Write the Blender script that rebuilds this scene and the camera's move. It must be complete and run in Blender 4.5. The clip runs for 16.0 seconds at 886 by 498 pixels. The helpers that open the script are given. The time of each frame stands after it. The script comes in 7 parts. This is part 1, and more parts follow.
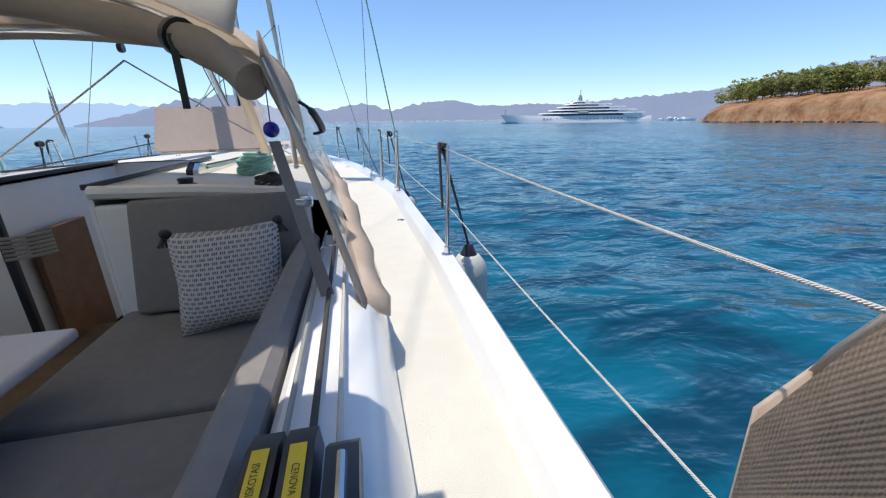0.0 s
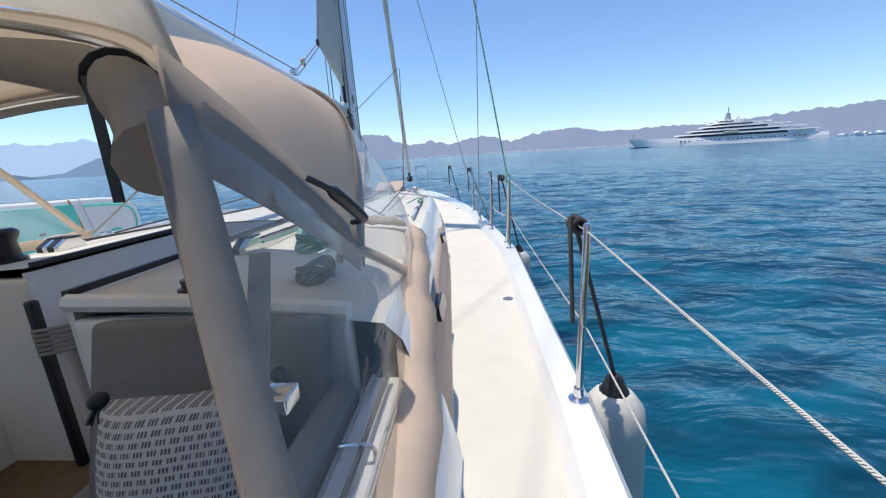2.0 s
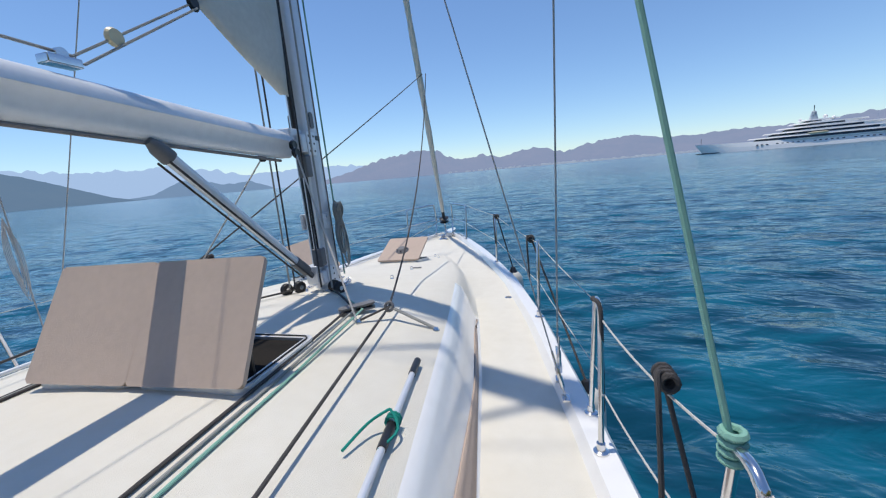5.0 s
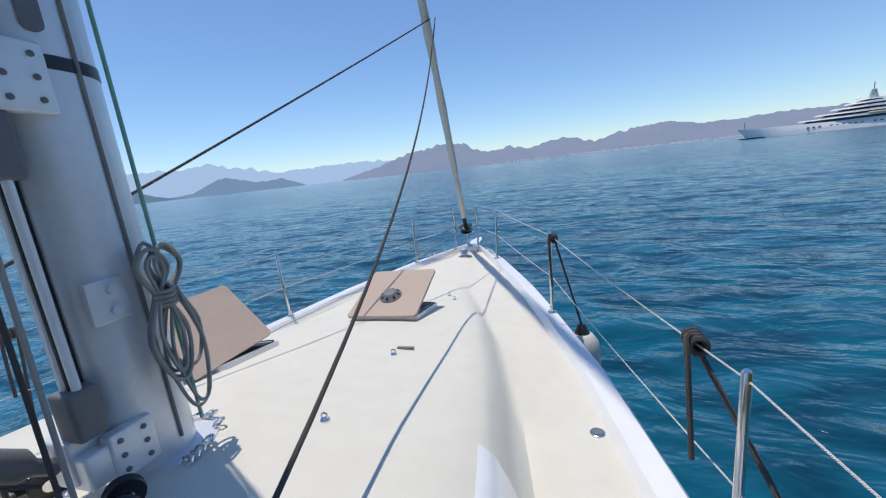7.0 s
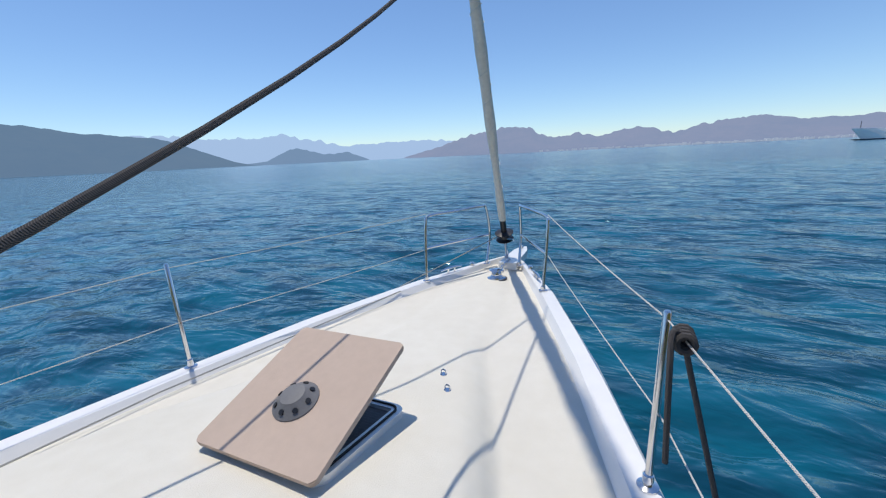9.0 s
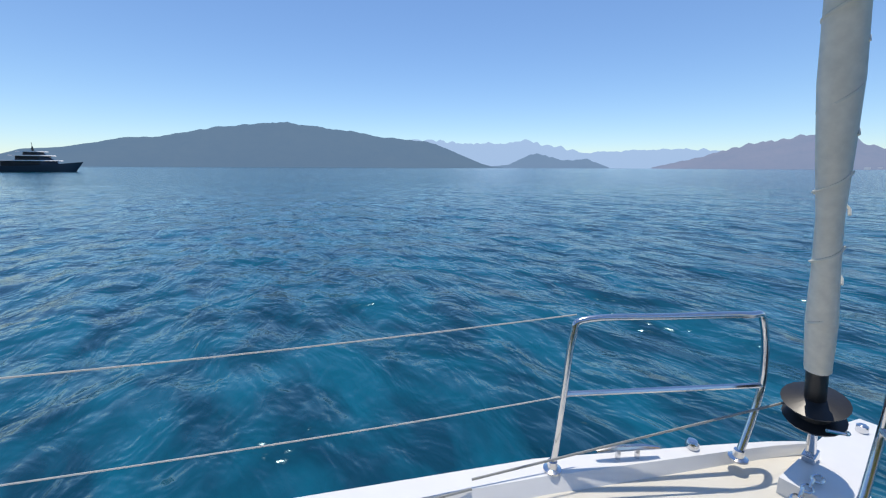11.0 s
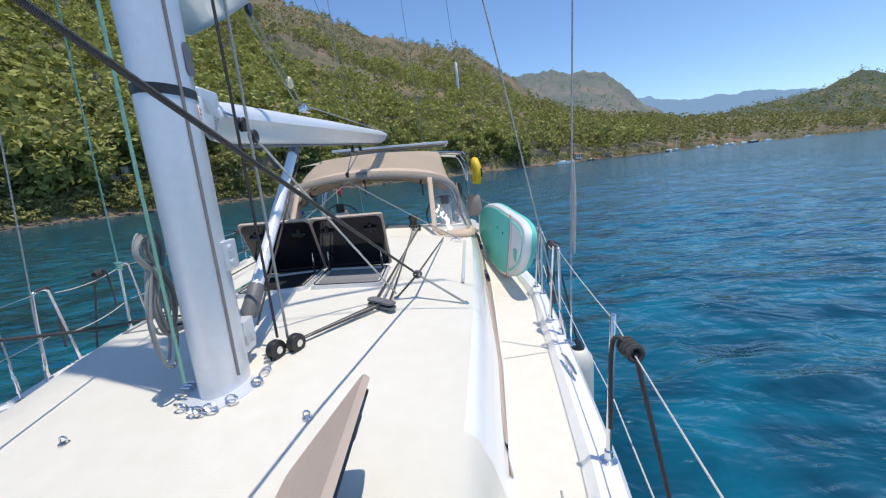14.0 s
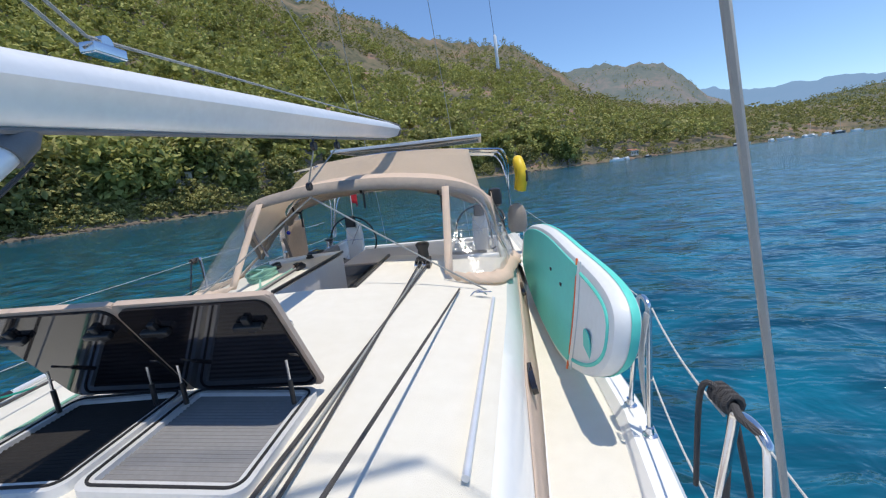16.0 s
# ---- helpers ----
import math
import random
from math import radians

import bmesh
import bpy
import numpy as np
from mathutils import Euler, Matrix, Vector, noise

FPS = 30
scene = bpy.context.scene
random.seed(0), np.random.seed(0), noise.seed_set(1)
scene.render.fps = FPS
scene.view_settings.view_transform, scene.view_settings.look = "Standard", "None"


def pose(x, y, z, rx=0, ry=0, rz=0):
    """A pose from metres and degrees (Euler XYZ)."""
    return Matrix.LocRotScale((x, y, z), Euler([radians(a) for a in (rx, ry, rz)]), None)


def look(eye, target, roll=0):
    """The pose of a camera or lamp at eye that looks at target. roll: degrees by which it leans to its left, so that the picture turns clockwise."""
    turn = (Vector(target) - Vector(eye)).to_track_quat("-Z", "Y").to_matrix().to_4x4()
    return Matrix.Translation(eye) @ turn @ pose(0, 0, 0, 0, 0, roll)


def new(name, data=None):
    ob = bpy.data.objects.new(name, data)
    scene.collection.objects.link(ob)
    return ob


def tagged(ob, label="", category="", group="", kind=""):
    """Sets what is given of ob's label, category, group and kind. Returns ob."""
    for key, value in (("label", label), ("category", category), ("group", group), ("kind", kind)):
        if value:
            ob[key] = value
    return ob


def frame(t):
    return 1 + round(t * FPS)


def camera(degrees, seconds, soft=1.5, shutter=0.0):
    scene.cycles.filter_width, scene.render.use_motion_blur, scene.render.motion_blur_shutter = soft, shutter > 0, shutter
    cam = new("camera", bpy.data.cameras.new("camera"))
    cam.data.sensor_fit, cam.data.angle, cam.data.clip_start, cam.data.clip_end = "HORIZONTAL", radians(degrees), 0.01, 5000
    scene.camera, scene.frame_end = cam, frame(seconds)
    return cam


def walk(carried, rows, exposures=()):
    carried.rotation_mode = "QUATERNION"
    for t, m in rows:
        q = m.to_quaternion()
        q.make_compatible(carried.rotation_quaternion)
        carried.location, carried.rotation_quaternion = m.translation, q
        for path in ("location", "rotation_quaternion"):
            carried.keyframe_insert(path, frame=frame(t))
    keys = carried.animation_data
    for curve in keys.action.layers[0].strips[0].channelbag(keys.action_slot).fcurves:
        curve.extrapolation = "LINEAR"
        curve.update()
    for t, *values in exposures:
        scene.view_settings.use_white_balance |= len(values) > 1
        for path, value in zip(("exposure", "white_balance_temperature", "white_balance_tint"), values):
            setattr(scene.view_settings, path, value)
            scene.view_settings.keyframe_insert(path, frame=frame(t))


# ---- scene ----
cam = camera(97.2, 16.0, 1.2)
PATH = [
    (0, (1.606, -6.64, 2.079), (1.988, -4.779, 1.455), -1.6),
    (0.5, (1.637, -6.477, 2.074), (1.732, -4.549, 1.548), -0.3),
    (1, (1.669, -6.239, 2.053), (1.601, -4.297, 1.579), -1.0),
    (1.5, (1.683, -6.124, 2.133), (1.537, -4.181, 1.682), -3.1),
    (2, (1.749, -5.745, 2.188), (1.563, -3.807, 1.73), -4.0),
    (2.5, (1.777, -5.321, 2.211), (1.523, -3.382, 1.79), -3.4),
    (3, (1.802, -4.88, 2.357), (1.479, -2.946, 1.964), -3.7),
    (3.5, (1.716, -4.405, 2.421), (1.33, -2.477, 2.058), -4.0),
    (4, (1.728, -3.92, 2.469), (1.268, -2.001, 2.142), -4.9),
    (4.5, (1.74, -3.43, 2.527), (1.291, -1.512, 2.178), -5.7),
    (4.7, (1.71, -3.214, 2.558), (1.273, -1.297, 2.194), -5.8),
    (6.8, (1.382, -0.951, 2.551), (0.815, 0.929, 2.174), -6.1),
    (7, (1.306, -0.805, 2.538), (0.727, 1.07, 2.15), -7.1),
    (7.5, (1.14, -0.486, 2.484), (0.572, 1.394, 2.105), -8.9),
    (8, (1.074, -0.093, 2.507), (0.449, 1.761, 2.093), -7.0),
    (8.2, (1.119, 0.045, 2.487), (0.408, 1.86, 2.038), -6.6),
    (10.3, (0.815, 2.46, 2.50), (-0.075, 4.205, 2.085), -2.2),
    (10.5, (0.71, 2.635, 2.52), (-0.23, 4.353, 2.118), -2.0),
    (11, (0.36, 2.86, 2.53), (-1.295, 3.908, 2.145), -0.2),
    (11.5, (0.079, 2.776, 2.516), (-1.84, 2.568, 1.991), 0.0),
    (12, (-0.261, 2.675, 2.559), (-1.81, 1.525, 2.031), -1.7),
    (12.5, (-0.553, 2.528, 2.567), (-1.522, 0.843, 2.096), -3.1),
    (13, (-0.79, 2.239, 2.55), (-1.27, 0.354, 2.086), -3.8),
    (13.5, (-0.935, 1.95, 2.539), (-1.121, 0.011, 2.084), -4.5),
    (14, (-0.977, 1.558, 2.566), (-0.988, -0.404, 2.177), -4.9),
    (14.5, (-1.097, 1.132, 2.596), (-0.988, -0.839, 2.276), -5.5),
    (15, (-1.168, 0.612, 2.603), (-1.014, -1.358, 2.293), -4.2),
    (15.3, (-1.236, 0.346, 2.608), (-1.065, -1.619, 2.283), -5.4),
    (15.5, (-1.207, 0.139, 2.597), (-1.051, -1.826, 2.259), -4.1),
    (16, (-1.238, -0.329, 2.6), (-1.015, -2.282, 2.233), -5.8),
]
# the boat lists a little: boat axes (x starboard, y bow, z up) to the world
HEEL = pose(0, 0, 0, 0, -0.8, 0)
walk(cam, [(t, HEEL @ look(eye, target, roll)) for t, eye, target, roll in PATH], [(0, 0.43), (1.5, 0.42), (2.5, 0.36), (3.5, 0.26), (4.5, 0.19), (8, 0.15), (10.5, 0.16), (12.5, 0.33), (13.5, 0.40), (16, 0.42)])

# ---- sky and sun ----
SUN = Vector((-0.19, 0.085, 1.0)).normalized()
world = bpy.data.worlds.new("sky")
scene.world = world
world.use_nodes = True
wn = world.node_tree
sky = wn.nodes.new("ShaderNodeTexSky")
sky.sky_type, sky.sun_disc = "NISHITA", False
sky.sun_elevation = math.asin(SUN.z)
sky.sun_rotation = math.atan2(SUN.x, SUN.y)
sky.air_density, sky.dust_density, sky.ozone_density, sky.altitude = 1.0, 0.06, 4.0, 0
wn.nodes["Background"].inputs[1].default_value = 0.12
tint = wn.nodes.new("ShaderNodeMix")
tint.data_type, tint.blend_type = "RGBA", "MULTIPLY"
tint.inputs[0].default_value, tint.inputs[7].default_value = 1.0, (0.86, 0.96, 1.07, 1)
wn.links.new(sky.outputs[0], tint.inputs[6])
wn.links.new(tint.outputs[2], wn.nodes["Background"].inputs[0])
sun = new("sun", bpy.data.lights.new("sun", "SUN"))
sun.data.energy, sun.data.angle, sun.data.color = 2.95, radians(0.55), (1.0, 0.92, 0.80)
sun.matrix_world = look(SUN * 50, (0, 0, 0))


# ---- materials ----
def material(name, color, rough=0.5, metal=0.0, vary=0.12, scale=6.0, bump=0.0, bump_scale=60.0, second=None, coat=0.0, spec=None, object_space=True):
    """A surface with a large and a small variation of its colour and a fine relief."""
    m = bpy.data.materials.new(name)
    m.use_nodes = True
    n, l = m.node_tree.nodes, m.node_tree.links
    b = n["Principled BSDF"]
    b.inputs["Roughness"].default_value = rough
    b.inputs["Metallic"].default_value = metal
    b.inputs["Coat Weight"].default_value = coat
    if spec is not None:
        b.inputs["Specular IOR Level"].default_value = spec
    tc = n.new("ShaderNodeTexCoord")
    big, fine = n.new("ShaderNodeTexNoise"), n.new("ShaderNodeTexNoise")
    for node, s, d in ((big, scale, 4), (fine, scale * 9, 6)):
        node.inputs["Scale"].default_value, node.inputs["Detail"].default_value = s, d
        l.new(tc.outputs["Object"], node.inputs["Vector"])
    add = n.new("ShaderNodeMath")
    add.operation = "ADD"
    l.new(big.outputs[0], add.inputs[0]), l.new(fine.outputs[0], add.inputs[1])
    ramp = n.new("ShaderNodeMapRange")
    ramp.inputs[1].default_value, ramp.inputs[2].default_value = 0.65, 1.35
    l.new(add.outputs[0], ramp.inputs[0])
    mix = n.new("ShaderNodeMix")
    mix.data_type = "RGBA"
    a = [c * (1 - vary) for c in color]
    c = second or [min(1, c * (1 + vary)) for c in color]
    mix.inputs[6].default_value, mix.inputs[7].default_value = (*a, 1), (*c, 1)
    l.new(ramp.outputs[0], mix.inputs[0]), l.new(mix.outputs[2], b.inputs["Base Color"])
    if bump:
        bn, bt = n.new("ShaderNodeBump"), n.new("ShaderNodeTexNoise")
        bt.inputs["Scale"].default_value, bt.inputs["Detail"].default_value = bump_scale, 5
        bn.inputs["Strength"].default_value, bn.inputs["Distance"].default_value = bump, 0.01
        l.new(tc.outputs["Object"], bt.inputs["Vector"]), l.new(bt.outputs[0], bn.inputs["Height"]), l.new(bn.outputs[0], b.inputs["Normal"])
    return m


def woven(name, color, scale=400.0, vary=0.15, rough=0.9):
    """Canvas: two crossed fine waves as relief, wrinkles and faded patches."""
    m = material(name, color, rough, vary=vary, scale=3.0, spec=0.2)
    n, l = m.node_tree.nodes, m.node_tree.links
    tc = n.new("ShaderNodeTexCoord")
    w1, w2, wr = n.new("ShaderNodeTexWave"), n.new("ShaderNodeTexWave"), n.new("ShaderNodeTexNoise")
    w1.bands_direction, w2.bands_direction = "Y", "DIAGONAL"
    for w in (w1, w2):
        w.inputs["Scale"].default_value = scale / 2
        l.new(tc.outputs["Object"], w.inputs["Vector"])
    wr.inputs["Scale"].default_value, wr.inputs["Detail"].default_value = 5, 3
    l.new(tc.outputs["Object"], wr.inputs["Vector"])
    s1, s2 = n.new("ShaderNodeMath"), n.new("ShaderNodeMath")
    s1.operation, s2.operation = "ADD", "MULTIPLY_ADD"
    l.new(w1.outputs[0], s1.inputs[0]), l.new(w2.outputs[0], s1.inputs[1])
    l.new(wr.outputs[0], s2.inputs[0]), l.new(s1.outputs[0], s2.inputs[2])
    s2.inputs[1].default_value = 14
    bn = n.new("ShaderNodeBump")
    bn.inputs["Strength"].default_value, bn.inputs["Distance"].default_value = 0.35, 0.004
    l.new(s2.outputs[0], bn.inputs["Height"]), l.new(bn.outputs[0], n["Principled BSDF"].inputs["Normal"])
    return m


def translucent(m, color, share):
    """Lets part of the light through a cloth."""
    n, l = m.node_tree.nodes, m.node_tree.links
    t, mix = n.new("ShaderNodeBsdfTranslucent"), n.new("ShaderNodeMixShader")
    t.inputs[0].default_value = (*color, 1)
    mix.inputs[0].default_value = share
    l.new(n["Principled BSDF"].outputs[0], mix.inputs[1]), l.new(t.outputs[0], mix.inputs[2]), l.new(mix.outputs[0], n["Material Output"].inputs[0])
    return m


def twisted(name, color, second, scale=90.0, rough=0.85):
    """Rope: slanting strands."""
    m = bpy.data.materials.new(name)
    m.use_nodes = True
    n, l = m.node_tree.nodes, m.node_tree.links
    b = n["Principled BSDF"]
    b.inputs["Roughness"].default_value = rough
    tc, w = n.new("ShaderNodeTexCoord"), n.new("ShaderNodeTexWave")
    w.bands_direction = "DIAGONAL"
    w.inputs["Scale"].default_value, w.inputs["Distortion"].default_value = scale * 1.6, 2.0
    w.inputs["Detail"].default_value = 2
    mix = n.new("ShaderNodeMix")
    mix.data_type = "RGBA"
    mix.inputs[6].default_value, mix.inputs[7].default_value = (*color, 1), (*second, 1)
    bn = n.new("ShaderNodeBump")
    bn.inputs["Strength"].default_value, bn.inputs["Distance"].default_value = 0.6, 0.004
    l.new(tc.outputs["Object"], w.inputs["Vector"]), l.new(w.outputs[0], mix.inputs[0]), l.new(mix.outputs[2], b.inputs["Base Color"])
    l.new(w.outputs[0], bn.inputs["Height"]), l.new(bn.outputs[0], b.inputs["Normal"])
    return m


GELCOAT = material("gelcoat", (0.80, 0.80, 0.79), 0.22, vary=0.03, scale=1.5, coat=0.3)
NONSKID = material("nonskid_deck", (0.745, 0.71, 0.615), 0.62, vary=0.035, scale=1.2, bump=0.5, bump_scale=420, second=(0.78, 0.75, 0.665))
CANVAS = translucent(woven("tan_canvas", (0.82, 0.67, 0.56), vary=0.08), (1.0, 0.92, 0.78), 0.42)
CANVAS_THIN = translucent(woven("thin_tan_canvas", (0.72, 0.59, 0.48), vary=0.08), (1.0, 0.96, 0.86), 0.62)
CANVAS_COVER = woven("tan_cover_canvas", (0.55, 0.44, 0.365), vary=0.05)
CANVAS_GREY = translucent(woven("grey_brown_canvas", (0.46, 0.405, 0.355)), (0.60, 0.53, 0.45), 0.35)
CUSHION = woven("grey_cushion_cloth", (0.235, 0.222, 0.215), vary=0.1)
CUSHION_LIGHT = woven("grey_piping_cloth", (0.27, 0.25, 0.24), vary=0.1)
STEEL = material("stainless_steel", (0.72, 0.72, 0.73), 0.16, 1.0, vary=0.05, scale=20)
ALU = material("anodised_aluminium", (0.72, 0.74, 0.77), 0.36, 0.35, vary=0.05, scale=4, bump=0.03, bump_scale=200)
BOOM_PAINT = material("white_painted_spar", (0.80, 0.82, 0.84), 0.28, 0.15, vary=0.05, scale=3)
BLACK = material("black_plastic", (0.02, 0.02, 0.022), 0.35, vary=0.3, scale=25)
GREY_PLASTIC = material("grey_plastic", (0.16, 0.16, 0.165), 0.5, vary=0.1, scale=20)
RUBBER = material("black_rubber", (0.016, 0.016, 0.018), 0.75, vary=0.3, scale=30)
ROPE_WHITE = twisted("white_rope", (0.76, 0.74, 0.70), (0.60, 0.58, 0.55))
ROPE_DARK = twisted("dark_grey_rope", (0.035, 0.034, 0.036), (0.12, 0.11, 0.105), 120)
ROPE_GREY = twisted("light_grey_rope", (0.50, 0.50, 0.47), (0.28, 0.29, 0.28), 110)
ROPE_GREEN = twisted("mint_green_rope", (0.36, 0.66, 0.53), (0.20, 0.45, 0.36), 100)
ROPE_TEAL = twisted("teal_cord", (0.01, 0.42, 0.33), (0.01, 0.28, 0.22), 140)
WIRE = twisted("steel_wire", (0.62, 0.61, 0.58), (0.42, 0.42, 0.41), 420, 0.45)
SAIL = material("sailcloth", (0.68, 0.67, 0.61), 0.8, vary=0.08, scale=3, bump=0.1, bump_scale=30)
SAIL_COVER = material("furled_sail_cover_cloth", (0.76, 0.72, 0.63), 0.85, vary=0.12, scale=4, bump=0.3, bump_scale=25)
FENDER = material("fender_vinyl", (0.66, 0.64, 0.58), 0.5, vary=0.1, scale=5)
TEAK = material("teak", (0.26, 0.15, 0.08), 0.6, vary=0.35, scale=8, bump=0.15, bump_scale=90)
WOOD_DARK = material("varnished_wood", (0.17, 0.085, 0.04), 0.35, vary=0.3, scale=10)
MINT = material("turquoise_foam", (0.11, 0.62, 0.53), 0.6, vary=0.05, scale=3)
BOARD_WHITE = material("white_board_skin", (0.74, 0.76, 0.76), 0.4, vary=0.04, scale=3)
BOARD_GREY = material("pale_grey_board_skin", (0.55, 0.60, 0.63), 0.45, vary=0.05, scale=3)
ORANGE = material("orange_stripe", (0.75, 0.16, 0.04), 0.5)
YELLOW = material("yellow_plastic", (0.80, 0.55, 0.02), 0.5, vary=0.08)
CREAM = material("cream_plastic", (0.72, 0.62, 0.40), 0.4, vary=0.05)
RED = material("red_cloth", (0.55, 0.02, 0.03), 0.8)
BLUE = material("blue_glass_bead", (0.01, 0.02, 0.35), 0.15)
SOLAR = material("solar_cells", (0.02, 0.022, 0.04), 0.15, vary=0.2)
DARK_GLASS = material("dark_acrylic", (0.012, 0.011, 0.014), 0.05, vary=0.3, scale=3, spec=0.6)
BLIND = material("grey_pleated_blind", (0.20, 0.20, 0.205), 0.7, vary=0.1)
RIM_METAL = material("pale_hatch_metal", (0.74, 0.75, 0.76), 0.35, 0.3, vary=0.05, scale=6)
SCREEN = woven("dark_insect_screen", (0.03, 0.028, 0.027), 700)
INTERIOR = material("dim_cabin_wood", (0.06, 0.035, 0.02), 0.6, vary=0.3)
BROWN_MAT = material("brown_cockpit_sole", (0.16, 0.10, 0.05), 0.8, vary=0.25, scale=20)

VINYL = bpy.data.materials.new("clear_vinyl")
VINYL.use_nodes = True
_n, _l = VINYL.node_tree.nodes, VINYL.node_tree.links
_tr, _gl, _df = _n.new("ShaderNodeBsdfTransparent"), _n.new("ShaderNodeBsdfGlossy"), _n.new("ShaderNodeBsdfTranslucent")
_m1, _m2, _nz, _mr, _bp = _n.new("ShaderNodeMixShader"), _n.new("ShaderNodeMixShader"), _n.new("ShaderNodeTexNoise"), _n.new("ShaderNodeMapRange"), _n.new("ShaderNodeBump")
_tr.inputs[0].default_value = (0.95, 0.955, 0.96, 1)
_gl.inputs[1].default_value = 0.12
_df.inputs[0].default_value = (0.85, 0.88, 0.92, 1)
_nz.inputs["Scale"].default_value, _nz.inputs["Detail"].default_value = 2.2, 5
_mr.inputs[1].default_value, _mr.inputs[2].default_value, _mr.inputs[3].default_value, _mr.inputs[4].default_value = 0.35, 0.8, 0.07, 0.30
_bp.inputs["Strength"].default_value, _bp.inputs["Distance"].default_value = 0.7, 0.06
_fr, _lw, _pw = _n.new("ShaderNodeMath"), _n.new("ShaderNodeLayerWeight"), _n.new("ShaderNodeMath")
_pw.operation, _pw.inputs[1].default_value = "POWER", 4.0
_fr.operation, _fr.inputs[1].default_value, _fr.inputs[2].default_value = "MULTIPLY_ADD", 0.5, 0.04
_l.new(_lw.outputs["Facing"], _pw.inputs[0]), _l.new(_pw.outputs[0], _fr.inputs[0])
_l.new(_nz.outputs[0], _mr.inputs[0]), _l.new(_mr.outputs[0], _m1.inputs[0]), _l.new(_tr.outputs[0], _m1.inputs[1]), _l.new(_df.outputs[0], _m1.inputs[2])
_l.new(_nz.outputs[0], _bp.inputs["Height"]), _l.new(_bp.outputs[0], _gl.inputs["Normal"])
_l.new(_fr.outputs[0], _m2.inputs[0]), _l.new(_m1.outputs[0], _m2.inputs[1]), _l.new(_gl.outputs[0], _m2.inputs[2])
_l.new(_m2.outputs[0], _n["Material Output"].inputs[0])

# sea: dark blue body, rippled skin
SEA = bpy.data.materials.new("sea_water")
SEA.use_nodes = True
_n, _l = SEA.node_tree.nodes, SEA.node_tree.links
_b = _n["Principled BSDF"]
_b.inputs["Roughness"].default_value = 0.11
_b.inputs["IOR"].default_value = 1.7
_b.inputs["Specular Tint"].default_value = (0.55, 0.86, 1.0, 1)
_tc, _mp = _n.new("ShaderNodeTexCoord"), _n.new("ShaderNodeMapping")
_mp.inputs["Scale"].default_value = (0.8, 1.45, 1.0)
_mp.inputs["Rotation"].default_value = (0, 0, radians(24))
_l.new(_tc.outputs["Object"], _mp.inputs["Vector"])
_prev = None
for _s, _k, _d in ((0.16, 0.6, 0.22), (0.55, 0.9, 0.26), (1.4, 1.0, 0.12), (4.2, 0.8, 0.018)):
    _t, _bb = _n.new("ShaderNodeTexNoise"), _n.new("ShaderNodeBump")
    _t.inputs["Scale"].default_value, _t.inputs["Detail"].default_value, _t.inputs["Distortion"].default_value = _s, 3, 0.6
    _bb.inputs["Strength"].default_value, _bb.inputs["Distance"].default_value = _k, _d
    _l.new(_mp.outputs[0], _t.inputs["Vector"]), _l.new(_t.outputs[0], _bb.inputs["Height"])
    if _prev:
        _l.new(_prev.outputs[0], _bb.inputs["Normal"])
    _prev = _bb
_l.new(_prev.outputs[0], _b.inputs["Normal"])
_t, _mx, _mr = _n.new("ShaderNodeTexNoise"), _n.new("ShaderNodeMix"), _n.new("ShaderNodeMapRange")
_t.inputs["Scale"].default_value, _t.inputs["Detail"].default_value = 0.02, 3
_mx.data_type = "RGBA"
_mx.inputs[6].default_value, _mx.inputs[7].default_value = (0.0003, 0.092, 0.146, 1), (0.0004, 0.118, 0.182, 1)
_mr.inputs[1].default_value, _mr.inputs[2].default_value = 0.35, 0.65
_l.new(_tc.outputs["Object"], _t.inputs["Vector"]), _l.new(_t.outputs[0], _mr.inputs[0]), _l.new(_mr.outputs[0], _mx.inputs[0])
# wave light and shade painted into the base colour as light and dark noise
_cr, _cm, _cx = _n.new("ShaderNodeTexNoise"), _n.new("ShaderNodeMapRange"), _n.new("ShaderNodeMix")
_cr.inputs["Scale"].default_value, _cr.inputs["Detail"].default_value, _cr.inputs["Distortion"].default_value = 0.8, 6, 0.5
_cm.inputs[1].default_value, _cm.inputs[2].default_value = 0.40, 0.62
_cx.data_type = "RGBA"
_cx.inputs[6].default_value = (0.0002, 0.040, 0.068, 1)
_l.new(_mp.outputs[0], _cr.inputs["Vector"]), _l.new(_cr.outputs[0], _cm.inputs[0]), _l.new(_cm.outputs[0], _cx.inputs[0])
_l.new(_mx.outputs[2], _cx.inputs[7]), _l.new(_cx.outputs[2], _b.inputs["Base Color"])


# ---- building helpers ----
def mesh_of(bm, name, mat, smooth=True):
    bmesh.ops.recalc_face_normals(bm, faces=bm.faces)
    me = bpy.data.meshes.new(name)
    for f in bm.faces:
        f.smooth = smooth
    bm.to_mesh(me)
    bm.free()
    if smooth:
        me.set_sharp_from_angle(angle=radians(38))
    for m in mat if isinstance(mat, (list, tuple)) else [mat]:
        me.materials.append(m)
    return me


def thing(name, label, category, at=(0, 0, 0), bm=None, mat=None, group="", kind="", afloat=True, smooth=True):
    """A top-level thing: one mesh, or an Empty at its base that takes parts. Its mesh is given in the boat's axes."""
    ob = new(name, mesh_of(bm, name, mat, smooth) if bm else None)
    if bm:
        ob.matrix_basis = HEEL if afloat else Matrix()
    else:
        ob.empty_display_size = 0.1
        ob.matrix_basis = (HEEL if afloat else Matrix()) @ Matrix.Translation(at)
        ob["base"] = tuple(at)
    return tagged(ob, label, category, group, kind)


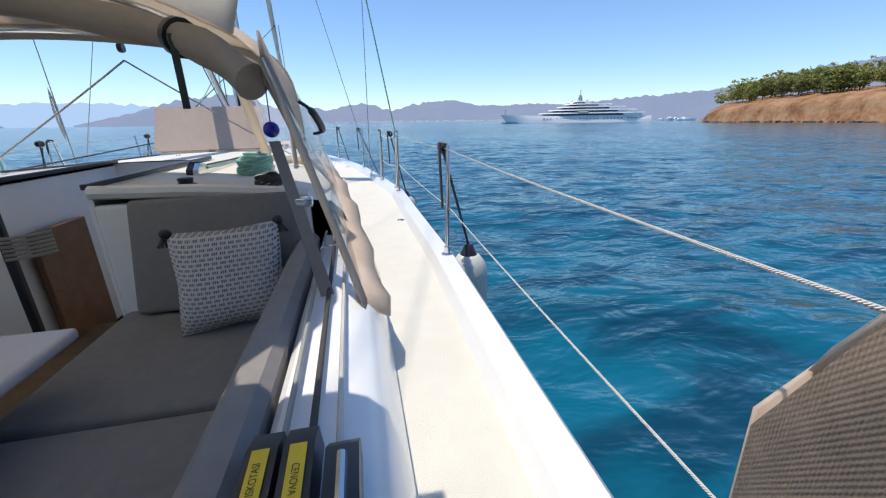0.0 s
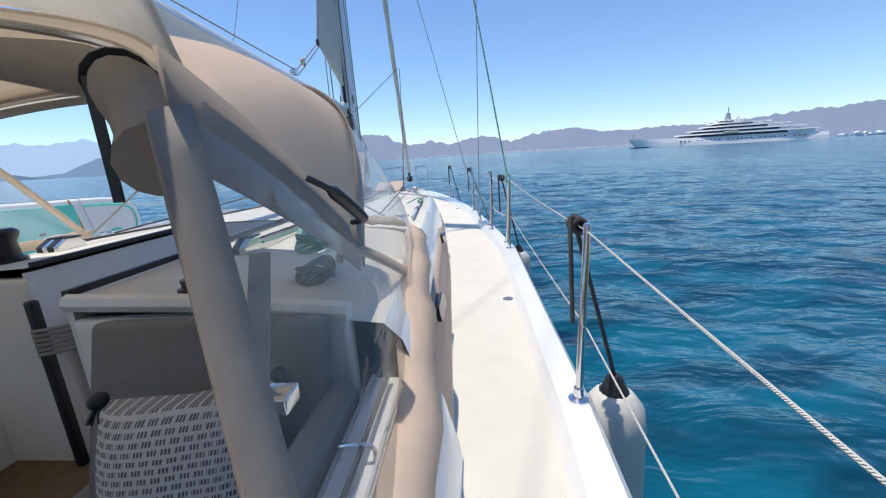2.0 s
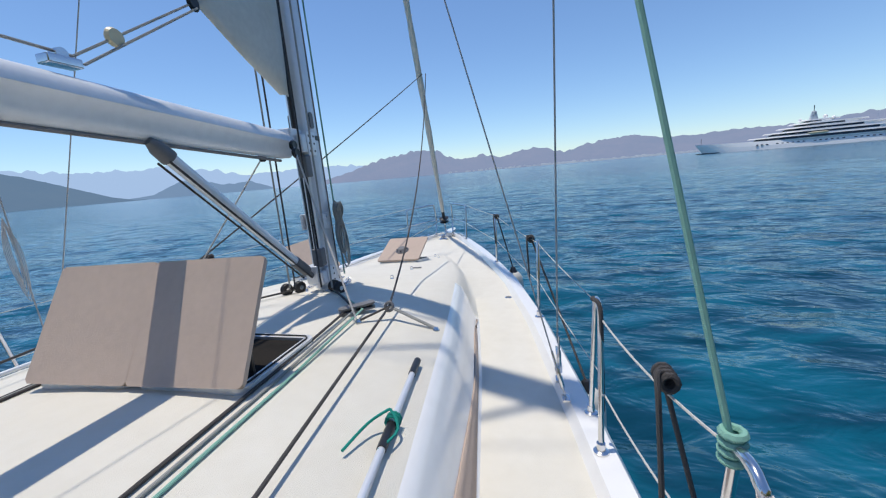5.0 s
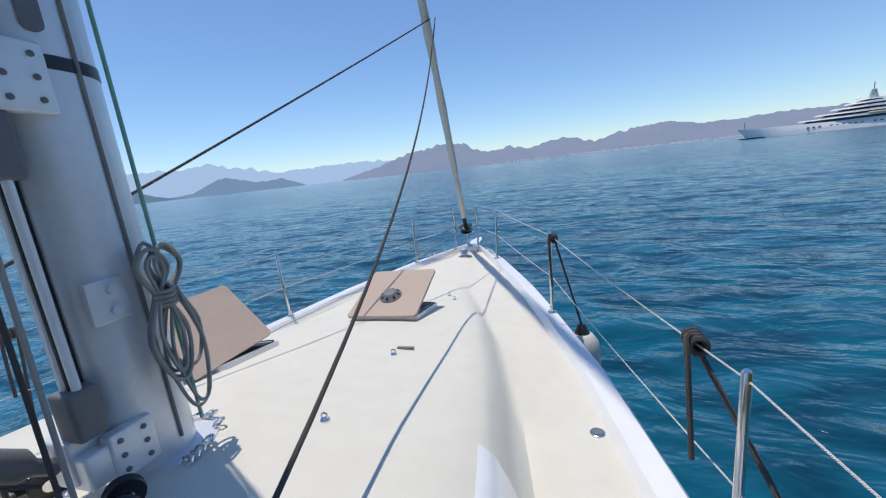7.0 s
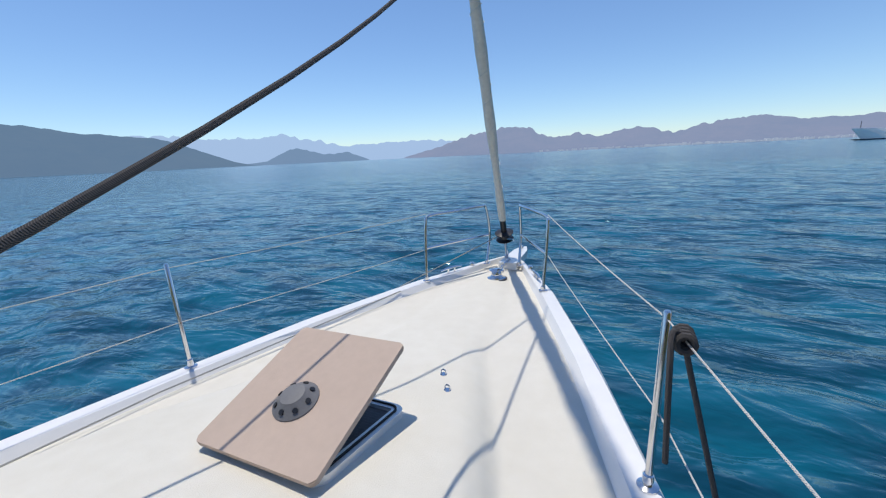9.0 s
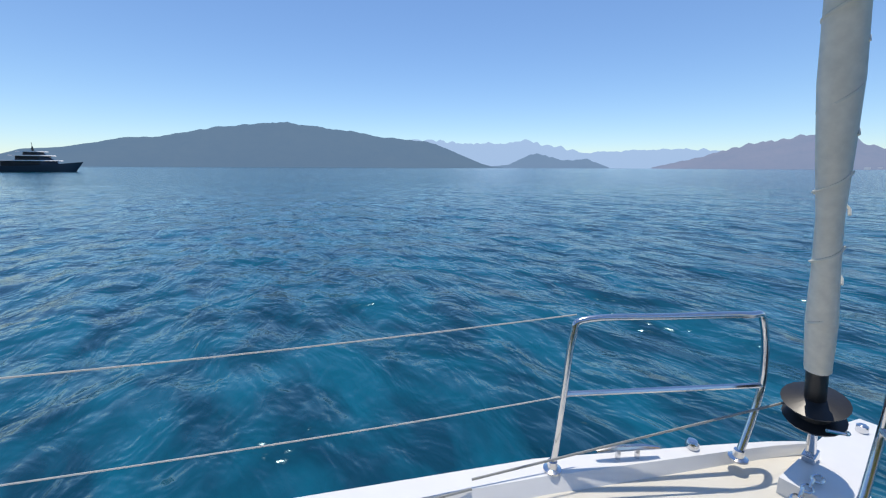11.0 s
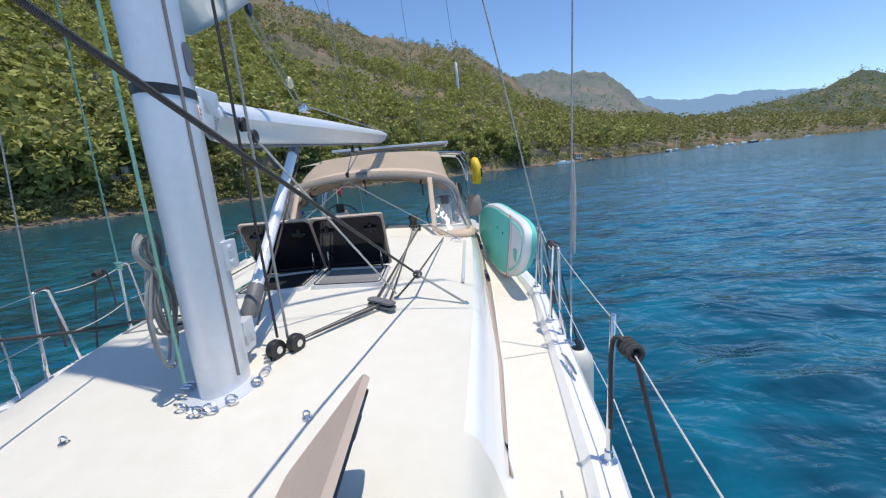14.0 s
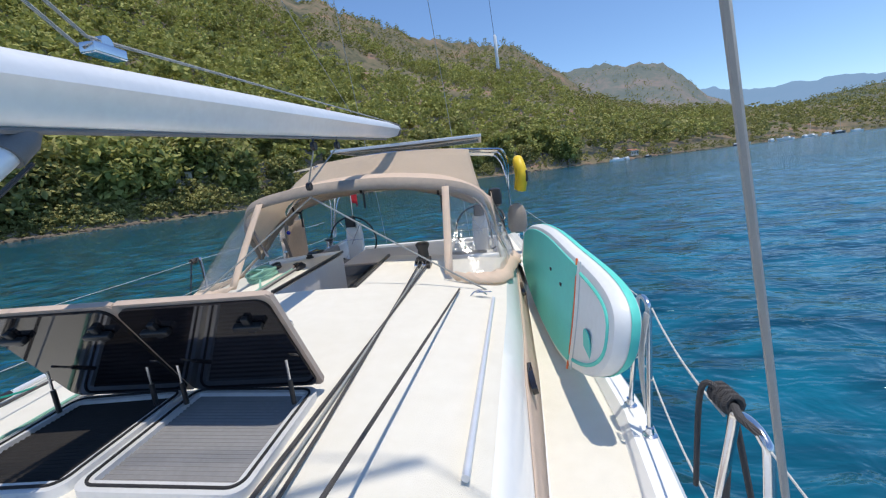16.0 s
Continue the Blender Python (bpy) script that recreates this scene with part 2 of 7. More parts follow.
def part(name, bm, mat, parent, label="", smooth=True):
    ob = new(name, mesh_of(bm, name, mat, smooth))
    ob.parent = parent
    root = parent
    while root.parent:
        root = root.parent
    if parent is root and "base" in root:
        ob.matrix_parent_inverse = Matrix.Translation(-Vector(root["base"]))
    return tagged(ob, label)


def box(bm, x0, x1, y0, y1, z0, z1, bevel=0.0, m=None):
    r = bmesh.ops.create_cube(bm, size=1.0)
    vs = r["verts"]
    bmesh.ops.transform(bm, matrix=Matrix.Translation(((x0 + x1) / 2, (y0 + y1) / 2, (z0 + z1) / 2)) @ Matrix.Diagonal((abs(x1 - x0), abs(y1 - y0), abs(z1 - z0), 1)), verts=vs)
    if bevel:
        es = {e for v in vs for e in v.link_edges}
        r = bmesh.ops.bevel(bm, geom=list(es), offset=bevel, segments=3, affect="EDGES", profile=0.6)
        vs = list({v for f in r["faces"] for v in f.verts} | {v for v in vs if v.is_valid})
    if m is not None:
        bmesh.ops.transform(bm, matrix=m, verts=[v for v in vs if v.is_valid])
    return bm


def rings(bm, loops, closed=True, caps=True):
    """Skin a row of equal rings of points."""
    rows = [[bm.verts.new(p) for p in loop] for loop in loops]
    n = len(rows[0])
    for a, b in zip(rows, rows[1:]):
        for i in range(n if closed else n - 1):
            j = (i + 1) % n
            bm.faces.new((a[i], a[j], b[j], b[i]))
    if caps and closed:
        bm.faces.new(rows[0][::-1]), bm.faces.new(rows[-1])
    return rows


def tube(bm, pts, r, seg=8, loop=False):
    """A round bar along points; r is one radius or one for each point."""
    pts = [Vector(p) for p in pts]
    n = len(pts)
    rr = r if isinstance(r, (list, tuple)) else [r] * n
    t0 = (pts[1] - pts[0]).normalized()
    up = Vector((0, 0, 1)) if abs(t0.z) < 0.9 else Vector((1, 0, 0))
    side = t0.cross(up).normalized()
    out = []
    for i, p in enumerate(pts):
        if loop:
            t = (pts[(i + 1) % n] - pts[i - 1]).normalized()
        else:
            t = (pts[min(i + 1, n - 1)] - pts[max(i - 1, 0)]).normalized()
        side = (side - t * side.dot(t)).normalized()
        nor = t.cross(side)
        out.append([p + (side * math.cos(a) + nor * math.sin(a)) * rr[i] for a in (2 * math.pi * k / seg for k in range(seg))])
    if loop:
        rows = [[bm.verts.new(q) for q in ring] for ring in out]
        for a, b in zip(rows, rows[1:] + rows[:1]):
            for i in range(seg):
                j = (i + 1) % seg
                bm.faces.new((a[i], a[j], b[j], b[i]))
    else:
        rings(bm, out)
    return bm


def smoothed(pts, n=6):
    """More points along a smooth curve through pts."""
    p = [Vector(q) for q in pts]
    out = []
    for i in range(len(p) - 1):
        a, b, c, d = p[max(i - 1, 0)], p[i], p[i + 1], p[min(i + 2, len(p) - 1)]
        for k in range(n):
            t = k / n
            out.append(0.5 * (2 * b + (c - a) * t + (2 * a - 5 * b + 4 * c - d) * t * t + (3 * b - a - 3 * c + d) * t ** 3))
    return out + [p[-1]]


def sagging(a, b, drop=0.0, n=10):
    a, b = Vector(a), Vector(b)
    return [a.lerp(b, k / n) - Vector((0, 0, 4 * drop * (k / n) * (1 - k / n))) for k in range(n + 1)]


def lathe(bm, profile, at=(0, 0, 0), seg=20, m=None):
    """Turn (radius, height) pairs about z at a place."""
    loops = [[(r * math.cos(2 * math.pi * k / seg), r * math.sin(2 * math.pi * k / seg), z) for k in range(seg)] for r, z in profile]
    rows = rings(bm, loops)
    bmesh.ops.transform(bm, matrix=Matrix.Translation(at) @ (m or Matrix()), verts=[v for row in rows for v in row])
    return bm


def plate(bm, outline, m, thick):
    """A flat outline (x, y), thick along z, placed by m."""
    a = [bm.verts.new(m @ Vector((x, y, -thick / 2))) for x, y in outline]
    b = [bm.verts.new(m @ Vector((x, y, thick / 2))) for x, y in outline]
    n = len(a)
    bm.faces.new(a[::-1]), bm.faces.new(b)
    for i in range(n):
        bm.faces.new((a[i], a[(i + 1) % n], b[(i + 1) % n], b[i]))
    return bm


def rounded(w, h, r, seg=5):
    pts = []
    for cx, cy, a0 in ((w / 2 - r, h / 2 - r, 0), (-w / 2 + r, h / 2 - r, 90), (-w / 2 + r, -h / 2 + r, 180), (w / 2 - r, -h / 2 + r, 270)):
        pts += [(cx + r * math.cos(radians(a0 + 90 * k / seg)), cy + r * math.sin(radians(a0 + 90 * k / seg))) for k in range(seg + 1)]
    return pts


def B():
    return bmesh.new()


def lerp_table(rows, y):
    """Value at y from rows of (y, value), rising in y, smoothly."""
    ys, vs = [r[0] for r in rows], [r[1] for r in rows]
    return float(np.interp(y, ys, vs))


def fbm(x, y, z=0.0, octaves=5):
    return noise.fractal(Vector((x, y, z)), 0.9, 2.1, octaves)


# ---- sea ----
def toward(az):
    """The level direction az degrees to port of the bow."""
    return Vector((-math.sin(radians(az)), math.cos(radians(az)), 0))


def build_sea():
    radii = [0.0]
    r, step = 0.0, 0.25
    while r < 4900:
        r += step
        step = max(0.16, 0.010 * r) if r < 70 else 0.05 * r
        radii.append(r)
    seg = 540
    verts = [(0, 0, 0)]
    for r in radii[1:]:
        fade = 1 / (1 + (r / 60) ** 2)
        for k in range(seg):
            a = 2 * math.pi * k / seg
            x, y = r * math.cos(a), r * math.sin(a)
            h = 0.0
            if r < 260:
                h = fade * (0.11 * noise.noise((x * 0.28 + 0.1 * y, y * 0.5, 0.3)) + 0.05 * (1 - 2 * abs(noise.noise((x * 0.55 + 0.3 * y, y * 0.9 - 0.2 * x, 4.0)))) + 0.026 * (1 - 2 * abs(noise.noise((x * 1.1 - 0.4 * y, y * 1.9, 7.0)))))
            verts.append((x, y, h))
    faces = [(0, 1 + k, 1 + (k + 1) % seg) for k in range(seg)]
    for i in range(len(radii) - 2):
        a, b = 1 + i * seg, 1 + (i + 1) * seg
        for k in range(seg):
            j = (k + 1) % seg
            faces.append((a + k, b + k, b + j, a + j))
    me = bpy.data.meshes.new("sea")
    me.from_pydata(verts, [], faces)
    me.shade_smooth()
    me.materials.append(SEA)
    tagged(new("water", me), "deep blue sea with small wind ripples", "sea", kind="structure")


build_sea()


# ---- land ----
def ground_material(name, colors, scale, haze=0.0, haze_color=(0.30, 0.42, 0.62)):
    """Scrub, soil and rock in patches; haze mixes in a glow painted as the pale air before far land."""
    m = bpy.data.materials.new(name)
    m.use_nodes = True
    n, l = m.node_tree.nodes, m.node_tree.links
    b = n["Principled BSDF"]
    b.inputs["Roughness"].default_value, b.inputs["Specular IOR Level"].default_value = 0.95, 0.1
    tc, t, t2, add, ramp = n.new("ShaderNodeTexCoord"), n.new("ShaderNodeTexNoise"), n.new("ShaderNodeTexNoise"), n.new("ShaderNodeMath"), n.new("ShaderNodeValToRGB")
    t.inputs["Scale"].default_value, t.inputs["Detail"].default_value, t.inputs["Roughness"].default_value = scale, 9, 0.65
    t2.inputs["Scale"].default_value, t2.inputs["Detail"].default_value = scale * 7, 6
    add.operation = "MULTIPLY_ADD"
    add.inputs[1].default_value = 0.35
    l.new(tc.outputs["Object"], t.inputs["Vector"]), l.new(tc.outputs["Object"], t2.inputs["Vector"])
    l.new(t2.outputs[0], add.inputs[0]), l.new(t.outputs[0], add.inputs[2]), l.new(add.outputs[0], ramp.inputs[0])
    e = ramp.color_ramp.elements
    for k, c in enumerate(colors):
        p = 0.5 + 0.32 * k / (len(colors) - 1)
        if k < 2:
            e[k].position, e[k].color = p, (*c, 1)
        else:
            e.new(p).color = (*c, 1)
    l.new(ramp.outputs[0], b.inputs["Base Color"])
    # painted haze: a flat emission in the air's colour, mixed over the ground
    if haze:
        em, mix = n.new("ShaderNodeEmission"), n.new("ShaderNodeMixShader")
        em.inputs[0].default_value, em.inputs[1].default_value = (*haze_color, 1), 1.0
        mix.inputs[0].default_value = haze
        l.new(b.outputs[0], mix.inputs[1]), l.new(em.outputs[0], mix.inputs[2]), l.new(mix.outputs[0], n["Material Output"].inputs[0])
    return m


# nearer hills carry a little painted haze too, as a weak glow
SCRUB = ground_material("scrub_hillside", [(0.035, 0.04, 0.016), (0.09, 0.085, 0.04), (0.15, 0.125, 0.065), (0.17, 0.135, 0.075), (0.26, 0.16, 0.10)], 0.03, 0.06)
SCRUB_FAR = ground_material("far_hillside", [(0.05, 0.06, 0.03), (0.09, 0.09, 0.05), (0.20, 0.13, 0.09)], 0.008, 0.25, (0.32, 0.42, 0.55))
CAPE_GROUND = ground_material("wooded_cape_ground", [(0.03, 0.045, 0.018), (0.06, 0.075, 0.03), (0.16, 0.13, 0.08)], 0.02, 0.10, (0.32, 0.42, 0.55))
# mostly painted haze: the bluish glow outweighs the ground colours here
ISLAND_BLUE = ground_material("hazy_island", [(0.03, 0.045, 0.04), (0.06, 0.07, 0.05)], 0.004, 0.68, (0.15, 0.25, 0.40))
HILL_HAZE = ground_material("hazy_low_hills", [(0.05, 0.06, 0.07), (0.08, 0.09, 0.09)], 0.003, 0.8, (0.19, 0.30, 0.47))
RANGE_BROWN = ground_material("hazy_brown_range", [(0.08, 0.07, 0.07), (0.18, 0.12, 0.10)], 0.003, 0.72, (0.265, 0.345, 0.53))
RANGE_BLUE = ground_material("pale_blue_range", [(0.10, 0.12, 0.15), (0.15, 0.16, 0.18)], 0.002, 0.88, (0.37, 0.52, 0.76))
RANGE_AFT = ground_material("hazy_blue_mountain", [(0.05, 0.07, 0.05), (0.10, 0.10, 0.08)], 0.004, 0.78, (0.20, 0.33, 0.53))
EARTH = ground_material("orange_earth_bank", [(0.16, 0.08, 0.04), (0.32, 0.17, 0.085), (0.42, 0.26, 0.15)], 0.12)
NEEDLES = material("pine_needles", (0.30, 0.325, 0.085), 0.8, vary=0.65, scale=0.10, second=(0.54, 0.53, 0.18), spec=0.2)
NEEDLES = translucent(NEEDLES, (0.46, 0.50, 0.14), 0.22)
NEEDLES_DARK = material("dark_pine_needles", (0.22, 0.245, 0.075), 0.8, vary=0.65, scale=0.09, second=(0.54, 0.50, 0.20), spec=0.2)
NEEDLES_DARK = translucent(NEEDLES_DARK, (0.36, 0.39, 0.12), 0.22)
BARK = material("pine_bark", (0.11, 0.07, 0.045), 0.95, vary=0.3, scale=4)
SHORE_ROCK = material("shore_rock", (0.13, 0.105, 0.08), 0.9, vary=0.4, scale=0.6, bump=0.6, bump_scale=3)


class Ridge:
    """A rise of land seen from the boat: shore and crest distances and the crest's angle of height, by bearing."""

    def __init__(self, shore, crest, height, rough=0.12, power=0.85, seed=0.0, jag=1.0):
        self.jag = jag
        self.shore, self.crest, self.height, self.rough, self.power, self.seed = shore, crest, height, rough, power, seed

    def top(self, az):
        e = lerp_table(self.height, az)
        d = lerp_table(self.crest, az)
        return d * math.tan(radians(e)) * (1 + 0.05 * fbm(az * 0.35, self.seed, 1.0, 5) + self.jag * (0.12 if d > 3500 else 0.03) * fbm(az * (1.2 if d > 3500 else 1.6), self.seed, 4.0, 2)) + 2.4

    def z(self, az, d):
        s, c = lerp_table(self.shore, az), lerp_table(self.crest, az)
        u = (d - s) / (c - s)
        if u <= 0:
            return -1.5 + 1.5 * max(u * 20 + 1, 0)
        h = self.top(az)
        p = toward(az) * d
        lift = h * (u ** self.power if u < 1 else 1 - 0.25 * (u - 1))
        return lift + self.rough * h * min(1, u * 3) * (0.0 if 0.93 < u < 1.07 else 1.0) * fbm(p.x / c * 5, p.y / c * 5, self.seed, 5) * 0.6 + min(1.2, u * 30)

    def build(self, name, az0, az1, mat, label, category, da=0.5, rows=36):
        n = int((az1 - az0) / da) + 1
        verts, faces = [], []
        for i in range(n):
            az = az0 + i * da
            s, c = lerp_table(self.shore, az), lerp_table(self.crest, az)
            for k in range(rows + 1):
                u = -0.02 + 1.3 * (k / rows) ** 1.4
                d = s + (c - s) * u
                p = toward(az) * d
                verts.append((p.x, p.y, self.z(az, d)))
        for i in range(n - 1):
            for k in range(rows):
                a = i * (rows + 1) + k
                faces.append((a, a + 1, a + rows + 2, a + rows + 1))
        me = bpy.data.meshes.new(name)
        me.from_pydata(verts, [], faces)
        me.shade_smooth()
        me.materials.append(mat)
        return tagged(new(name, me), label, category, kind="structure")


HILL = Ridge([(120, 950), (135, 700), (145, 480), (152, 340), (160, 260), (165, 225), (172, 190), (185, 155), (200, 125), (215, 105), (230, 95), (245, 90), (262, 120)],
             [(120, 1250), (140, 1000), (150, 800), (165, 680), (175, 600), (190, 520), (210, 420), (245, 350), (262, 350)],
             [(120, 0.54), (135, 1.73), (148, 3.46), (155, 4.97), (161, 6.48), (165, 8.21), (169, 11.88), (174, 15.34), (180, 16.6), (185, 17.5), (189.5, 19.2), (195, 21.2), (200, 22.8), (210, 25.38), (230, 25.92), (245, 21.6), (262, 6.48)], 0.10, 1.05, 3.0)
RIDGE2 = Ridge([(140, 900), (185, 900)], [(140, 1500), (185, 1500)],
               [(140, 0.6), (146, 2.2), (149.5, 4.1), (152.2, 5.9), (154.1, 8.0), (155.5, 9.4), (156.7, 10.2), (160.4, 10.9), (163, 11.5), (166.5, 11.4), (169.5, 11.8), (178, 12.0), (185, 10.8)], 0.12, 1.0, 7.0)
CAPE = Ridge([(113, 1180), (125, 1080), (140, 900), (152, 700)], [(113, 1300), (125, 1450), (152, 1400)],
             [(113, 0.15), (115, 0.6), (117, 1.3), (120, 1.9), (123, 2.8), (125.5, 4.1), (128, 4.4), (131, 4.7), (133.2, 5.5), (134.5, 4.9), (137, 4.1), (144, 3.4), (152, 3.0)], 0.10, 0.8, 11.0)
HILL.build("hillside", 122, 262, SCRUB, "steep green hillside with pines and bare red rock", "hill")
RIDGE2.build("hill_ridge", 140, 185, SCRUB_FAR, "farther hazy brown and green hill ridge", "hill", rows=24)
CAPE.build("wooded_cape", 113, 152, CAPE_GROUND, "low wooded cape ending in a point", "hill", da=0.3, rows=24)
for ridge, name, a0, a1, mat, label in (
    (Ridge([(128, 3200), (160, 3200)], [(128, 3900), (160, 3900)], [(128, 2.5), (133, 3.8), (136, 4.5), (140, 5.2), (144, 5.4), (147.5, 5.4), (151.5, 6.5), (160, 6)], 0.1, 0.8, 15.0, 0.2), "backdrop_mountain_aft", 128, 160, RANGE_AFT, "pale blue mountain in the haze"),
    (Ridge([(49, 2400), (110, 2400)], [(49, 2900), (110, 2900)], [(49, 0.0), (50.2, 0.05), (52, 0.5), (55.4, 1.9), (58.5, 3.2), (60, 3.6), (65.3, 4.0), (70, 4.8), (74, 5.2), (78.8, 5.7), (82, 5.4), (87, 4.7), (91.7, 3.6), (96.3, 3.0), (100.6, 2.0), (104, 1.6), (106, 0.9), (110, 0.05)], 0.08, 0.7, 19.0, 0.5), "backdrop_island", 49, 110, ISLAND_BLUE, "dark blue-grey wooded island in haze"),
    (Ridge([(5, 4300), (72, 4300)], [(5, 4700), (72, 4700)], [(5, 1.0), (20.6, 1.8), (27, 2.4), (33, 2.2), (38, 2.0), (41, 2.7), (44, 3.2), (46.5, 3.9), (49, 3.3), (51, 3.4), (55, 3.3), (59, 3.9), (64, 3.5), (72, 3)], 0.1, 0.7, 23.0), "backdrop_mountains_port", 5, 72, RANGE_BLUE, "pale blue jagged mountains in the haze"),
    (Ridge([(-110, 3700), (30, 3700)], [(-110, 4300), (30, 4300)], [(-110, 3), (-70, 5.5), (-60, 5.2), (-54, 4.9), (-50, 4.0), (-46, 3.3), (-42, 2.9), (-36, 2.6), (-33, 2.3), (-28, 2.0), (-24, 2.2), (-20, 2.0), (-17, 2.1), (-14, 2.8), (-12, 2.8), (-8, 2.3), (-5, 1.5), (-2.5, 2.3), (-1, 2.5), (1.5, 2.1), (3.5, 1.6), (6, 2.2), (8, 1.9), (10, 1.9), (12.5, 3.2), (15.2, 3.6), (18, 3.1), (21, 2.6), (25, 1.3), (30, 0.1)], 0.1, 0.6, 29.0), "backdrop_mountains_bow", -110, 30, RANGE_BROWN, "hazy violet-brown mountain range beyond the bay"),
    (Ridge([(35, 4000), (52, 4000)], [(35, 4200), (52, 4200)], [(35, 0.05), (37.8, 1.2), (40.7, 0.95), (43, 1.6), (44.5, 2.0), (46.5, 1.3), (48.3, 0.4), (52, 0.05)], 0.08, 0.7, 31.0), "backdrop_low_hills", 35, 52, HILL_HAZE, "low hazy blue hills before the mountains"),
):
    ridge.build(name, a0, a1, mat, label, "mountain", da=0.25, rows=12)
HEAD = Ridge([(-100, 190), (-75, 180), (-60, 205), (-52, 235), (-46, 265), (-44, 300)], [(-100, 300), (-60, 330), (-44, 345)], [(-100, 3.0), (-60, 2.4), (-52, 2.0), (-47.5, 1.4), (-46, 0.6), (-45.3, -0.6), (-44, -0.8)], 0.1, 0.22, 37.0)
HEAD.build("headland", -100, -44, EARTH, "headland with an eroded orange earth bank", "headland", da=0.25, rows=30)


# ---- trees ----
def pine_mesh(rng, height, clumps, tufts, name):
    """A pine: tapered leaning trunk, limbs and a crown of needle tufts. Returns the meshes of trunk and crown."""
    bm = B()
    lean = Vector((rng.uniform(-0.06, 0.06), rng.uniform(-0.06, 0.06), 1)) * height
    spine = [lean * (k / 6) + Vector((rng.uniform(-0.12, 0.12), rng.uniform(-0.12, 0.12), 0)) * (k > 0) for k in range(7)]
    tube(bm, spine, [0.022 * height * (1 - 0.14 * k) for k in range(7)], 6)
    v, f = [], []
    for c in range(clumps):
        u = rng.uniform(0.22, 1.0) ** 0.9
        reach = height * (0.30 * math.sin(math.pi * (0.15 + 0.85 * (1 - u)) ** 0.8) + 0.03) * rng.uniform(0.4, 1.1)
        a = rng.uniform(0, 2 * math.pi)
        root = lean * max(u - 0.07, 0.1)
        tip = lean * u + Vector((math.cos(a), math.sin(a), rng.uniform(-0.1, 0.25))) * reach
        if c % 4 == 0:
            tube(bm, [root, tip], [0.006 * height, 0.002 * height], 4)
        size = height * rng.uniform(0.05, 0.10)
        for _ in range(tufts):
            o = tip + Vector((rng.gauss(0, 1), rng.gauss(0, 1), rng.gauss(0, 0.55))) * size
            d1 = Vector((rng.gauss(0, 1), rng.gauss(0, 1), rng.gauss(0.4, 0.6))).normalized() * size * rng.uniform(0.5, 1.0)
            d2 = d1.cross(Vector((rng.gauss(0, 1), rng.gauss(0, 1), rng.gauss(0, 1)))).normalized() * size * rng.uniform(0.25, 0.5)
            i = len(v)
            v += [o - d1, o + d2, o + d1, o - d2]
            f.append((i, i + 1, i + 2, i + 3))
    trunk = mesh_of(bm, name + "_trunk", BARK)
    crown = bpy.data.meshes.new(name + "_crown")
    crown.from_pydata([tuple(p) for p in v], [], f)
    return trunk, crown


rng = random.Random(5)
PINES = []
for k in range(6):
    t_me, c_me = pine_mesh(rng, 10.0, 64, 22, "pine")
    c_me.materials.append(NEEDLES if k % 3 else NEEDLES_DARK)
    PINES.append((t_me, c_me))


def pine(place, size, turn, label):
    t_me, c_me = PINES[rng.randrange(6)]
    ob = tagged(new("pine_tree"), label, "tree", "pines by the shore")
    ob.matrix_basis = Matrix.Translation(place) @ Matrix.Rotation(turn, 4, "Z") @ Matrix.Diagonal((size, size, size, 1))
    for nm, me in (("trunk", t_me), ("crown", c_me)):
        o = new(nm, me)
        o.parent = ob


def plant(ridge, az0, az1, count, inland, sizes, label):
    for _ in range(count):
        az = rng.uniform(az0, az1)
        d = lerp_table(ridge.shore, az) + rng.uniform(*inland)
        p = toward(az) * d
        pine((p.x, p.y, ridge.z(az, d) - 0.3), rng.uniform(*sizes), rng.uniform(0, 6.28), label)


plant(HILL, 166, 242, 200, (3, 34), (0.6, 1.5), "dense green pine tree on the shore slope")
plant(HEAD, -68, -47.5, 70, (16, 60), (0.55, 1.05), "green pine tree on the earth headland")


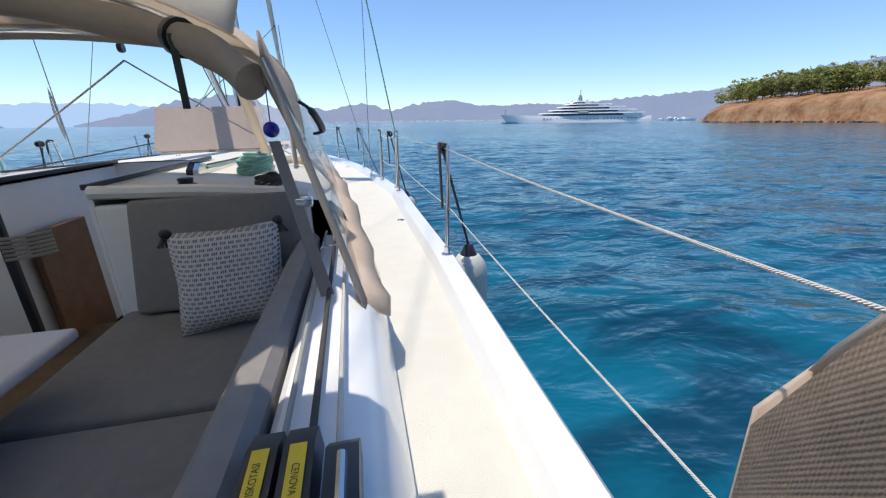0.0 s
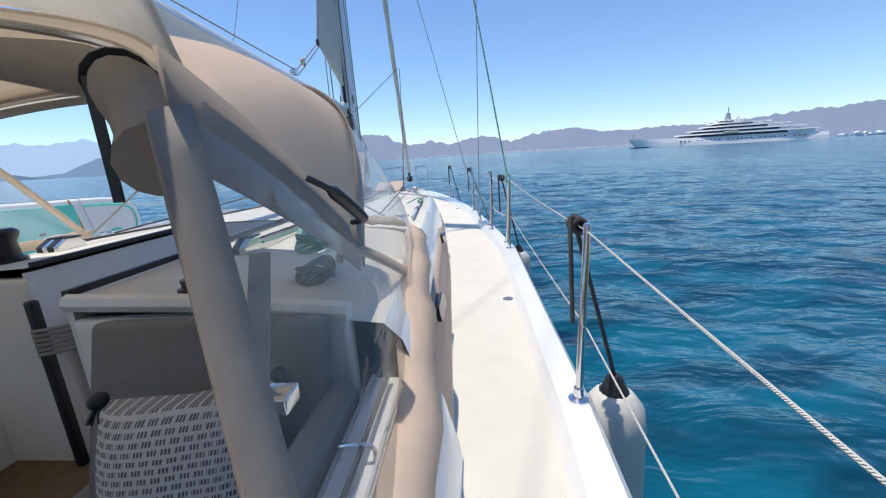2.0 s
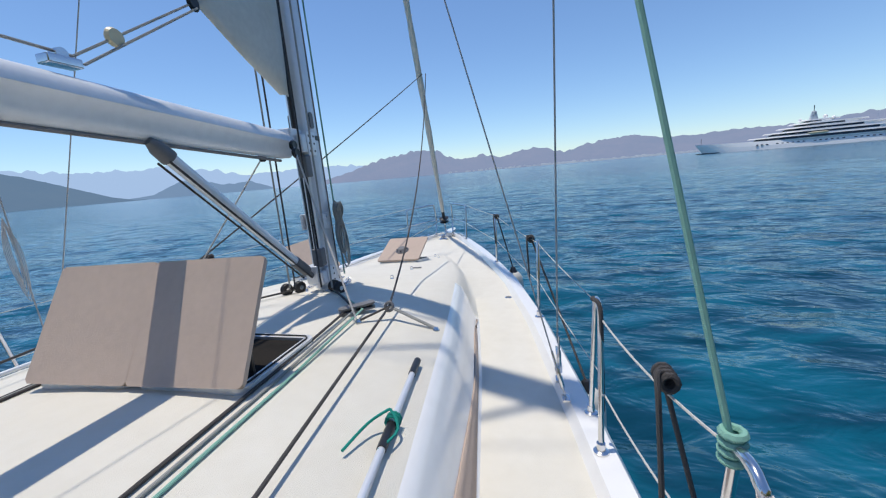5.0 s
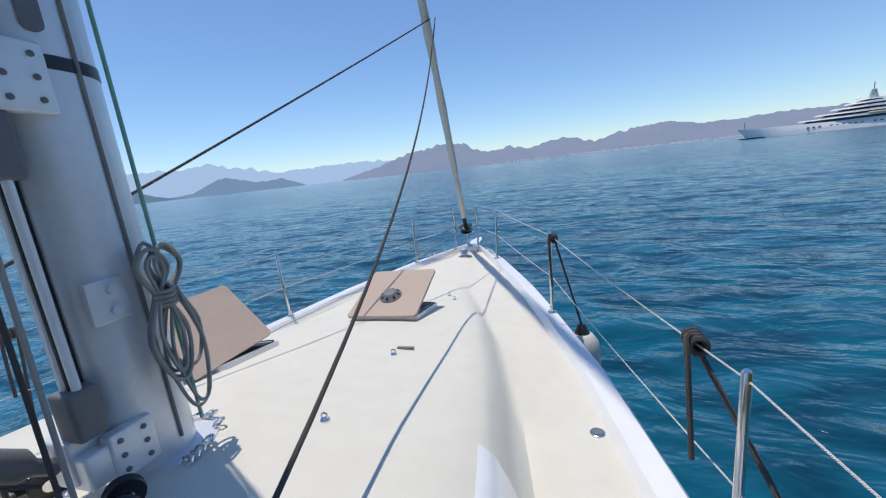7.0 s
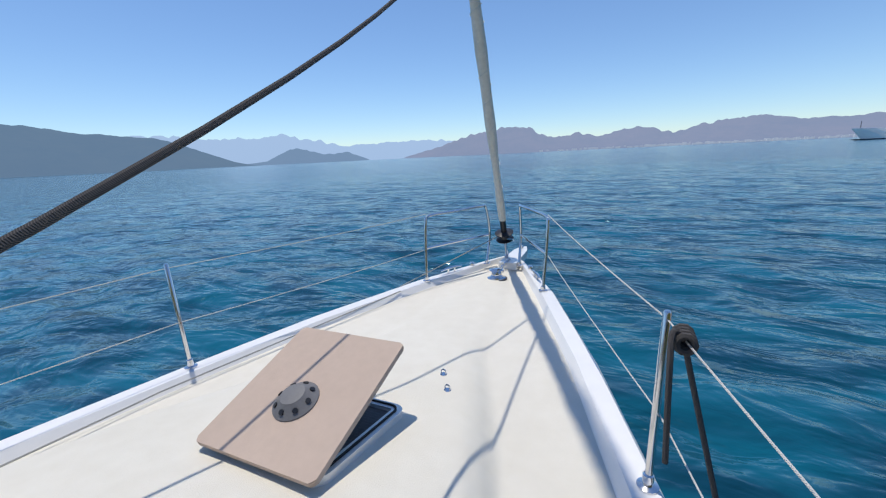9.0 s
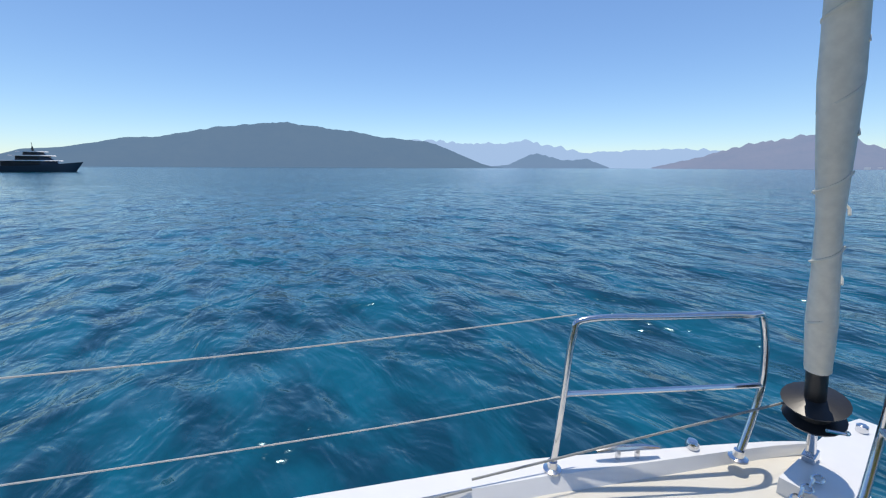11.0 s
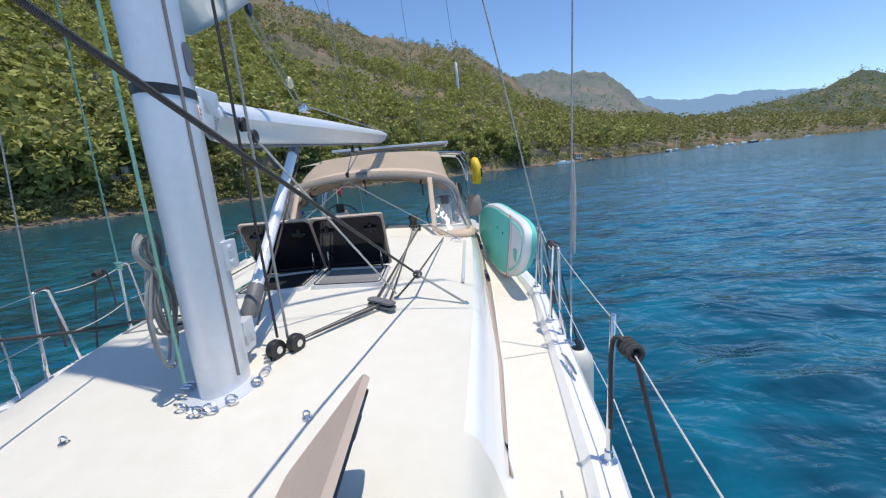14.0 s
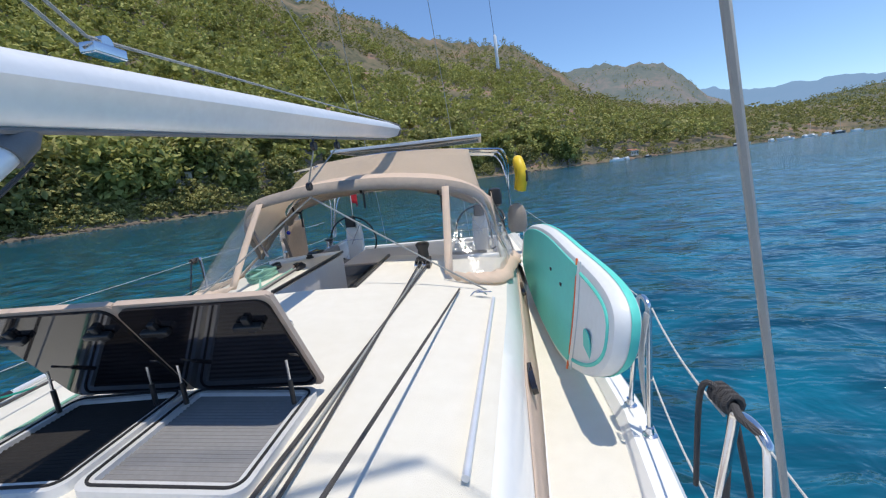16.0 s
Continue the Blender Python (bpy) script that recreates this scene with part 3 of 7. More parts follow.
def forest(name, ridge, az0, az1, count, umax, sizes, mat, label, tufts=26, seed=1, umin=0.03, bare=0.0, leaf=0.075, low=0.25):
    """Many small crowns in one mesh, laid out on the slope with clearings."""
    r = np.random.RandomState(seed)
    vs, fs = [], []
    base = 0
    made = tries = 0
    while made < count and tries < count * 6:
        tries += 1
        az = r.uniform(az0, az1)
        u = umin + (umax - umin) * r.uniform() ** 0.8
        s, c = lerp_table(ridge.shore, az), lerp_table(ridge.crest, az)
        d = s + (c - s) * u
        p = toward(az) * d
        if fbm(p.x * 0.012, p.y * 0.012, 5.0, 3) < bare * (u - 0.25) * 2 - 0.75:
            continue
        made += 1
        h = r.uniform(*sizes) * (1.15 - 0.45 * u)
        z = ridge.z(az, d) - 0.3
        # boughs: flat clumps round the stem, each of many small tufts
        nb = max(4, tufts // 11)
        bt = r.uniform(low, 1.0, nb)
        reach = (h * 0.31 * np.sin(np.pi * (0.12 + 0.88 * (1 - bt)) ** 0.7) + 0.03 * h) * r.uniform(0.45, 1.1, nb)
        ba = r.uniform(0, 6.283, nb)
        bough = np.stack([p.x + np.cos(ba) * reach, p.y + np.sin(ba) * reach, z + bt * h], 1)
        o = bough[r.randint(0, nb, tufts)] + r.normal(size=(tufts, 3)) * h * [0.062, 0.062, 0.03]
        d1 = r.normal(size=(tufts, 3)) * [1, 1, 0.6]
        d1 *= (h * leaf * r.uniform(0.6, 1.3, tufts) / np.linalg.norm(d1, axis=1))[:, None]
        d2 = np.cross(d1, r.normal(size=(tufts, 3)))
        d2 *= (h * leaf * r.uniform(0.35, 0.8, tufts) / np.linalg.norm(d2, axis=1))[:, None]
        vs.append(np.stack([o - d1, o + d2, o + d1, o - d2], 1).reshape(-1, 3))
        fs.append(base + np.arange(tufts * 4).reshape(-1, 4))
        base += tufts * 4
    me = bpy.data.meshes.new(name)
    v, f = np.concatenate(vs), np.concatenate(fs)
    me.vertices.add(len(v))
    me.vertices.foreach_set("co", v.ravel())
    me.loops.add(f.size)
    me.loops.foreach_set("vertex_index", f.ravel())
    me.polygons.add(len(f))
    me.polygons.foreach_set("loop_start", np.arange(0, f.size, 4))
    me.update()
    me.materials.append(mat)
    return tagged(new(name, me), label, "forest", kind="stuff")


forest("pine_forest", HILL, 150, 246, 2300, 0.62, (7, 16), NEEDLES, "dense pine forest on the lower slope", 110, 2, leaf=0.062, low=0.35, bare=0.9)
forest("shore_bushes", HILL, 124, 246, 1700, 0.03, (1.8, 4.5), NEEDLES_DARK, "green bushes above the waterline", 50, 12, umin=0.004, leaf=0.09, low=0.0)
forest("bank_bushes", HILL, 178, 246, 1800, 0.018, (1.5, 4.0), NEEDLES_DARK, "dense bushes overhanging the water's edge", 50, 14, umin=0.0, leaf=0.09, low=0.0)
forest("hill_scrub", HILL, 146, 246, 9500, 1.04, (2.5, 8.0), NEEDLES_DARK, "scattered pines and scrub on the upper slope", 26, 3, umin=0.35, bare=0.35, leaf=0.11, low=0.05)
forest("shore_woods", HILL, 124, 166, 1500, 0.9, (9, 17), NEEDLES_DARK, "pine woods along the far shore", 64, 4, umin=0.01, leaf=0.08)
forest("ridge_scrub", RIDGE2, 146, 182, 2200, 1.0, (5, 9), NEEDLES_DARK, "dark scrub dotted over the farther ridge", 10, 5, umin=0.1, bare=0.6, leaf=0.2, low=0.0)
forest("cape_woods", CAPE, 113.5, 150, 1700, 1.0, (10, 16), NEEDLES_DARK, "pine woods covering the cape", 32, 6, umin=0.04, leaf=0.10)
forest("headland_woods", HEAD, -80, -46.6, 260, 0.9, (9, 13), NEEDLES, "pine grove on the headland", 90, 7, umin=0.25, leaf=0.07)


def rocks(name, ridge, az0, az1, count, label, seed, sizes):
    r = random.Random(seed)
    bm = B()
    for _ in range(count):
        az = r.uniform(az0, az1)
        d = lerp_table(ridge.shore, az) + r.uniform(-1.0, 3.0)
        p = toward(az) * d
        s = r.uniform(*sizes)
        res = bmesh.ops.create_icosphere(bm, subdivisions=1, radius=s)
        for v in res["verts"]:
            v.co *= r.uniform(0.7, 1.15)
        bmesh.ops.transform(bm, matrix=Matrix.Translation((p.x, p.y, s * 0.15)) @ Matrix.Rotation(r.uniform(0, 6), 4, "Z") @ Matrix.Diagonal((1.4, 1, 0.6, 1)), verts=res["verts"])
    return thing(name, label, "rocks", bm=bm, mat=SHORE_ROCK, kind="stuff", afloat=False, smooth=False)


rocks("shore_rocks", HILL, 150, 244, 900, "brown rocks along the water's edge", 9, (0.4, 1.1))
rocks("headland_rocks", HEAD, -70, -46, 200, "pale orange rocks at the headland's foot", 10, (0.5, 1.6))

# ---- far houses: white town across the bay ----
# half of the wall's look is the painted haze glow, half white wall
TOWN_WALL = ground_material("white_town_walls", [(0.6, 0.6, 0.6), (0.75, 0.73, 0.7)], 0.02, 0.5, (0.45, 0.52, 0.65))
bm = B()
r = random.Random(21)
for _ in range(420):
    az = r.triangular(-34, 13, -12)
    d = 3640 + r.uniform(0, 120)
    p = toward(az) * d
    w, h = r.uniform(8, 26), r.uniform(5, 15)
    box(bm, p.x - w / 2, p.x + w / 2, p.y - w / 3, p.y + w / 3, -1, h + (d - 3640) * 0.08)
thing("white_town", "white houses of a town along the far shore", "town", bm=bm, mat=TOWN_WALL, kind="stuff", afloat=False, smooth=False)


# ---- hull and deck ----
BEAM = [(-8.6, 1.95), (-6.3, 2.07), (-4.5, 2.12), (-2.2, 2.09), (-1.07, 1.94), (0.18, 1.74), (1.3, 1.50), (2.12, 1.26), (2.9, 1.01), (3.92, 0.62), (4.58, 0.27), (4.85, 0.12), (4.97, 0.03)]
ROOF_W = [(-4.7, 1.53), (-2.7, 1.40), (-0.7, 1.21), (0.2, 1.09), (0.96, 0.95), (1.7, 0.76), (2.3, 0.54), (2.9, 0.3), (4.97, 0.01)]
ROOF_Z = [(-4.7, 1.84), (-3.1, 1.84), (-1.7, 1.815), (-0.75, 1.80), (0.25, 1.73), (1.04, 1.62), (1.55, 1.565), (2.35, 1.435), (3.2, 1.37), (4.97, 1.375)]
SIDE_Z = [(-8.6, 1.27), (-3.3, 1.275), (0.8, 1.32), (2.5, 1.335), (4.97, 1.355)]
ySTEP = 0.1


def half_beam(y, side=1):
    """Half the beam at y; the side deck is a little narrower to port."""
    return lerp_table(BEAM, y) - (0.11 * min(1.0, max(0.0, (3.0 - y) / 2.6)) if side < 0 else 0.0)


def roof_height(x, y):
    """Height of the coachroof or foredeck at a place inside its edge."""
    w, t, s = lerp_table(ROOF_W, y), lerp_table(ROOF_Z, y), lerp_table(SIDE_Z, y)
    return t - 0.22 * max(t - s, 0.0) * min(1, abs(x) / max(w, 0.01)) ** 2


def deck_section(y, side=1):
    """Half section from the middle to the gunwale: x, z and which skin begins there."""
    b, w, s = half_beam(y, side), lerp_table(ROOF_W, y), lerp_table(SIDE_Z, y)
    k = min(1, b / 0.6)
    edge = min(w, b - 0.34 * k)
    fit_in = min(1.0, edge / 1.05)
    out = [(x * fit_in, roof_height(x * fit_in, y), 1) for x in (0, 0.24, 0.46, 0.7, 0.85)]
    hz = roof_height(edge - 0.07 * k, y)
    out += [(edge - 0.07 * k, hz, 0), (edge - 0.02 * k, hz - 0.12 * (hz - s), 0), (edge + 0.03 * k, s + 0.55 * (hz - s), 0), (edge + 0.07 * k, s + 0.12 * (hz - s), 0), (edge + 0.11 * k, s, 1)]
    out += [((edge + 0.11 * k + b - 0.15 * k) / 2, s, 1), (b - 0.15 * k, s, 0), (b - 0.115 * k, s + 0.05, 0), (b - 0.02 * k, s + 0.055, 0), (b, s + 0.03, 0)]
    return out


def build_deck():
    bm = B()
    ys = sorted({round(-8.3 + ySTEP * i, 3) for i in range(133)} | {-4.25, -4.7, -3.1, 4.97, 4.92})
    rows = []
    for y in ys:
        half = deck_section(y)
        full = [(-x, z, m) for x, z, m in deck_section(y, -1)[:0:-1]] + half
        rows.append([bm.verts.new((x, y, z)) for x, z, m in full])
    skins = [m for x, z, m in deck_section(0)]
    n = len(skins)
    skin_of = [skins[n - 2 - i] if i < n - 1 else skins[i - n + 1] for i in range(2 * n - 2)]
    for a, b, y0, y1 in zip(rows, rows[1:], ys, ys[1:]):
        ym = (y0 + y1) / 2
        for i in range(2 * n - 2):
            xm = (a[i].co.x + a[i + 1].co.x) / 2
            inner = n - 1 - 9 <= i < n - 1 + 9
            if ym < -4.7 and inner or ym < -3.1 and -0.24 < xm < 0.46 or ym < -4.25 and -0.24 > xm and inner:
                continue
            f = bm.faces.new((a[i], a[i + 1], b[i + 1], b[i]))
            f.material_index = 1 if ym > 0.3 and inner else skin_of[i]
    for v in [v for v in bm.verts if not v.link_faces]:
        bm.verts.remove(v)
    boat = thing("sailing_yacht_hull", "white fibreglass sailing yacht hull with cream non-skid deck", "sailing boat")
    part("deck", bm, [GELCOAT, NONSKID], boat, "white deck with cream non-skid panels")
    bm = B()
    loops = []
    for i in range(60):
        y = -8.6 + (4.97 + 8.6) * i / 59
        s = lerp_table(SIDE_Z, y) + 0.03
        half, port = ([(b, s), (b * 0.995, s - 0.35), (b * 0.97, 0.45), (b * 0.9, 0.05), (b * 0.6, -0.25), (0.0, -0.3)] for b in (half_beam(y), half_beam(y, -1)))
        loops.append([(x, y + 0.08 * (z - s) * (y > 4.5), z) for x, z in half] + [(-x, y + 0.08 * (z - s) * (y > 4.5), z) for x, z in port[-2::-1]])
    rings(bm, loops, closed=False)
    part("topsides", bm, GELCOAT, boat, "glossy white hull sides")
    bm = B()
    box(bm, -1.95, 1.95, -8.66, -8.55, -0.2, 1.25, 0.02)
    part("transom", bm, GELCOAT, boat)
    # cockpit: coamings, seats, sole, bulkheads
    for sgn, nm in ((1, "coaming"), (-1, "coaming")):
        bm = B()
        loops = []
        for y in [-4.72 - 0.2 * i for i in range(19)]:
            s = lerp_table(SIDE_Z, y)
            e = lerp_table(ROOF_W, max(y, -4.7)) + 0.11
            loops.append([(sgn * x, y, z) for x, z in ((1.40, 0.7), (1.402, 1.50), (1.405, 1.55), (1.42, 1.562), (1.53, 1.56), (e - 0.06, 1.54), (e - 0.02, 1.50), (e + 0.02, s + 0.06), (e + 0.03, s - 0.02))])
        rings(bm, loops, closed=False)
        part(nm, bm, GELCOAT, boat, "white moulded cockpit coaming")
        bm = B()
        box(bm, sgn * 0.60, sgn * 1.345, -8.2, -4.72 if sgn > 0 else -4.25, 0.70, 1.24, 0.02)
        part("seat", bm, GELCOAT, boat, "white moulded cockpit seat")
    bm = B()
    box(bm, -0.62, 0.62, -8.3, -3.9, 0.80, 0.86)
    part("cockpit_sole", bm, BROWN_MAT, boat, "brown cockpit floor")
    bm = B()
    box(bm, 0.47, 1.36, -4.715, -4.66, 0.7, 1.77, 0.02)
    lip = [(x, y, z) for x, y, z in ((0.47, -4.7, 1.825), (0.9, -4.7, 1.81), (1.36, -4.7, 1.77))]
    tube(bm, lip, 0.03, 8)
    part("bulkhead", bm, GELCOAT, boat, "white moulded bulkhead with a rounded top edge")
    bm = B()
    box(bm, -1.36, -0.24, -4.27, -4.2, 0.7, 1.79, 0.025)
    part("bulkhead", bm, GELCOAT, boat, "white moulded bulkhead beside the companionway")
    bm = B()
    box(bm, 0.452, 0.475, -4.7, -3.1, 0.75, 1.815)
    part("companionway_side", bm, GELCOAT, boat)
    bm = B()
    box(bm, -0.262, -0.242, -4.25, -3.1, 0.75, 1.815)
    part("companionway_side", bm, GELCOAT, boat)
    bm = B()
    box(bm, -0.25, 0.46, -3.1, -3.07, 0.3, 1.83)
    part("companionway_front", bm, GELCOAT, boat)
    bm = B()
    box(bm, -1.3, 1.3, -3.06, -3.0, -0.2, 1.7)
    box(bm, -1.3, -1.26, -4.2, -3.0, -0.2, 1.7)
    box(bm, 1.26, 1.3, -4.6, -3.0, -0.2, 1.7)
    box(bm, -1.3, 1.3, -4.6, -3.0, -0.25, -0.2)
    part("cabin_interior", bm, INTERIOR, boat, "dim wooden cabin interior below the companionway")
    for k in range(4):
        bm = B()
        box(bm, -0.18, 0.40, -3.9 - 0.2 * k, -3.7 - 0.2 * k, 0.0 + 0.2 * k, 0.04 + 0.2 * k, 0.008)
        part("cabin_step", bm, WOOD_DARK, boat, "varnished wooden companionway step")
    bm = B()
    box(bm, -0.22, -0.18, -4.15, -3.7, -0.2, 1.55, 0.01)
    part("cabin_door_post", bm, WOOD_DARK, boat, "varnished wooden companionway post")
    for x in (-0.222, 0.44):
        bm = B()
        box(bm, x - 0.012, x + 0.012, -4.68 if x > 0 else -4.24, -3.1, 1.835, 1.86, 0.004)
        part("slide_track", bm, BLACK, boat, "black sliding hatch track")
    bm = B()
    box(bm, -0.232, -0.19, -4.31, -4.27, 0.85, 1.70, 0.012)
    part("door_track", bm, BLACK, boat, "black rubber door track")
    return boat


BOAT = build_deck()

# window strips with tan covers on both coachroof sides
for sgn in (1, -1):
    bm = B()
    loops = []
    for i in range(28):
        y = -4.69 + 4.89 * i / 27
        w, s = lerp_table(ROOF_W, y), lerp_table(SIDE_Z, y)
        hz = roof_height(w - 0.07, y)
        k = min(1, (y + 5.1) / 0.45) * min(1, max((-0.6 - y) / 1.6, min(0.22, (0.21 - y) * 0.6)))
        z0, z1 = s + 0.015 + 0.02 * (1 - k), s + 0.02 + (0.55 * (hz - s)) * k
        def side(z):
            u = (hz - z) / (hz - s)
            return float(np.interp(u, [0, 0.12, 0.45, 0.88, 1.0], [w - 0.07, w - 0.02, w + 0.03, w + 0.07, w + 0.11])) + 0.008
        loops.append([(sgn * side(z), y, z) for z in (z0, (2 * z0 + z1) / 3, (z0 + 2 * z1) / 3, z1)])
    rings(bm, loops, closed=False)
    cover = thing("side_window_cover", "beige canvas cover over the coachroof side window", "window cover", bm=bm, mat=CANVAS_COVER, group="side window covers")
    cover.modifiers.new("thickness", "SOLIDIFY").thickness = 0.006
    for y in (-2.3, -3.95):
        bm = B()
        w, s = lerp_table(ROOF_W, y), lerp_table(SIDE_Z, y)
        plate(bm, rounded(0.26, 0.075, 0.035), Matrix.Translation((sgn * (w + 0.062), y, s + 0.20)) @ Matrix.Rotation(radians(90), 4, "Y") @ Matrix.Rotation(radians(90 + sgn * 0), 4, "Z") @ Matrix.Rotation(radians(sgn * -12), 4, "X"), 0.03)
        part("porthole", bm, DARK_GLASS, BOAT, "small dark porthole in the coachroof side")


# ---- stanchions, lifelines, pulpit ----
def edge(y, inset=0.05, side=1):
    return half_beam(y, side) - inset


def foot(y):
    return lerp_table(SIDE_Z, y) + 0.055


def stanchion(x, y, lean=0.02):
    z = foot(y)
    ob = thing("stanchion", "polished stainless steel lifeline stanchion on the deck edge", "stanchion", (x, y, z), group="stanchions")
    bm = B()
    top = (x + math.copysign(lean, x), y, z + 0.62)
    tube(bm, [(x, y, z), top, (top[0], top[1], top[2] + 0.006)], [0.0125, 0.0125, 0.008], 12)
    part("post", bm, STEEL, ob)
    bm = B()
    lathe(bm, [(0.035, 0), (0.035, 0.008), (0.018, 0.014), (0.018, 0.05), (0.013, 0.055)], (x, y, z - 0.004), 16)
    part("base", bm, STEEL, ob)
    return top


def gate(x, y0, y1):
    """An inverted U of tube by the boarding gate."""
    z0, z1 = foot(y0), foot(y1)
    ob = thing("gate_stanchion", "stainless steel inverted-U gate stanchion", "stanchion", (x, y0, z0), group="gate stanchions")
    bm = B()
    lx = math.copysign(0.02, x)
    ym = (y0 + y1) / 2
    d = (y1 - y0) * 0.16
    tube(bm, smoothed([(x, y0, z0), (x + lx, ym - d * 1.6, z0 + 0.52), (x + lx, ym - d, z0 + 0.61), (x + lx, ym + d, z0 + 0.61), (x + lx, ym + d * 1.6, z0 + 0.52), (x, y1, z1)], 6), 0.0125, 10)
    part("bow_tube", bm, STEEL, ob)
    for y, z in ((y0, z0), (y1, z1)):
        bm = B()
        lathe(bm, [(0.032, 0), (0.032, 0.008), (0.018, 0.014), (0.018, 0.045)], (x, y, z - 0.004), 14)
        part("base", bm, STEEL, ob)


STANCHION_Y = (2.12, 0.19, -4.5, -6.95)
GATES = ((-1.06, -1.33), (-2.0, -2.24))
for sgn in (1, -1):
    for y in STANCHION_Y:
        stanchion(sgn * edge(y, 0.05, sgn), y)
    for y0, y1 in GATES:
        gate(sgn * edge((y0 + y1) / 2, 0.06, sgn), y0, y1)
    # lifelines: upper and lower white-sheathed wire
    for h, nm in ((0.60, "upper"), (0.275, "lower")):
        bm = B()
        stops = [(0.55, 4.0), (None, 2.12), (None, 0.19), (None, -1.2)]
        pts = []
        ys = [4.03, 2.12, 0.19, -1.2]
        xs = [0.55 if h > 0.5 else 0.54] + [edge(y, 0.05, sgn) + 0.02 for y in ys[1:]]
        for (xa, ya), (xb, yb) in zip(zip(xs, ys), list(zip(xs, ys))[1:]):
            pts += sagging((sgn * xa, ya, foot(ya) + h), (sgn * xb, yb, foot(yb) + h), 0.012, 8)[:-1]
        pts.append(Vector((sgn * xs[-1], ys[-1], foot(-1.2) + h)))
        tube(bm, pts, 0.0027, 6)
        pts = []
        ys = [-2.12, -4.5, -6.95, -8.0]
        xs = [edge(y, 0.05, sgn) + 0.02 for y in ys]
        for (xa, ya), (xb, yb) in zip(zip(xs, ys), list(zip(xs, ys))[1:]):
            pts += sagging((sgn * xa, ya, foot(ya) + h), (sgn * xb, yb, foot(yb) + h), 0.012, 8)[:-1]
        tube(bm, pts, 0.0027, 6)
        tube(bm, sagging((sgn * xs[0], -2.05, foot(-2) + h - 0.01), (sgn * edge(-1.3, 0.05, sgn), -1.3, foot(-1.3) + h - 0.03), 0.03), 0.004, 6)
        thing("lifeline", "white sheathed wire lifeline strung between stanchions", "lifeline", bm=bm, mat=ROPE_WHITE, group="lifelines")

# pulpit: two halves with a gap in the middle
for sgn in (1, -1):
    za = foot(3.92)
    ob = thing("pulpit_rail", "polished stainless steel bow pulpit half with mid rail", "pulpit", (sgn * 0.53, 3.92, za), group="pulpit")
    bm = B()
    tube(bm, smoothed([(sgn * 0.53, 3.92, za), (sgn * 0.545, 3.98, za + 0.30), (sgn * 0.55, 4.02, za + 0.52), (sgn * 0.53, 4.07, za + 0.58), (sgn * 0.36, 4.34, za + 0.59), (sgn * 0.205, 4.56, za + 0.60), (sgn * 0.175, 4.64, za + 0.57), (sgn * 0.165, 4.70, za + 0.30), (sgn * 0.168, 4.585, za + 0.01)], 6), 0.0135, 10)
    part("rail", bm, STEEL, ob)
    bm = B()
    tube(bm, [(sgn * 0.545, 3.985, za + 0.29), (sgn * 0.165, 4.695, za + 0.29)], 0.011, 8)
    part("mid_rail", bm, STEEL, ob)
    for x, y in ((0.53, 3.92), (0.168, 4.585)):
        bm = B()
        lathe(bm, [(0.035, 0), (0.035, 0.008), (0.02, 0.014), (0.018, 0.04)], (sgn * x, y, foot(y) - 0.004), 14)
        part("base", bm, STEEL, ob)

# ---- bow gear ----
ob = thing("furling_drum", "black furling drum at the foot of the forestay", "furler", (0, 4.73, 1.55))
F0, F1 = Vector((0, 4.78, 1.38)), Vector((0, 0.1, 15.5))
fd = (F1 - F0).normalized()
fm = Matrix.Translation(F0) @ fd.to_track_quat("Z", "Y").to_matrix().to_4x4()
bm = B()
lathe(bm, [(0.03, 0.27), (0.085, 0.275), (0.09, 0.285), (0.05, 0.295), (0.045, 0.34), (0.09, 0.35), (0.095, 0.36), (0.03, 0.375), (0.03, 0.5), (0.026, 0.52)], (0, 0, 0), 20, fm)
part("drum", bm, BLACK, ob)
bm = B()
lathe(bm, [(0.012, 0.0), (0.016, 0.05), (0.016, 0.27)], (0, 0, 0), 10, fm)
box(bm, -0.02, 0.02, -0.03, 0.03, -0.06, 0.10, 0.006, fm)
part("toggle", bm, STEEL, ob)
bm = B()
tube(bm, smoothed([fm @ Vector(p) for p in ((0.09, 0, 0.27), (0.10, -0.05, 0.31), (0.06, -0.10, 0.34))], 4), 0.006, 6)
part("guard", bm, STEEL, ob)
bm = B()
n_f = 60
loops = []
for i in range(n_f + 1):
    u = i / n_f
    p = F0 + fd * (0.50 + 11.5 * u)
    side = Vector((1, 0, 0))
    nor = fd.cross(side)
    rad = 0.034 + 0.014 * min(1, u * 7) + 0.004 * math.sin(i * 1.7) - 0.03 * max(0, u - 0.8) * 4
    loops.append([p + (side * math.cos(a) + nor * math.sin(a)) * rad * (1 + 0.10 * math.cos(2 * a + i * 0.9)) for a in (2 * math.pi * k / 12 for k in range(12))])
rings(bm, loops)

furled = thing("furled_genoa", "rolled cream headsail wound round the forestay", "sail", bm=bm, mat=SAIL_COVER)
for k in range(40):
    p0 = F0 + fd * (0.62 + 0.23 * k)
    ring_pts = []
    for j in range(13):
        a = j * 2 * math.pi / 12
        rad = 0.036 + 0.014 * min(1, (0.12 + 0.23 * k) / 11.5 * 7)
        ring_pts.append(p0 + fd * (0.13 * j / 12) + (Vector((1, 0, 0)) * math.cos(a) + fd.cross(Vector((1, 0, 0))) * math.sin(a)) * rad)
    bm = B()
    tube(bm, ring_pts, 0.004, 4)
    part("sail_fold", bm, SAIL, furled, "folded spiral edge of the sail")
bm = B()
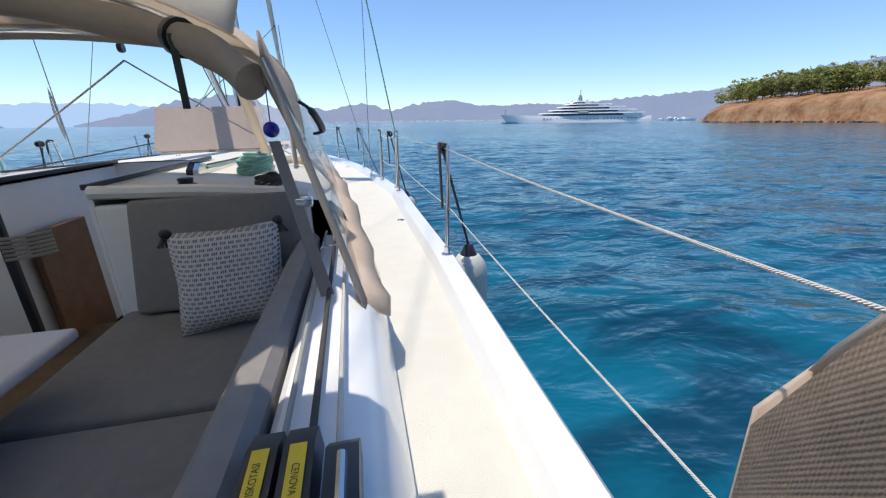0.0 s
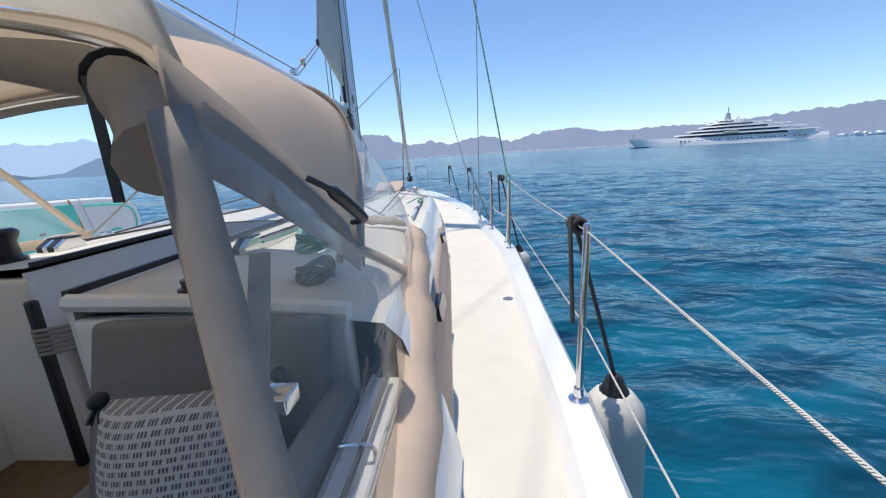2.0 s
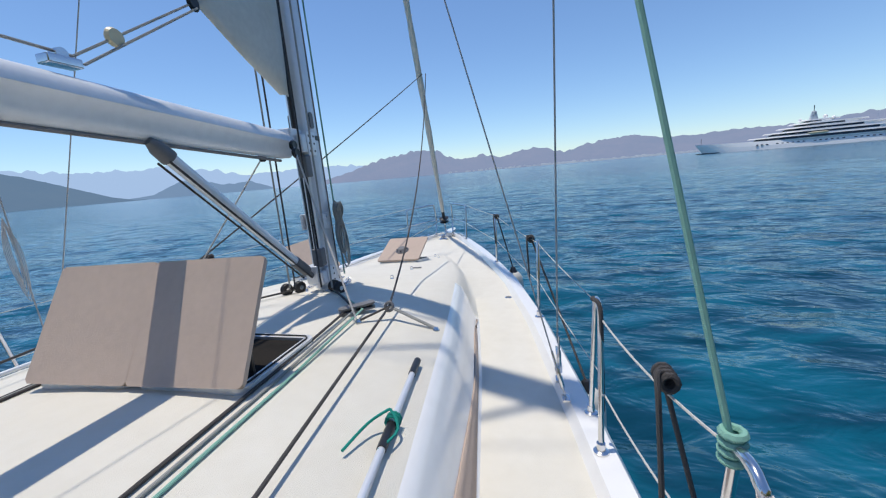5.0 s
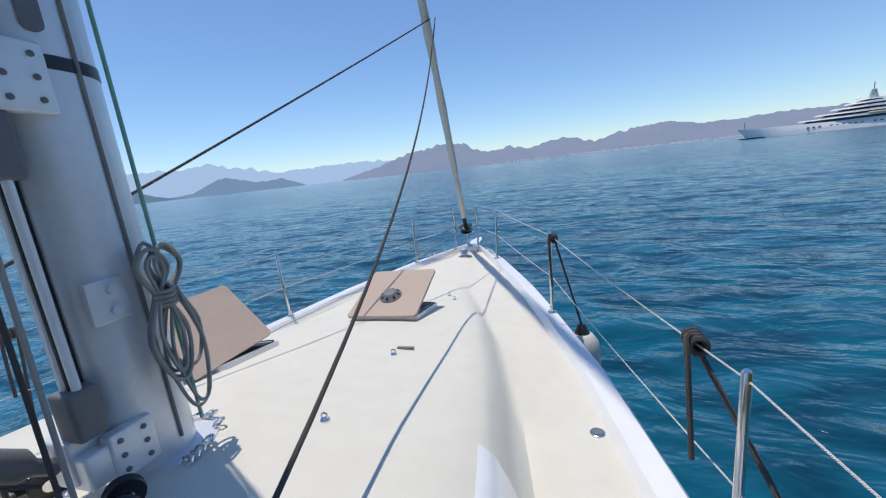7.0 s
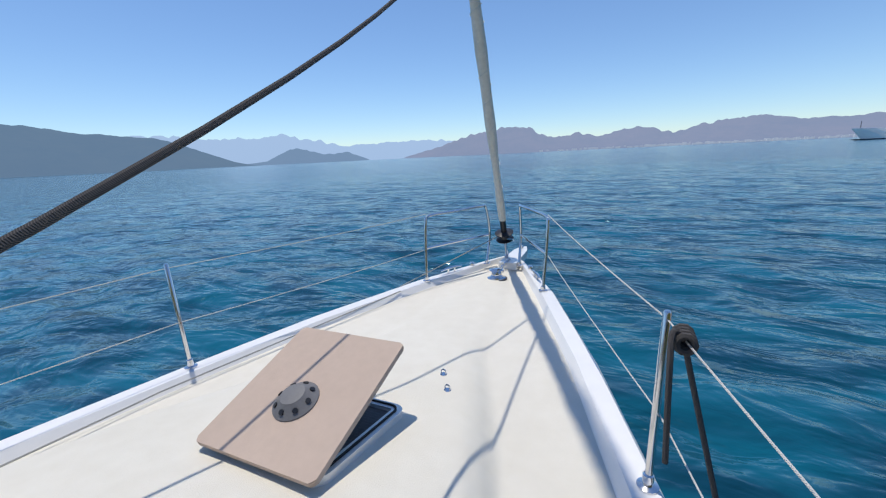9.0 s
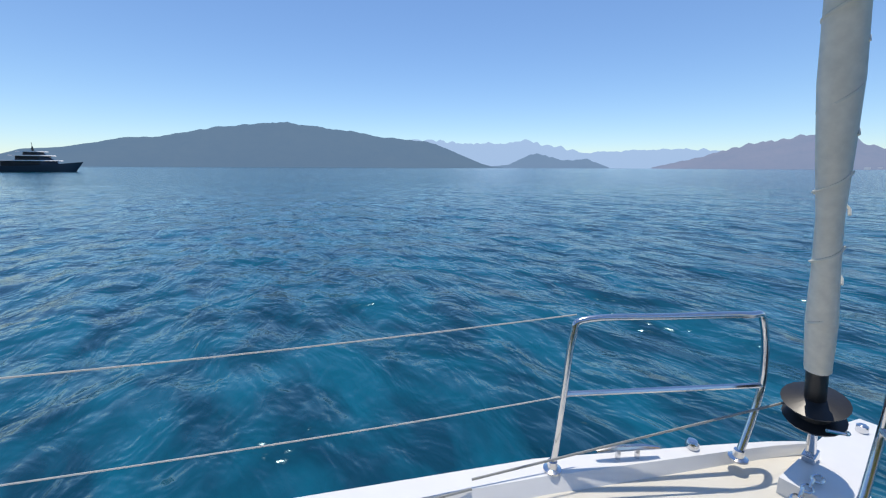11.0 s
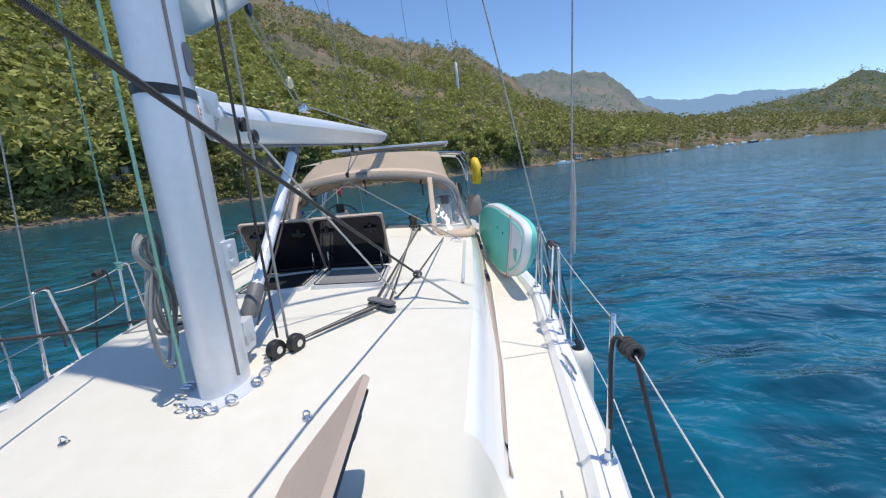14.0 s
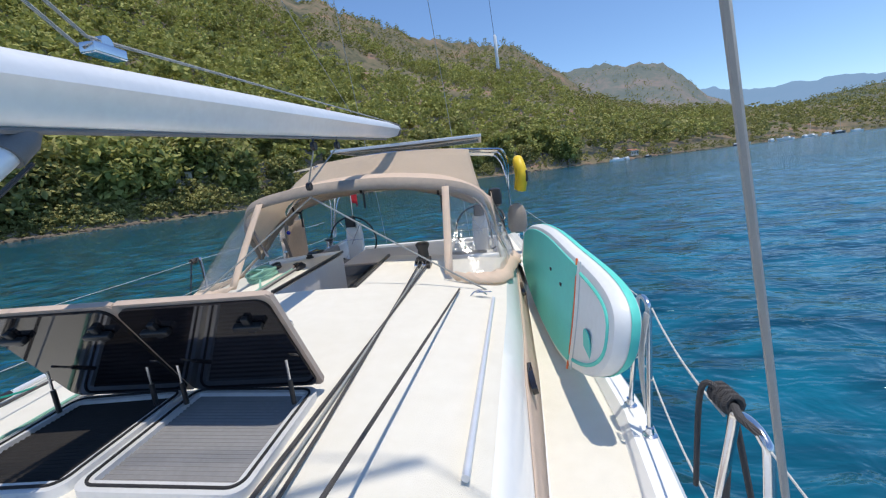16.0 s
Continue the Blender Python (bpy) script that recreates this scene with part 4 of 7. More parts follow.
tube(bm, [F0 + fd * 12, F1], 0.006, 6)
thing("forestay", "steel forestay wire above the furled sail", "stay", bm=bm, mat=WIRE)

ob = thing("bowsprit_fitting", "white moulded bow roller and anchor sprit", "bow fitting", (0, 4.9, 1.4))
bm = B()
plate(bm, [(-0.09, 4.55), (0.09, 4.55), (0.075, 5.1), (0.03, 5.28), (-0.03, 5.28), (-0.075, 5.1)], Matrix.Translation((0.06, 0, 1.40)), 0.075)
part("sprit", bm, GELCOAT, ob)
bm = B()
lathe(bm, [(0.02, 0), (0.02, 0.03), (0.012, 0.036)], (0.06, 5.16, 1.436), 10)
part("eye_bolt", bm, STEEL, ob)
ob = thing("windlass", "chrome anchor windlass drum in the bow", "windlass", (0.04, 4.27, 1.37))
bm = B()
lathe(bm, [(0.085, 0), (0.085, 0.012), (0.06, 0.02), (0.045, 0.04), (0.06, 0.075), (0.068, 0.085), (0.04, 0.095), (0.02, 0.097)], (0.04, 4.24, 1.365), 20)
part("drum", bm, STEEL, ob)
bm = B()
lathe(bm, [(0.10, 0), (0.10, 0.008)], (0.04, 4.24, 1.362), 20)
part("base_ring", bm, BLACK, ob)
bm = B()
for k in range(9):
    m = Matrix.Translation((0.02 + 0.004 * k, 4.36 + 0.035 * k, 1.40 + 0.006 * k)) @ Matrix.Rotation(radians(90 * (k % 2)), 4, "Y")
    tube(bm, [m @ Vector((0.016 * math.cos(a), 0.026 * math.sin(a), 0)) for a in (2 * math.pi * j / 8 for j in range(8))], 0.005, 5, loop=True)
part("chain", bm, STEEL, ob, "short run of anchor chain")


def cleat(x, y, turn):
    z = foot(y)
    ob = thing("mooring_cleat", "polished steel mooring cleat on the gunwale", "cleat", (x, y, z), group="cleats")
    m = Matrix.Translation((x, y, z)) @ Matrix.Rotation(radians(turn), 4, "Z")
    bm = B()
    tube(bm, [m @ Vector(p) for p in ((0, -0.13, 0.035), (0, -0.06, 0.045), (0, 0.06, 0.045), (0, 0.13, 0.035))], [0.007, 0.012, 0.012, 0.007], 8)
    part("horn", bm, STEEL, ob)
    for yy in (-0.04, 0.04):
        bm = B()
        tube(bm, [m @ Vector((0, yy, -0.004)), m @ Vector((0, yy, 0.045))], 0.011, 8)
        part("leg", bm, STEEL, ob)


for sgn in (1, -1):
    cleat(sgn * 0.41, 4.22, sgn * 28)
    cleat(sgn * (edge(-0.5, 0.05, sgn) - 0.02), -0.55, 0)
for sgn in (1, -1):
    for x, y in ((0.30, 4.50), ):
        bm = B()
        lathe(bm, [(0.026, 0), (0.026, 0.02), (0.018, 0.03), (0.008, 0.032)], (sgn * x, y, foot(y)), 12)
        thing("deck_light", "small chrome deck fitting on the bow", "fitting", bm=bm, mat=STEEL, group="deck fittings")
for sgn, y in ((1, -3.36), (1, 0.83), (-1, 0.83), (-1, -3.36)):
    x = sgn * (half_beam(y, sgn) - 0.19)
    z = lerp_table(SIDE_Z, y)
    ob = thing("deck_filler_cap", "round chrome filler cap set in the side deck", "filler cap", (x, y, z), group="filler caps")
    bm = B()
    lathe(bm, [(0.034, 0), (0.034, 0.004), (0.030, 0.007), (0.022, 0.007)], (x, y, z - 0.001), 20)
    part("flange", bm, STEEL, ob)
    bm = B()
    lathe(bm, [(0.021, 0.0), (0.021, 0.008), (0.006, 0.008)], (x, y, z), 16)
    part("cap", bm, GREY_PLASTIC, ob)
for x, y in ((-0.43, 0.25), (0.45, 0.27), (0.38, 2.35), (0.30, 2.48), (-0.06, -2.4), (0.42, 0.95)):
    z = roof_height(x, y)
    ob = thing("pad_eye", "small steel pad eye on the deck", "pad eye", (x, y, z), group="pad eyes")
    bm = B()
    lathe(bm, [(0.018, 0), (0.018, 0.004)], (x, y, z), 12)
    part("base", bm, STEEL, ob)
    bm = B()
    tube(bm, smoothed([(x - 0.012, y, z), (x - 0.012, y, z + 0.022), (x, y, z + 0.03), (x + 0.012, y, z + 0.022), (x + 0.012, y, z)], 3), 0.0035, 6)
    part("loop", bm, STEEL, ob)
bm = B()
box(bm, 0.40, 0.50, 1.035, 1.052, 1.608, 1.618, 0.003)
thing("deck_slot", "small grey slot fitting on the foredeck", "fitting", bm=bm, mat=GREY_PLASTIC)


# ---- mast ----
RAKE = 0.0


def on_mast(z, dx=0.0, dy=0.0):
    return Vector((dx, 0.0 + dy - RAKE * (z - 1.75) - 0.02, z))


mast = ob = thing("mast", "tall silver anodised aluminium mast with an in-mast furling slot", "mast", (0, 0, 1.73))
bm = B()
loops = []
for z in (1.72, 2.2, 3.0, 6.0, 12.0, 17.0):
    c = on_mast(z)
    loops.append([c + Vector((0.086 * math.cos(a), 0.145 * math.sin(a) * (1.0 if math.sin(a) > 0 else 0.85), 0)) for a in (2 * math.pi * k / 28 for k in range(28))])
rings(bm, loops)
part("spar", bm, ALU, ob)
bm = B()
for z0, z1 in ((1.8, 17.0),):
    for sx in (1, -1):
        tube(bm, [on_mast(z, sx * 0.083, 0.048) for z in (z0, z1)], 0.0065, 6)
part("groove", bm, CUSHION_LIGHT, ob, "long grey groove along the mast side")
bm = B()
tube(bm, [on_mast(z, 0, -0.127) for z in (2.0, 17.0)], 0.022, 8)
part("furling_slot", bm, BLACK, ob, "dark mainsail slot in the back of the mast")
bm = B()
for z in (2.93,):
    loops = [[on_mast(zz) + Vector((0.0885 * math.cos(a), 0.1475 * math.sin(a) * (1.0 if math.sin(a) > 0 else 0.85), 0)) for a in (2 * math.pi * k / 28 for k in range(28))] for zz in (2.915, 2.95)]
    rings(bm, loops)
part("band", bm, BLACK, ob, "black band round the mast")
bm = B()
loops = [[on_mast(zz) + Vector((s * math.cos(a), (s + 0.06) * math.sin(a), 0)) for a in (2 * math.pi * k / 28 for k in range(28))] for zz, s in ((1.715, 0.16), (1.742, 0.155), (1.75, 0.10))]
rings(bm, loops)
part("collar", bm, ALU, ob, "metal mast foot plate with fittings")
for sx in (1, -1):
    bm = B()
    plate(bm, rounded(0.05, 0.12, 0.022), Matrix.Translation(on_mast(3.06, sx * 0.0875, -0.03)) @ Matrix.Rotation(radians(90), 4, "Y") @ Matrix.Rotation(radians(90), 4, "Z"), 0.006)
    part("cover_plate", bm, GREY_PLASTIC, ob)
    bm = B()
    box(bm, sx * 0.075, sx * 0.098, -0.12, -0.02, 2.24, 2.36, 0.004)
    for z in (2.27, 2.33):
        lathe(bm, [(0.014, 0), (0.014, 0.012)], (sx * 0.098, -0.06, z), 10, Matrix.Rotation(radians(90 * sx), 4, "Y"))
    part("cleat_plate", bm, ALU, ob)
# spreaders
for z in (11.6,):
    for sx in (1, -1):
        bm = B()
        tube(bm, [on_mast(z, sx * 0.08), on_mast(z + 0.05, sx * (1.55 if z < 8 else 1.15), -0.45)], [0.03, 0.018], 8)
        part("spreader", bm, ALU, ob)

# shrouds, stays, backstay
def wire(name, a, b, r, mat, label, category="stay", group="shrouds"):
    bm = B()
    tube(bm, [a, b], r, 6)
    return thing(name, label, category, bm=bm, mat=mat, group=group)


for sgn in (1, -1):
    cap_foot, low_foot = (Vector((1.77, -0.76, foot(-0.76))), Vector((1.79, -0.95, foot(-0.95)))) if sgn > 0 else (Vector((-1.80, -0.88, foot(-0.88))), Vector((-1.785, -0.915, foot(-0.915))))
    tip, hound = on_mast(7.2, sgn * 1.95, -0.68 if sgn > 0 else -0.9), on_mast(8.6, sgn * 0.06, 0.0 if sgn > 0 else 0.12)
    bm = B()
    tube(bm, [on_mast(7.2, sgn * 0.08), tip], [0.03, 0.018], 8)
    part("spreader", bm, ALU, mast)
    wire("cap_shroud", cap_foot + Vector((0, 0, 0.22)), tip, 0.0055, WIRE, "steel cap shroud wire rising to the spreader")
    wire("cap_shroud", tip, on_mast(15.2, sgn * 0.05), 0.005, WIRE, "steel upper shroud wire above the spreader")
    wire("lower_shroud", low_foot + (hound - low_foot).normalized() * 0.22, hound, 0.0045, WIRE, "steel lower shroud wire rising to the mast")
    wire("backstay", (sgn * 0.9, -8.5, 1.3), on_mast(16.8, 0, -0.15), 0.005, WIRE, "thin steel backstay wire to the stern", group="backstays")
    for c, end in ((cap_foot, tip), (low_foot, hound)):
        ob = thing("turnbuckle", "steel rigging screw at the shroud's foot", "turnbuckle", c, group="turnbuckles")
        d = (end - c).normalized()
        bm = B()
        tube(bm, [c + d * t for t in (0.0, 0.05, 0.06, 0.17, 0.18, 0.26)], [0.006, 0.006, 0.012, 0.012, 0.007, 0.006], 10)
        part("body", bm, STEEL, ob)
        bm = B()
        box(bm, c.x - 0.02, c.x + 0.02, c.y - 0.03, c.y + 0.03, c.z - 0.006, c.z + 0.008, 0.002)
        part("chainplate", bm, STEEL, ob)

# ---- boom, vang, clew, mainsheet ----
B0, B1 = Vector((0, -0.27, 2.885)), Vector((-0.11, -6.02, 3.30))
bd = (B1 - B0).normalized()


def on_boom(t, up=0.0, sx=0.0):
    return B0 + (B1 - B0) * t + Vector((sx, 0, up))


ob = thing("boom", "white painted boom with rounded sides", "boom", B0)
bm = B()
loops = []
for t, h, w in ((0.0, 0.10, 0.06), (0.02, 0.115, 0.07), (0.35, 0.125, 0.08), (0.9, 0.12, 0.078), (0.985, 0.085, 0.065), (1.0, 0.075, 0.06)):
    loops.append([on_boom(t, h * math.sin(a) * (1.0 if math.sin(a) < 0 else 0.68), w * math.cos(a) * (0.75 + 0.25 * math.sin(a) if math.sin(a) < 0 else 1)) for a in (2 * math.pi * k / 20 for k in range(20))])
rings(bm, loops)
part("spar", bm, BOOM_PAINT, ob)
bm = B()
tube(bm, [on_boom(0.02, -0.128), on_boom(0.88, -0.135)], 0.010, 6)
part("track", bm, CUSHION_LIGHT, ob)
bm = B()
box(bm, -0.05, 0.05, -0.30, -0.15, 2.87, 2.99, 0.012)
part("gooseneck", bm, ALU, ob)
bm = B()
loops = [[on_boom(t, (h + 0.003) * math.sin(a), 0.067 * math.cos(a)) for a in (2 * math.pi * k / 20 for k in range(20))] for t, h in ((0.983, 0.088), (0.99, 0.084))]
rings(bm, loops)
part("end_ring", bm, GREY_PLASTIC, ob)
bm = B()
p = on_boom(0.235, 0.115)
box(bm, p.x - 0.03, p.x + 0.03, p.y - 0.06, p.y + 0.06, p.z, p.z + 0.035, 0.006)
lathe(bm, [(0.022, -0.02), (0.022, 0.02)], (p.x, p.y, p.z + 0.045), 12, Matrix.Rotation(radians(90), 4, "Y"))
part("outhaul_car", bm, STEEL, ob)
CAR = Vector((p.x, p.y + 0.05, p.z + 0.05))
CLEW = Vector((0.0, -0.92, 3.57))

ob = thing("mainsail_clew", "corner of the furled mainsail pulled from the mast", "sail")
bm = B()
f_m = Vector((0, 0, 0))
loops = []
for i in range(13):
    z = 3.22 + 2.2 * i / 12
    m_pt = on_mast(z, 0, -0.16)
    reach = 0.72 * (1 - abs(z - 3.57) / (0.40 if z < 3.57 else 1.95))
    reach = max(reach, 0.02)
    row = []
    for k in range(7):
        u = k / 6
        row.append(m_pt + Vector((0.03 * math.sin(u * 3.0 + z * 2), -reach * u, 0)))
    loops.append(row)
rings(bm, loops, closed=False)
o = part("cloth", bm, SAIL, ob)
o.modifiers.new("thickness", "SOLIDIFY").thickness = 0.006
bm = B()
lathe(bm, [(0.03, -0.012), (0.045, 0), (0.03, 0.012)], CLEW, 14, Matrix.Rotation(radians(90), 4, "Y"))
part("clew_block", bm, BLACK, ob)
bm = B()
tube(bm, sagging(CLEW, CAR), 0.006, 6)
tube(bm, sagging(CLEW + Vector((0.02, 0, -0.03)), CAR + Vector((0.02, 0.02, -0.03))), 0.006, 6)
tube(bm, sagging(CAR, on_boom(0.985, 0.085)), 0.006, 6)
thing("outhaul_line", "white outhaul line from sail corner to boom", "rope", bm=bm, mat=ROPE_GREY)
bm = B()
q = CLEW.lerp(CAR, 0.72)
lathe(bm, [(0.012, -0.012), (0.034, -0.014), (0.042, 0), (0.034, 0.014), (0.012, 0.012)], q, 18, Matrix.Rotation(radians(90), 4, "Y"))
thing("outhaul_ring", "round cream plastic low-friction ring on the outhaul", "ring", bm=bm, mat=CREAM)

ob = thing("boom_vang", "silver telescopic boom vang strut with dark ends", "vang", (0, -0.24, 1.9))
V0, V1 = Vector((0, -0.24, 1.90)), Vector((0, -1.36, 2.84))
bm = B()
tube(bm, [V0.lerp(V1, 0.14), V0.lerp(V1, 0.93)], 0.032, 14)
part("tube", bm, BOOM_PAINT, ob)
bm = B()
tube(bm, [V0.lerp(V1, t) for t in (0.0, 0.04, 0.06, 0.17)], [0.02, 0.022, 0.042, 0.040], 12)
part("foot", bm, GREY_PLASTIC, ob)
bm = B()
tube(bm, [V0.lerp(V1, t) for t in (0.92, 0.97, 1.0)], [0.042, 0.038, 0.02], 12)
part("head", bm, GREY_PLASTIC, ob)
bm = B()
for sx in (-0.035, 0.035):
    tube(bm, [V0.lerp(V1, 0.05) + Vector((sx, 0, -0.05)), V0.lerp(V1, 0.95) + Vector((sx, 0, -0.05))], 0.006, 6)
part("purchase_rope", bm, ROPE_DARK, ob)
bm = B()
box(bm, -0.05, 0.05, -0.24, -0.14, 1.84, 1.97, 0.01)
part("bracket", bm, ALU, ob)

BR = Vector((0.06, -3.22, 2.54))
ob = thing("mainsheet_tackle", "mainsheet blocks and lines hanging from the boom", "rope tackle", BR)
for t, s in ((0.50, 0.0), (0.58, 0.0)):
    p = on_boom(t, -0.19)
    bm = B()
    lathe(bm, [(0.012, -0.014), (0.03, -0.016), (0.033, 0), (0.03, 0.016), (0.012, 0.014)], p, 14, Matrix.Rotation(radians(90), 4, "Y"))
    tube(bm, [p, on_boom(t, -0.11)], 0.008, 6)
    part("block", bm, BLACK, ob)
bm = B()
lathe(bm, [(0.012, -0.014), (0.03, -0.016), (0.033, 0), (0.03, 0.016), (0.012, 0.014)], BR + Vector((0, 0, 0.08)), 14, Matrix.Rotation(radians(90), 4, "Y"))
part("block", bm, BLACK, ob)
bm = B()
for t in (0.50, 0.58):
    tube(bm, sagging(BR + Vector((0, 0.01, 0.09)), on_boom(t, -0.2)), 0.006, 6)
for sgn in (1, -1):
    tube(bm, sagging(BR, (sgn * 1.21, -3.10, 1.75), 0.01), 0.0065, 6)
part("sheet", bm, ROPE_GREY, ob)
for sgn in (1, -1):
    bm = B()
    z = roof_height(1.14, -2.95)
    tube(bm, smoothed([(sgn * 1.10, -2.95, z), (sgn * 1.13, -2.95, z + 0.03), (sgn * 1.18, -2.95, z + 0.03), (sgn * 1.21, -2.96, z)], 3), 0.006, 6)
    for k in range(4):
        tube(bm, [Vector((sgn * (1.16 + 0.022 * k), -2.93, z + 0.03)) + Vector((0.018 * math.cos(a), 0.012 * math.sin(a), 0.004 * math.sin(a))) for a in (2 * math.pi * j / 8 for j in range(8))], 0.004, 5, loop=True)
    thing("sheet_shackle", "steel shackle and chain links at the deck eye", "shackle", bm=bm, mat=STEEL, group="shackles")


# ---- hatches ----
def hatch_frame(name, label, x0, x1, y0, y1, m=None, blind=BLIND, lift=0.0):
    """An open hatch: rim proud of the deck, dark seal, and the blind or screen inside."""
    cx, cy = (x0 + x1) / 2, (y0 + y1) / 2
    z = roof_height(cx, cy) + lift
    slope = math.atan2(roof_height(cx, y1) - roof_height(cx, y0), y1 - y0)
    roll = math.atan2(roof_height(x1, cy) - roof_height(x0, cy), x1 - x0)
    base = Matrix.Translation((cx, cy, z)) @ Matrix.Rotation(slope, 4, "X") @ Matrix.Rotation(-roll, 4, "Y")
    ob = thing(name, label, "hatch", (cx, cy, z), group="deck hatches")
    w, h = x1 - x0, y1 - y0
    def rim(bm, wo, ho, wi, hi, z0, z1, r):
        o, i = rounded(wo, ho, r), rounded(wi, hi, max(r - (wo - wi) / 2, 0.01))
        loops = [[base @ Vector((x, y, zz)) for x, y in pts] for pts, zz in ((o, z0), (o, z1), (i, z1), (i, z0))]
        rows = [[bm.verts.new(p) for p in lp] for lp in loops]
        n = len(rows[0])
        for a, b in zip(rows, rows[1:] + rows[:1]):
            for k in range(n):
                j = (k + 1) % n
                bm.faces.new((a[k], a[j], b[j], b[k]))
    bm = B()
    rim(bm, w, h, w - 0.085, h - 0.085, -0.02, 0.026, 0.05)
    part("rim", bm, RIM_METAL, ob, "pale metal hatch rim")
    bm = B()
    rim(bm, w - 0.035, h - 0.035, w - 0.05, h - 0.05, 0.0, 0.032, 0.045)
    part("seal", bm, RUBBER, ob, "black rubber seal")
    bm = B()
    n = 26
    rows = []
    for k in range(n * 2 + 1):
        y = -h / 2 + 0.035 + (h - 0.07) * k / (2 * n)
        rows.append([base @ Vector((x, y, 0.006 + 0.005 * (k % 2))) for x in (-w / 2 + 0.03, w / 2 - 0.03)])
    rings(bm, rows, closed=False)
    part("blind", bm, blind, ob, "dark insect screen inside the hatch" if blind is SCREEN else "pleated grey blind inside the hatch", smooth=False)
    return ob, base, w, h


def lid(ob, m, w, h, cover, inside=True):
    """A hatch lid: acrylic pane in a frame, with a canvas cover on its outer side. m: its middle, outer side +z."""
    bm = B()
    out = rounded(w, h, 0.018)
    plate(bm, out, m @ Matrix.Translation((0, 0, 0.006)), 0.022)
    bmesh.ops.bevel(bm, geom=[e for e in bm.edges], offset=0.004, segments=2, affect="EDGES")
    part("canvas_cover", bm, cover, ob, "beige canvas hatch cover with soft wrinkles")
    bm = B()
    plate(bm, rounded(w - 0.03, h - 0.03, 0.04), m @ Matrix.Translation((0, 0, -0.012)), 0.012)
    part("pane", bm, DARK_GLASS, ob, "dark acrylic hatch pane")
    bm = B()
    for s in (-1, 1):
        box(bm, s * w * 0.30 - 0.05, s * w * 0.30 + 0.05, h * 0.26, h * 0.26 + 0.022, -0.045, -0.02, 0.005, m)
        box(bm, s * w * 0.30 - 0.012, s * w * 0.30 + 0.012, h * 0.26 - 0.02, h * 0.26 + 0.05, -0.035, -0.016, 0.004, m)
        part("latch", bm, BLACK, ob, "black latch handle")
        bm = B()
    bm.free()


def strut(ob, a, b):
    bm = B()
    tube(bm, [a, a.lerp(b, 0.55)], 0.009, 8)
    part("strut_sleeve", bm, BLACK, ob)
    bm = B()
    tube(bm, [a.lerp(b, 0.5), b], 0.005, 8)
    part("strut_rod", bm, STEEL, ob)


for x0, x1 in ((-0.535, -0.005), (0.02, 0.55)):
    ob, base, w, h = hatch_frame("saloon_hatch", "open deck hatch with a beige covered lid standing up", x0, x1, -1.70, -1.17, blind=SCREEN if x0 > 0 else BLIND)
    hinge = Vector(((x0 + x1) / 2, -1.715, 1.83))
    up = Vector((0, 0.27, 0.465)).normalized()
    m = Matrix.Translation(hinge + up * 0.27) @ Matrix(((1, 0, 0), (0, up.y, -up.z), (0, up.z, up.y))).to_4x4()
    lid(ob, m, x1 - x0 + 0.03, 0.53, CANVAS_COVER)
    for s in (-1, 1):
        strut(ob, base @ Vector((s * (w / 2 - 0.05), -h / 2 + 0.12, 0.03)), m @ Vector((s * (w / 2 - 0.05), -0.05, -0.03)))

ob, base, w, h = hatch_frame("fore_side_hatch", "open fore hatch with a beige covered lid leaning over it", -0.83, -0.42, 0.64, 1.11, blind=SCREEN)
up = Vector((-0.28, 0, 0.32)).normalized()
hinge = Vector((-0.45, 0.785, roof_height(-0.45, 0.75) + 0.03))
m = Matrix.Translation(hinge + up * 0.22) @ Matrix(((0, up.x, up.z), (1, 0, 0), (0, up.z, -up.x))).to_4x4()
lid(ob, m, 0.57, 0.43, CANVAS_COVER)
strut(ob, base @ Vector((-0.15, 0.18, 0.02)), m @ Vector((0.24, 0.1, -0.03)))

ob, base, w, h = hatch_frame("bow_hatch", "bow hatch tilted ajar under a beige canvas cover", -0.20, 0.32, 1.57, 2.08)
up = Vector((0, 0.56, 0.18)).normalized()
m = Matrix.Translation(Vector((0.06, 1.55, 1.585)) + up * 0.29) @ Matrix(((1, 0, 0), (0, up.y, -up.z), (0, up.z, up.y))).to_4x4()
lid(ob, m, 0.53, 0.58, CANVAS_COVER)
ob = thing("hatch_vent", "round grey mushroom vent on the bow hatch cover", "vent", m @ Vector((0, -0.06, 0.02)))
bm = B()
lathe(bm, [(0.085, 0.016), (0.085, 0.022), (0.075, 0.03), (0.05, 0.05), (0.045, 0.056), (0.02, 0.058)], (0, 0, 0), 24, m @ Matrix.Translation((0, -0.06, 0)))
part("cap", bm, GREY_PLASTIC, ob)
for k in range(8):
    a = k * math.pi / 4
    bm = B()
    lathe(bm, [(0.010, 0.0), (0.010, 0.006)], (0, 0, 0), 8, m @ Matrix.Translation((0.064 * math.cos(a), -0.06 + 0.064 * math.sin(a), 0.037)) @ Matrix.Rotation(a, 4, "Z") @ Matrix.Rotation(radians(38), 4, "Y"))
    part("vent_hole", bm, BLACK, ob)


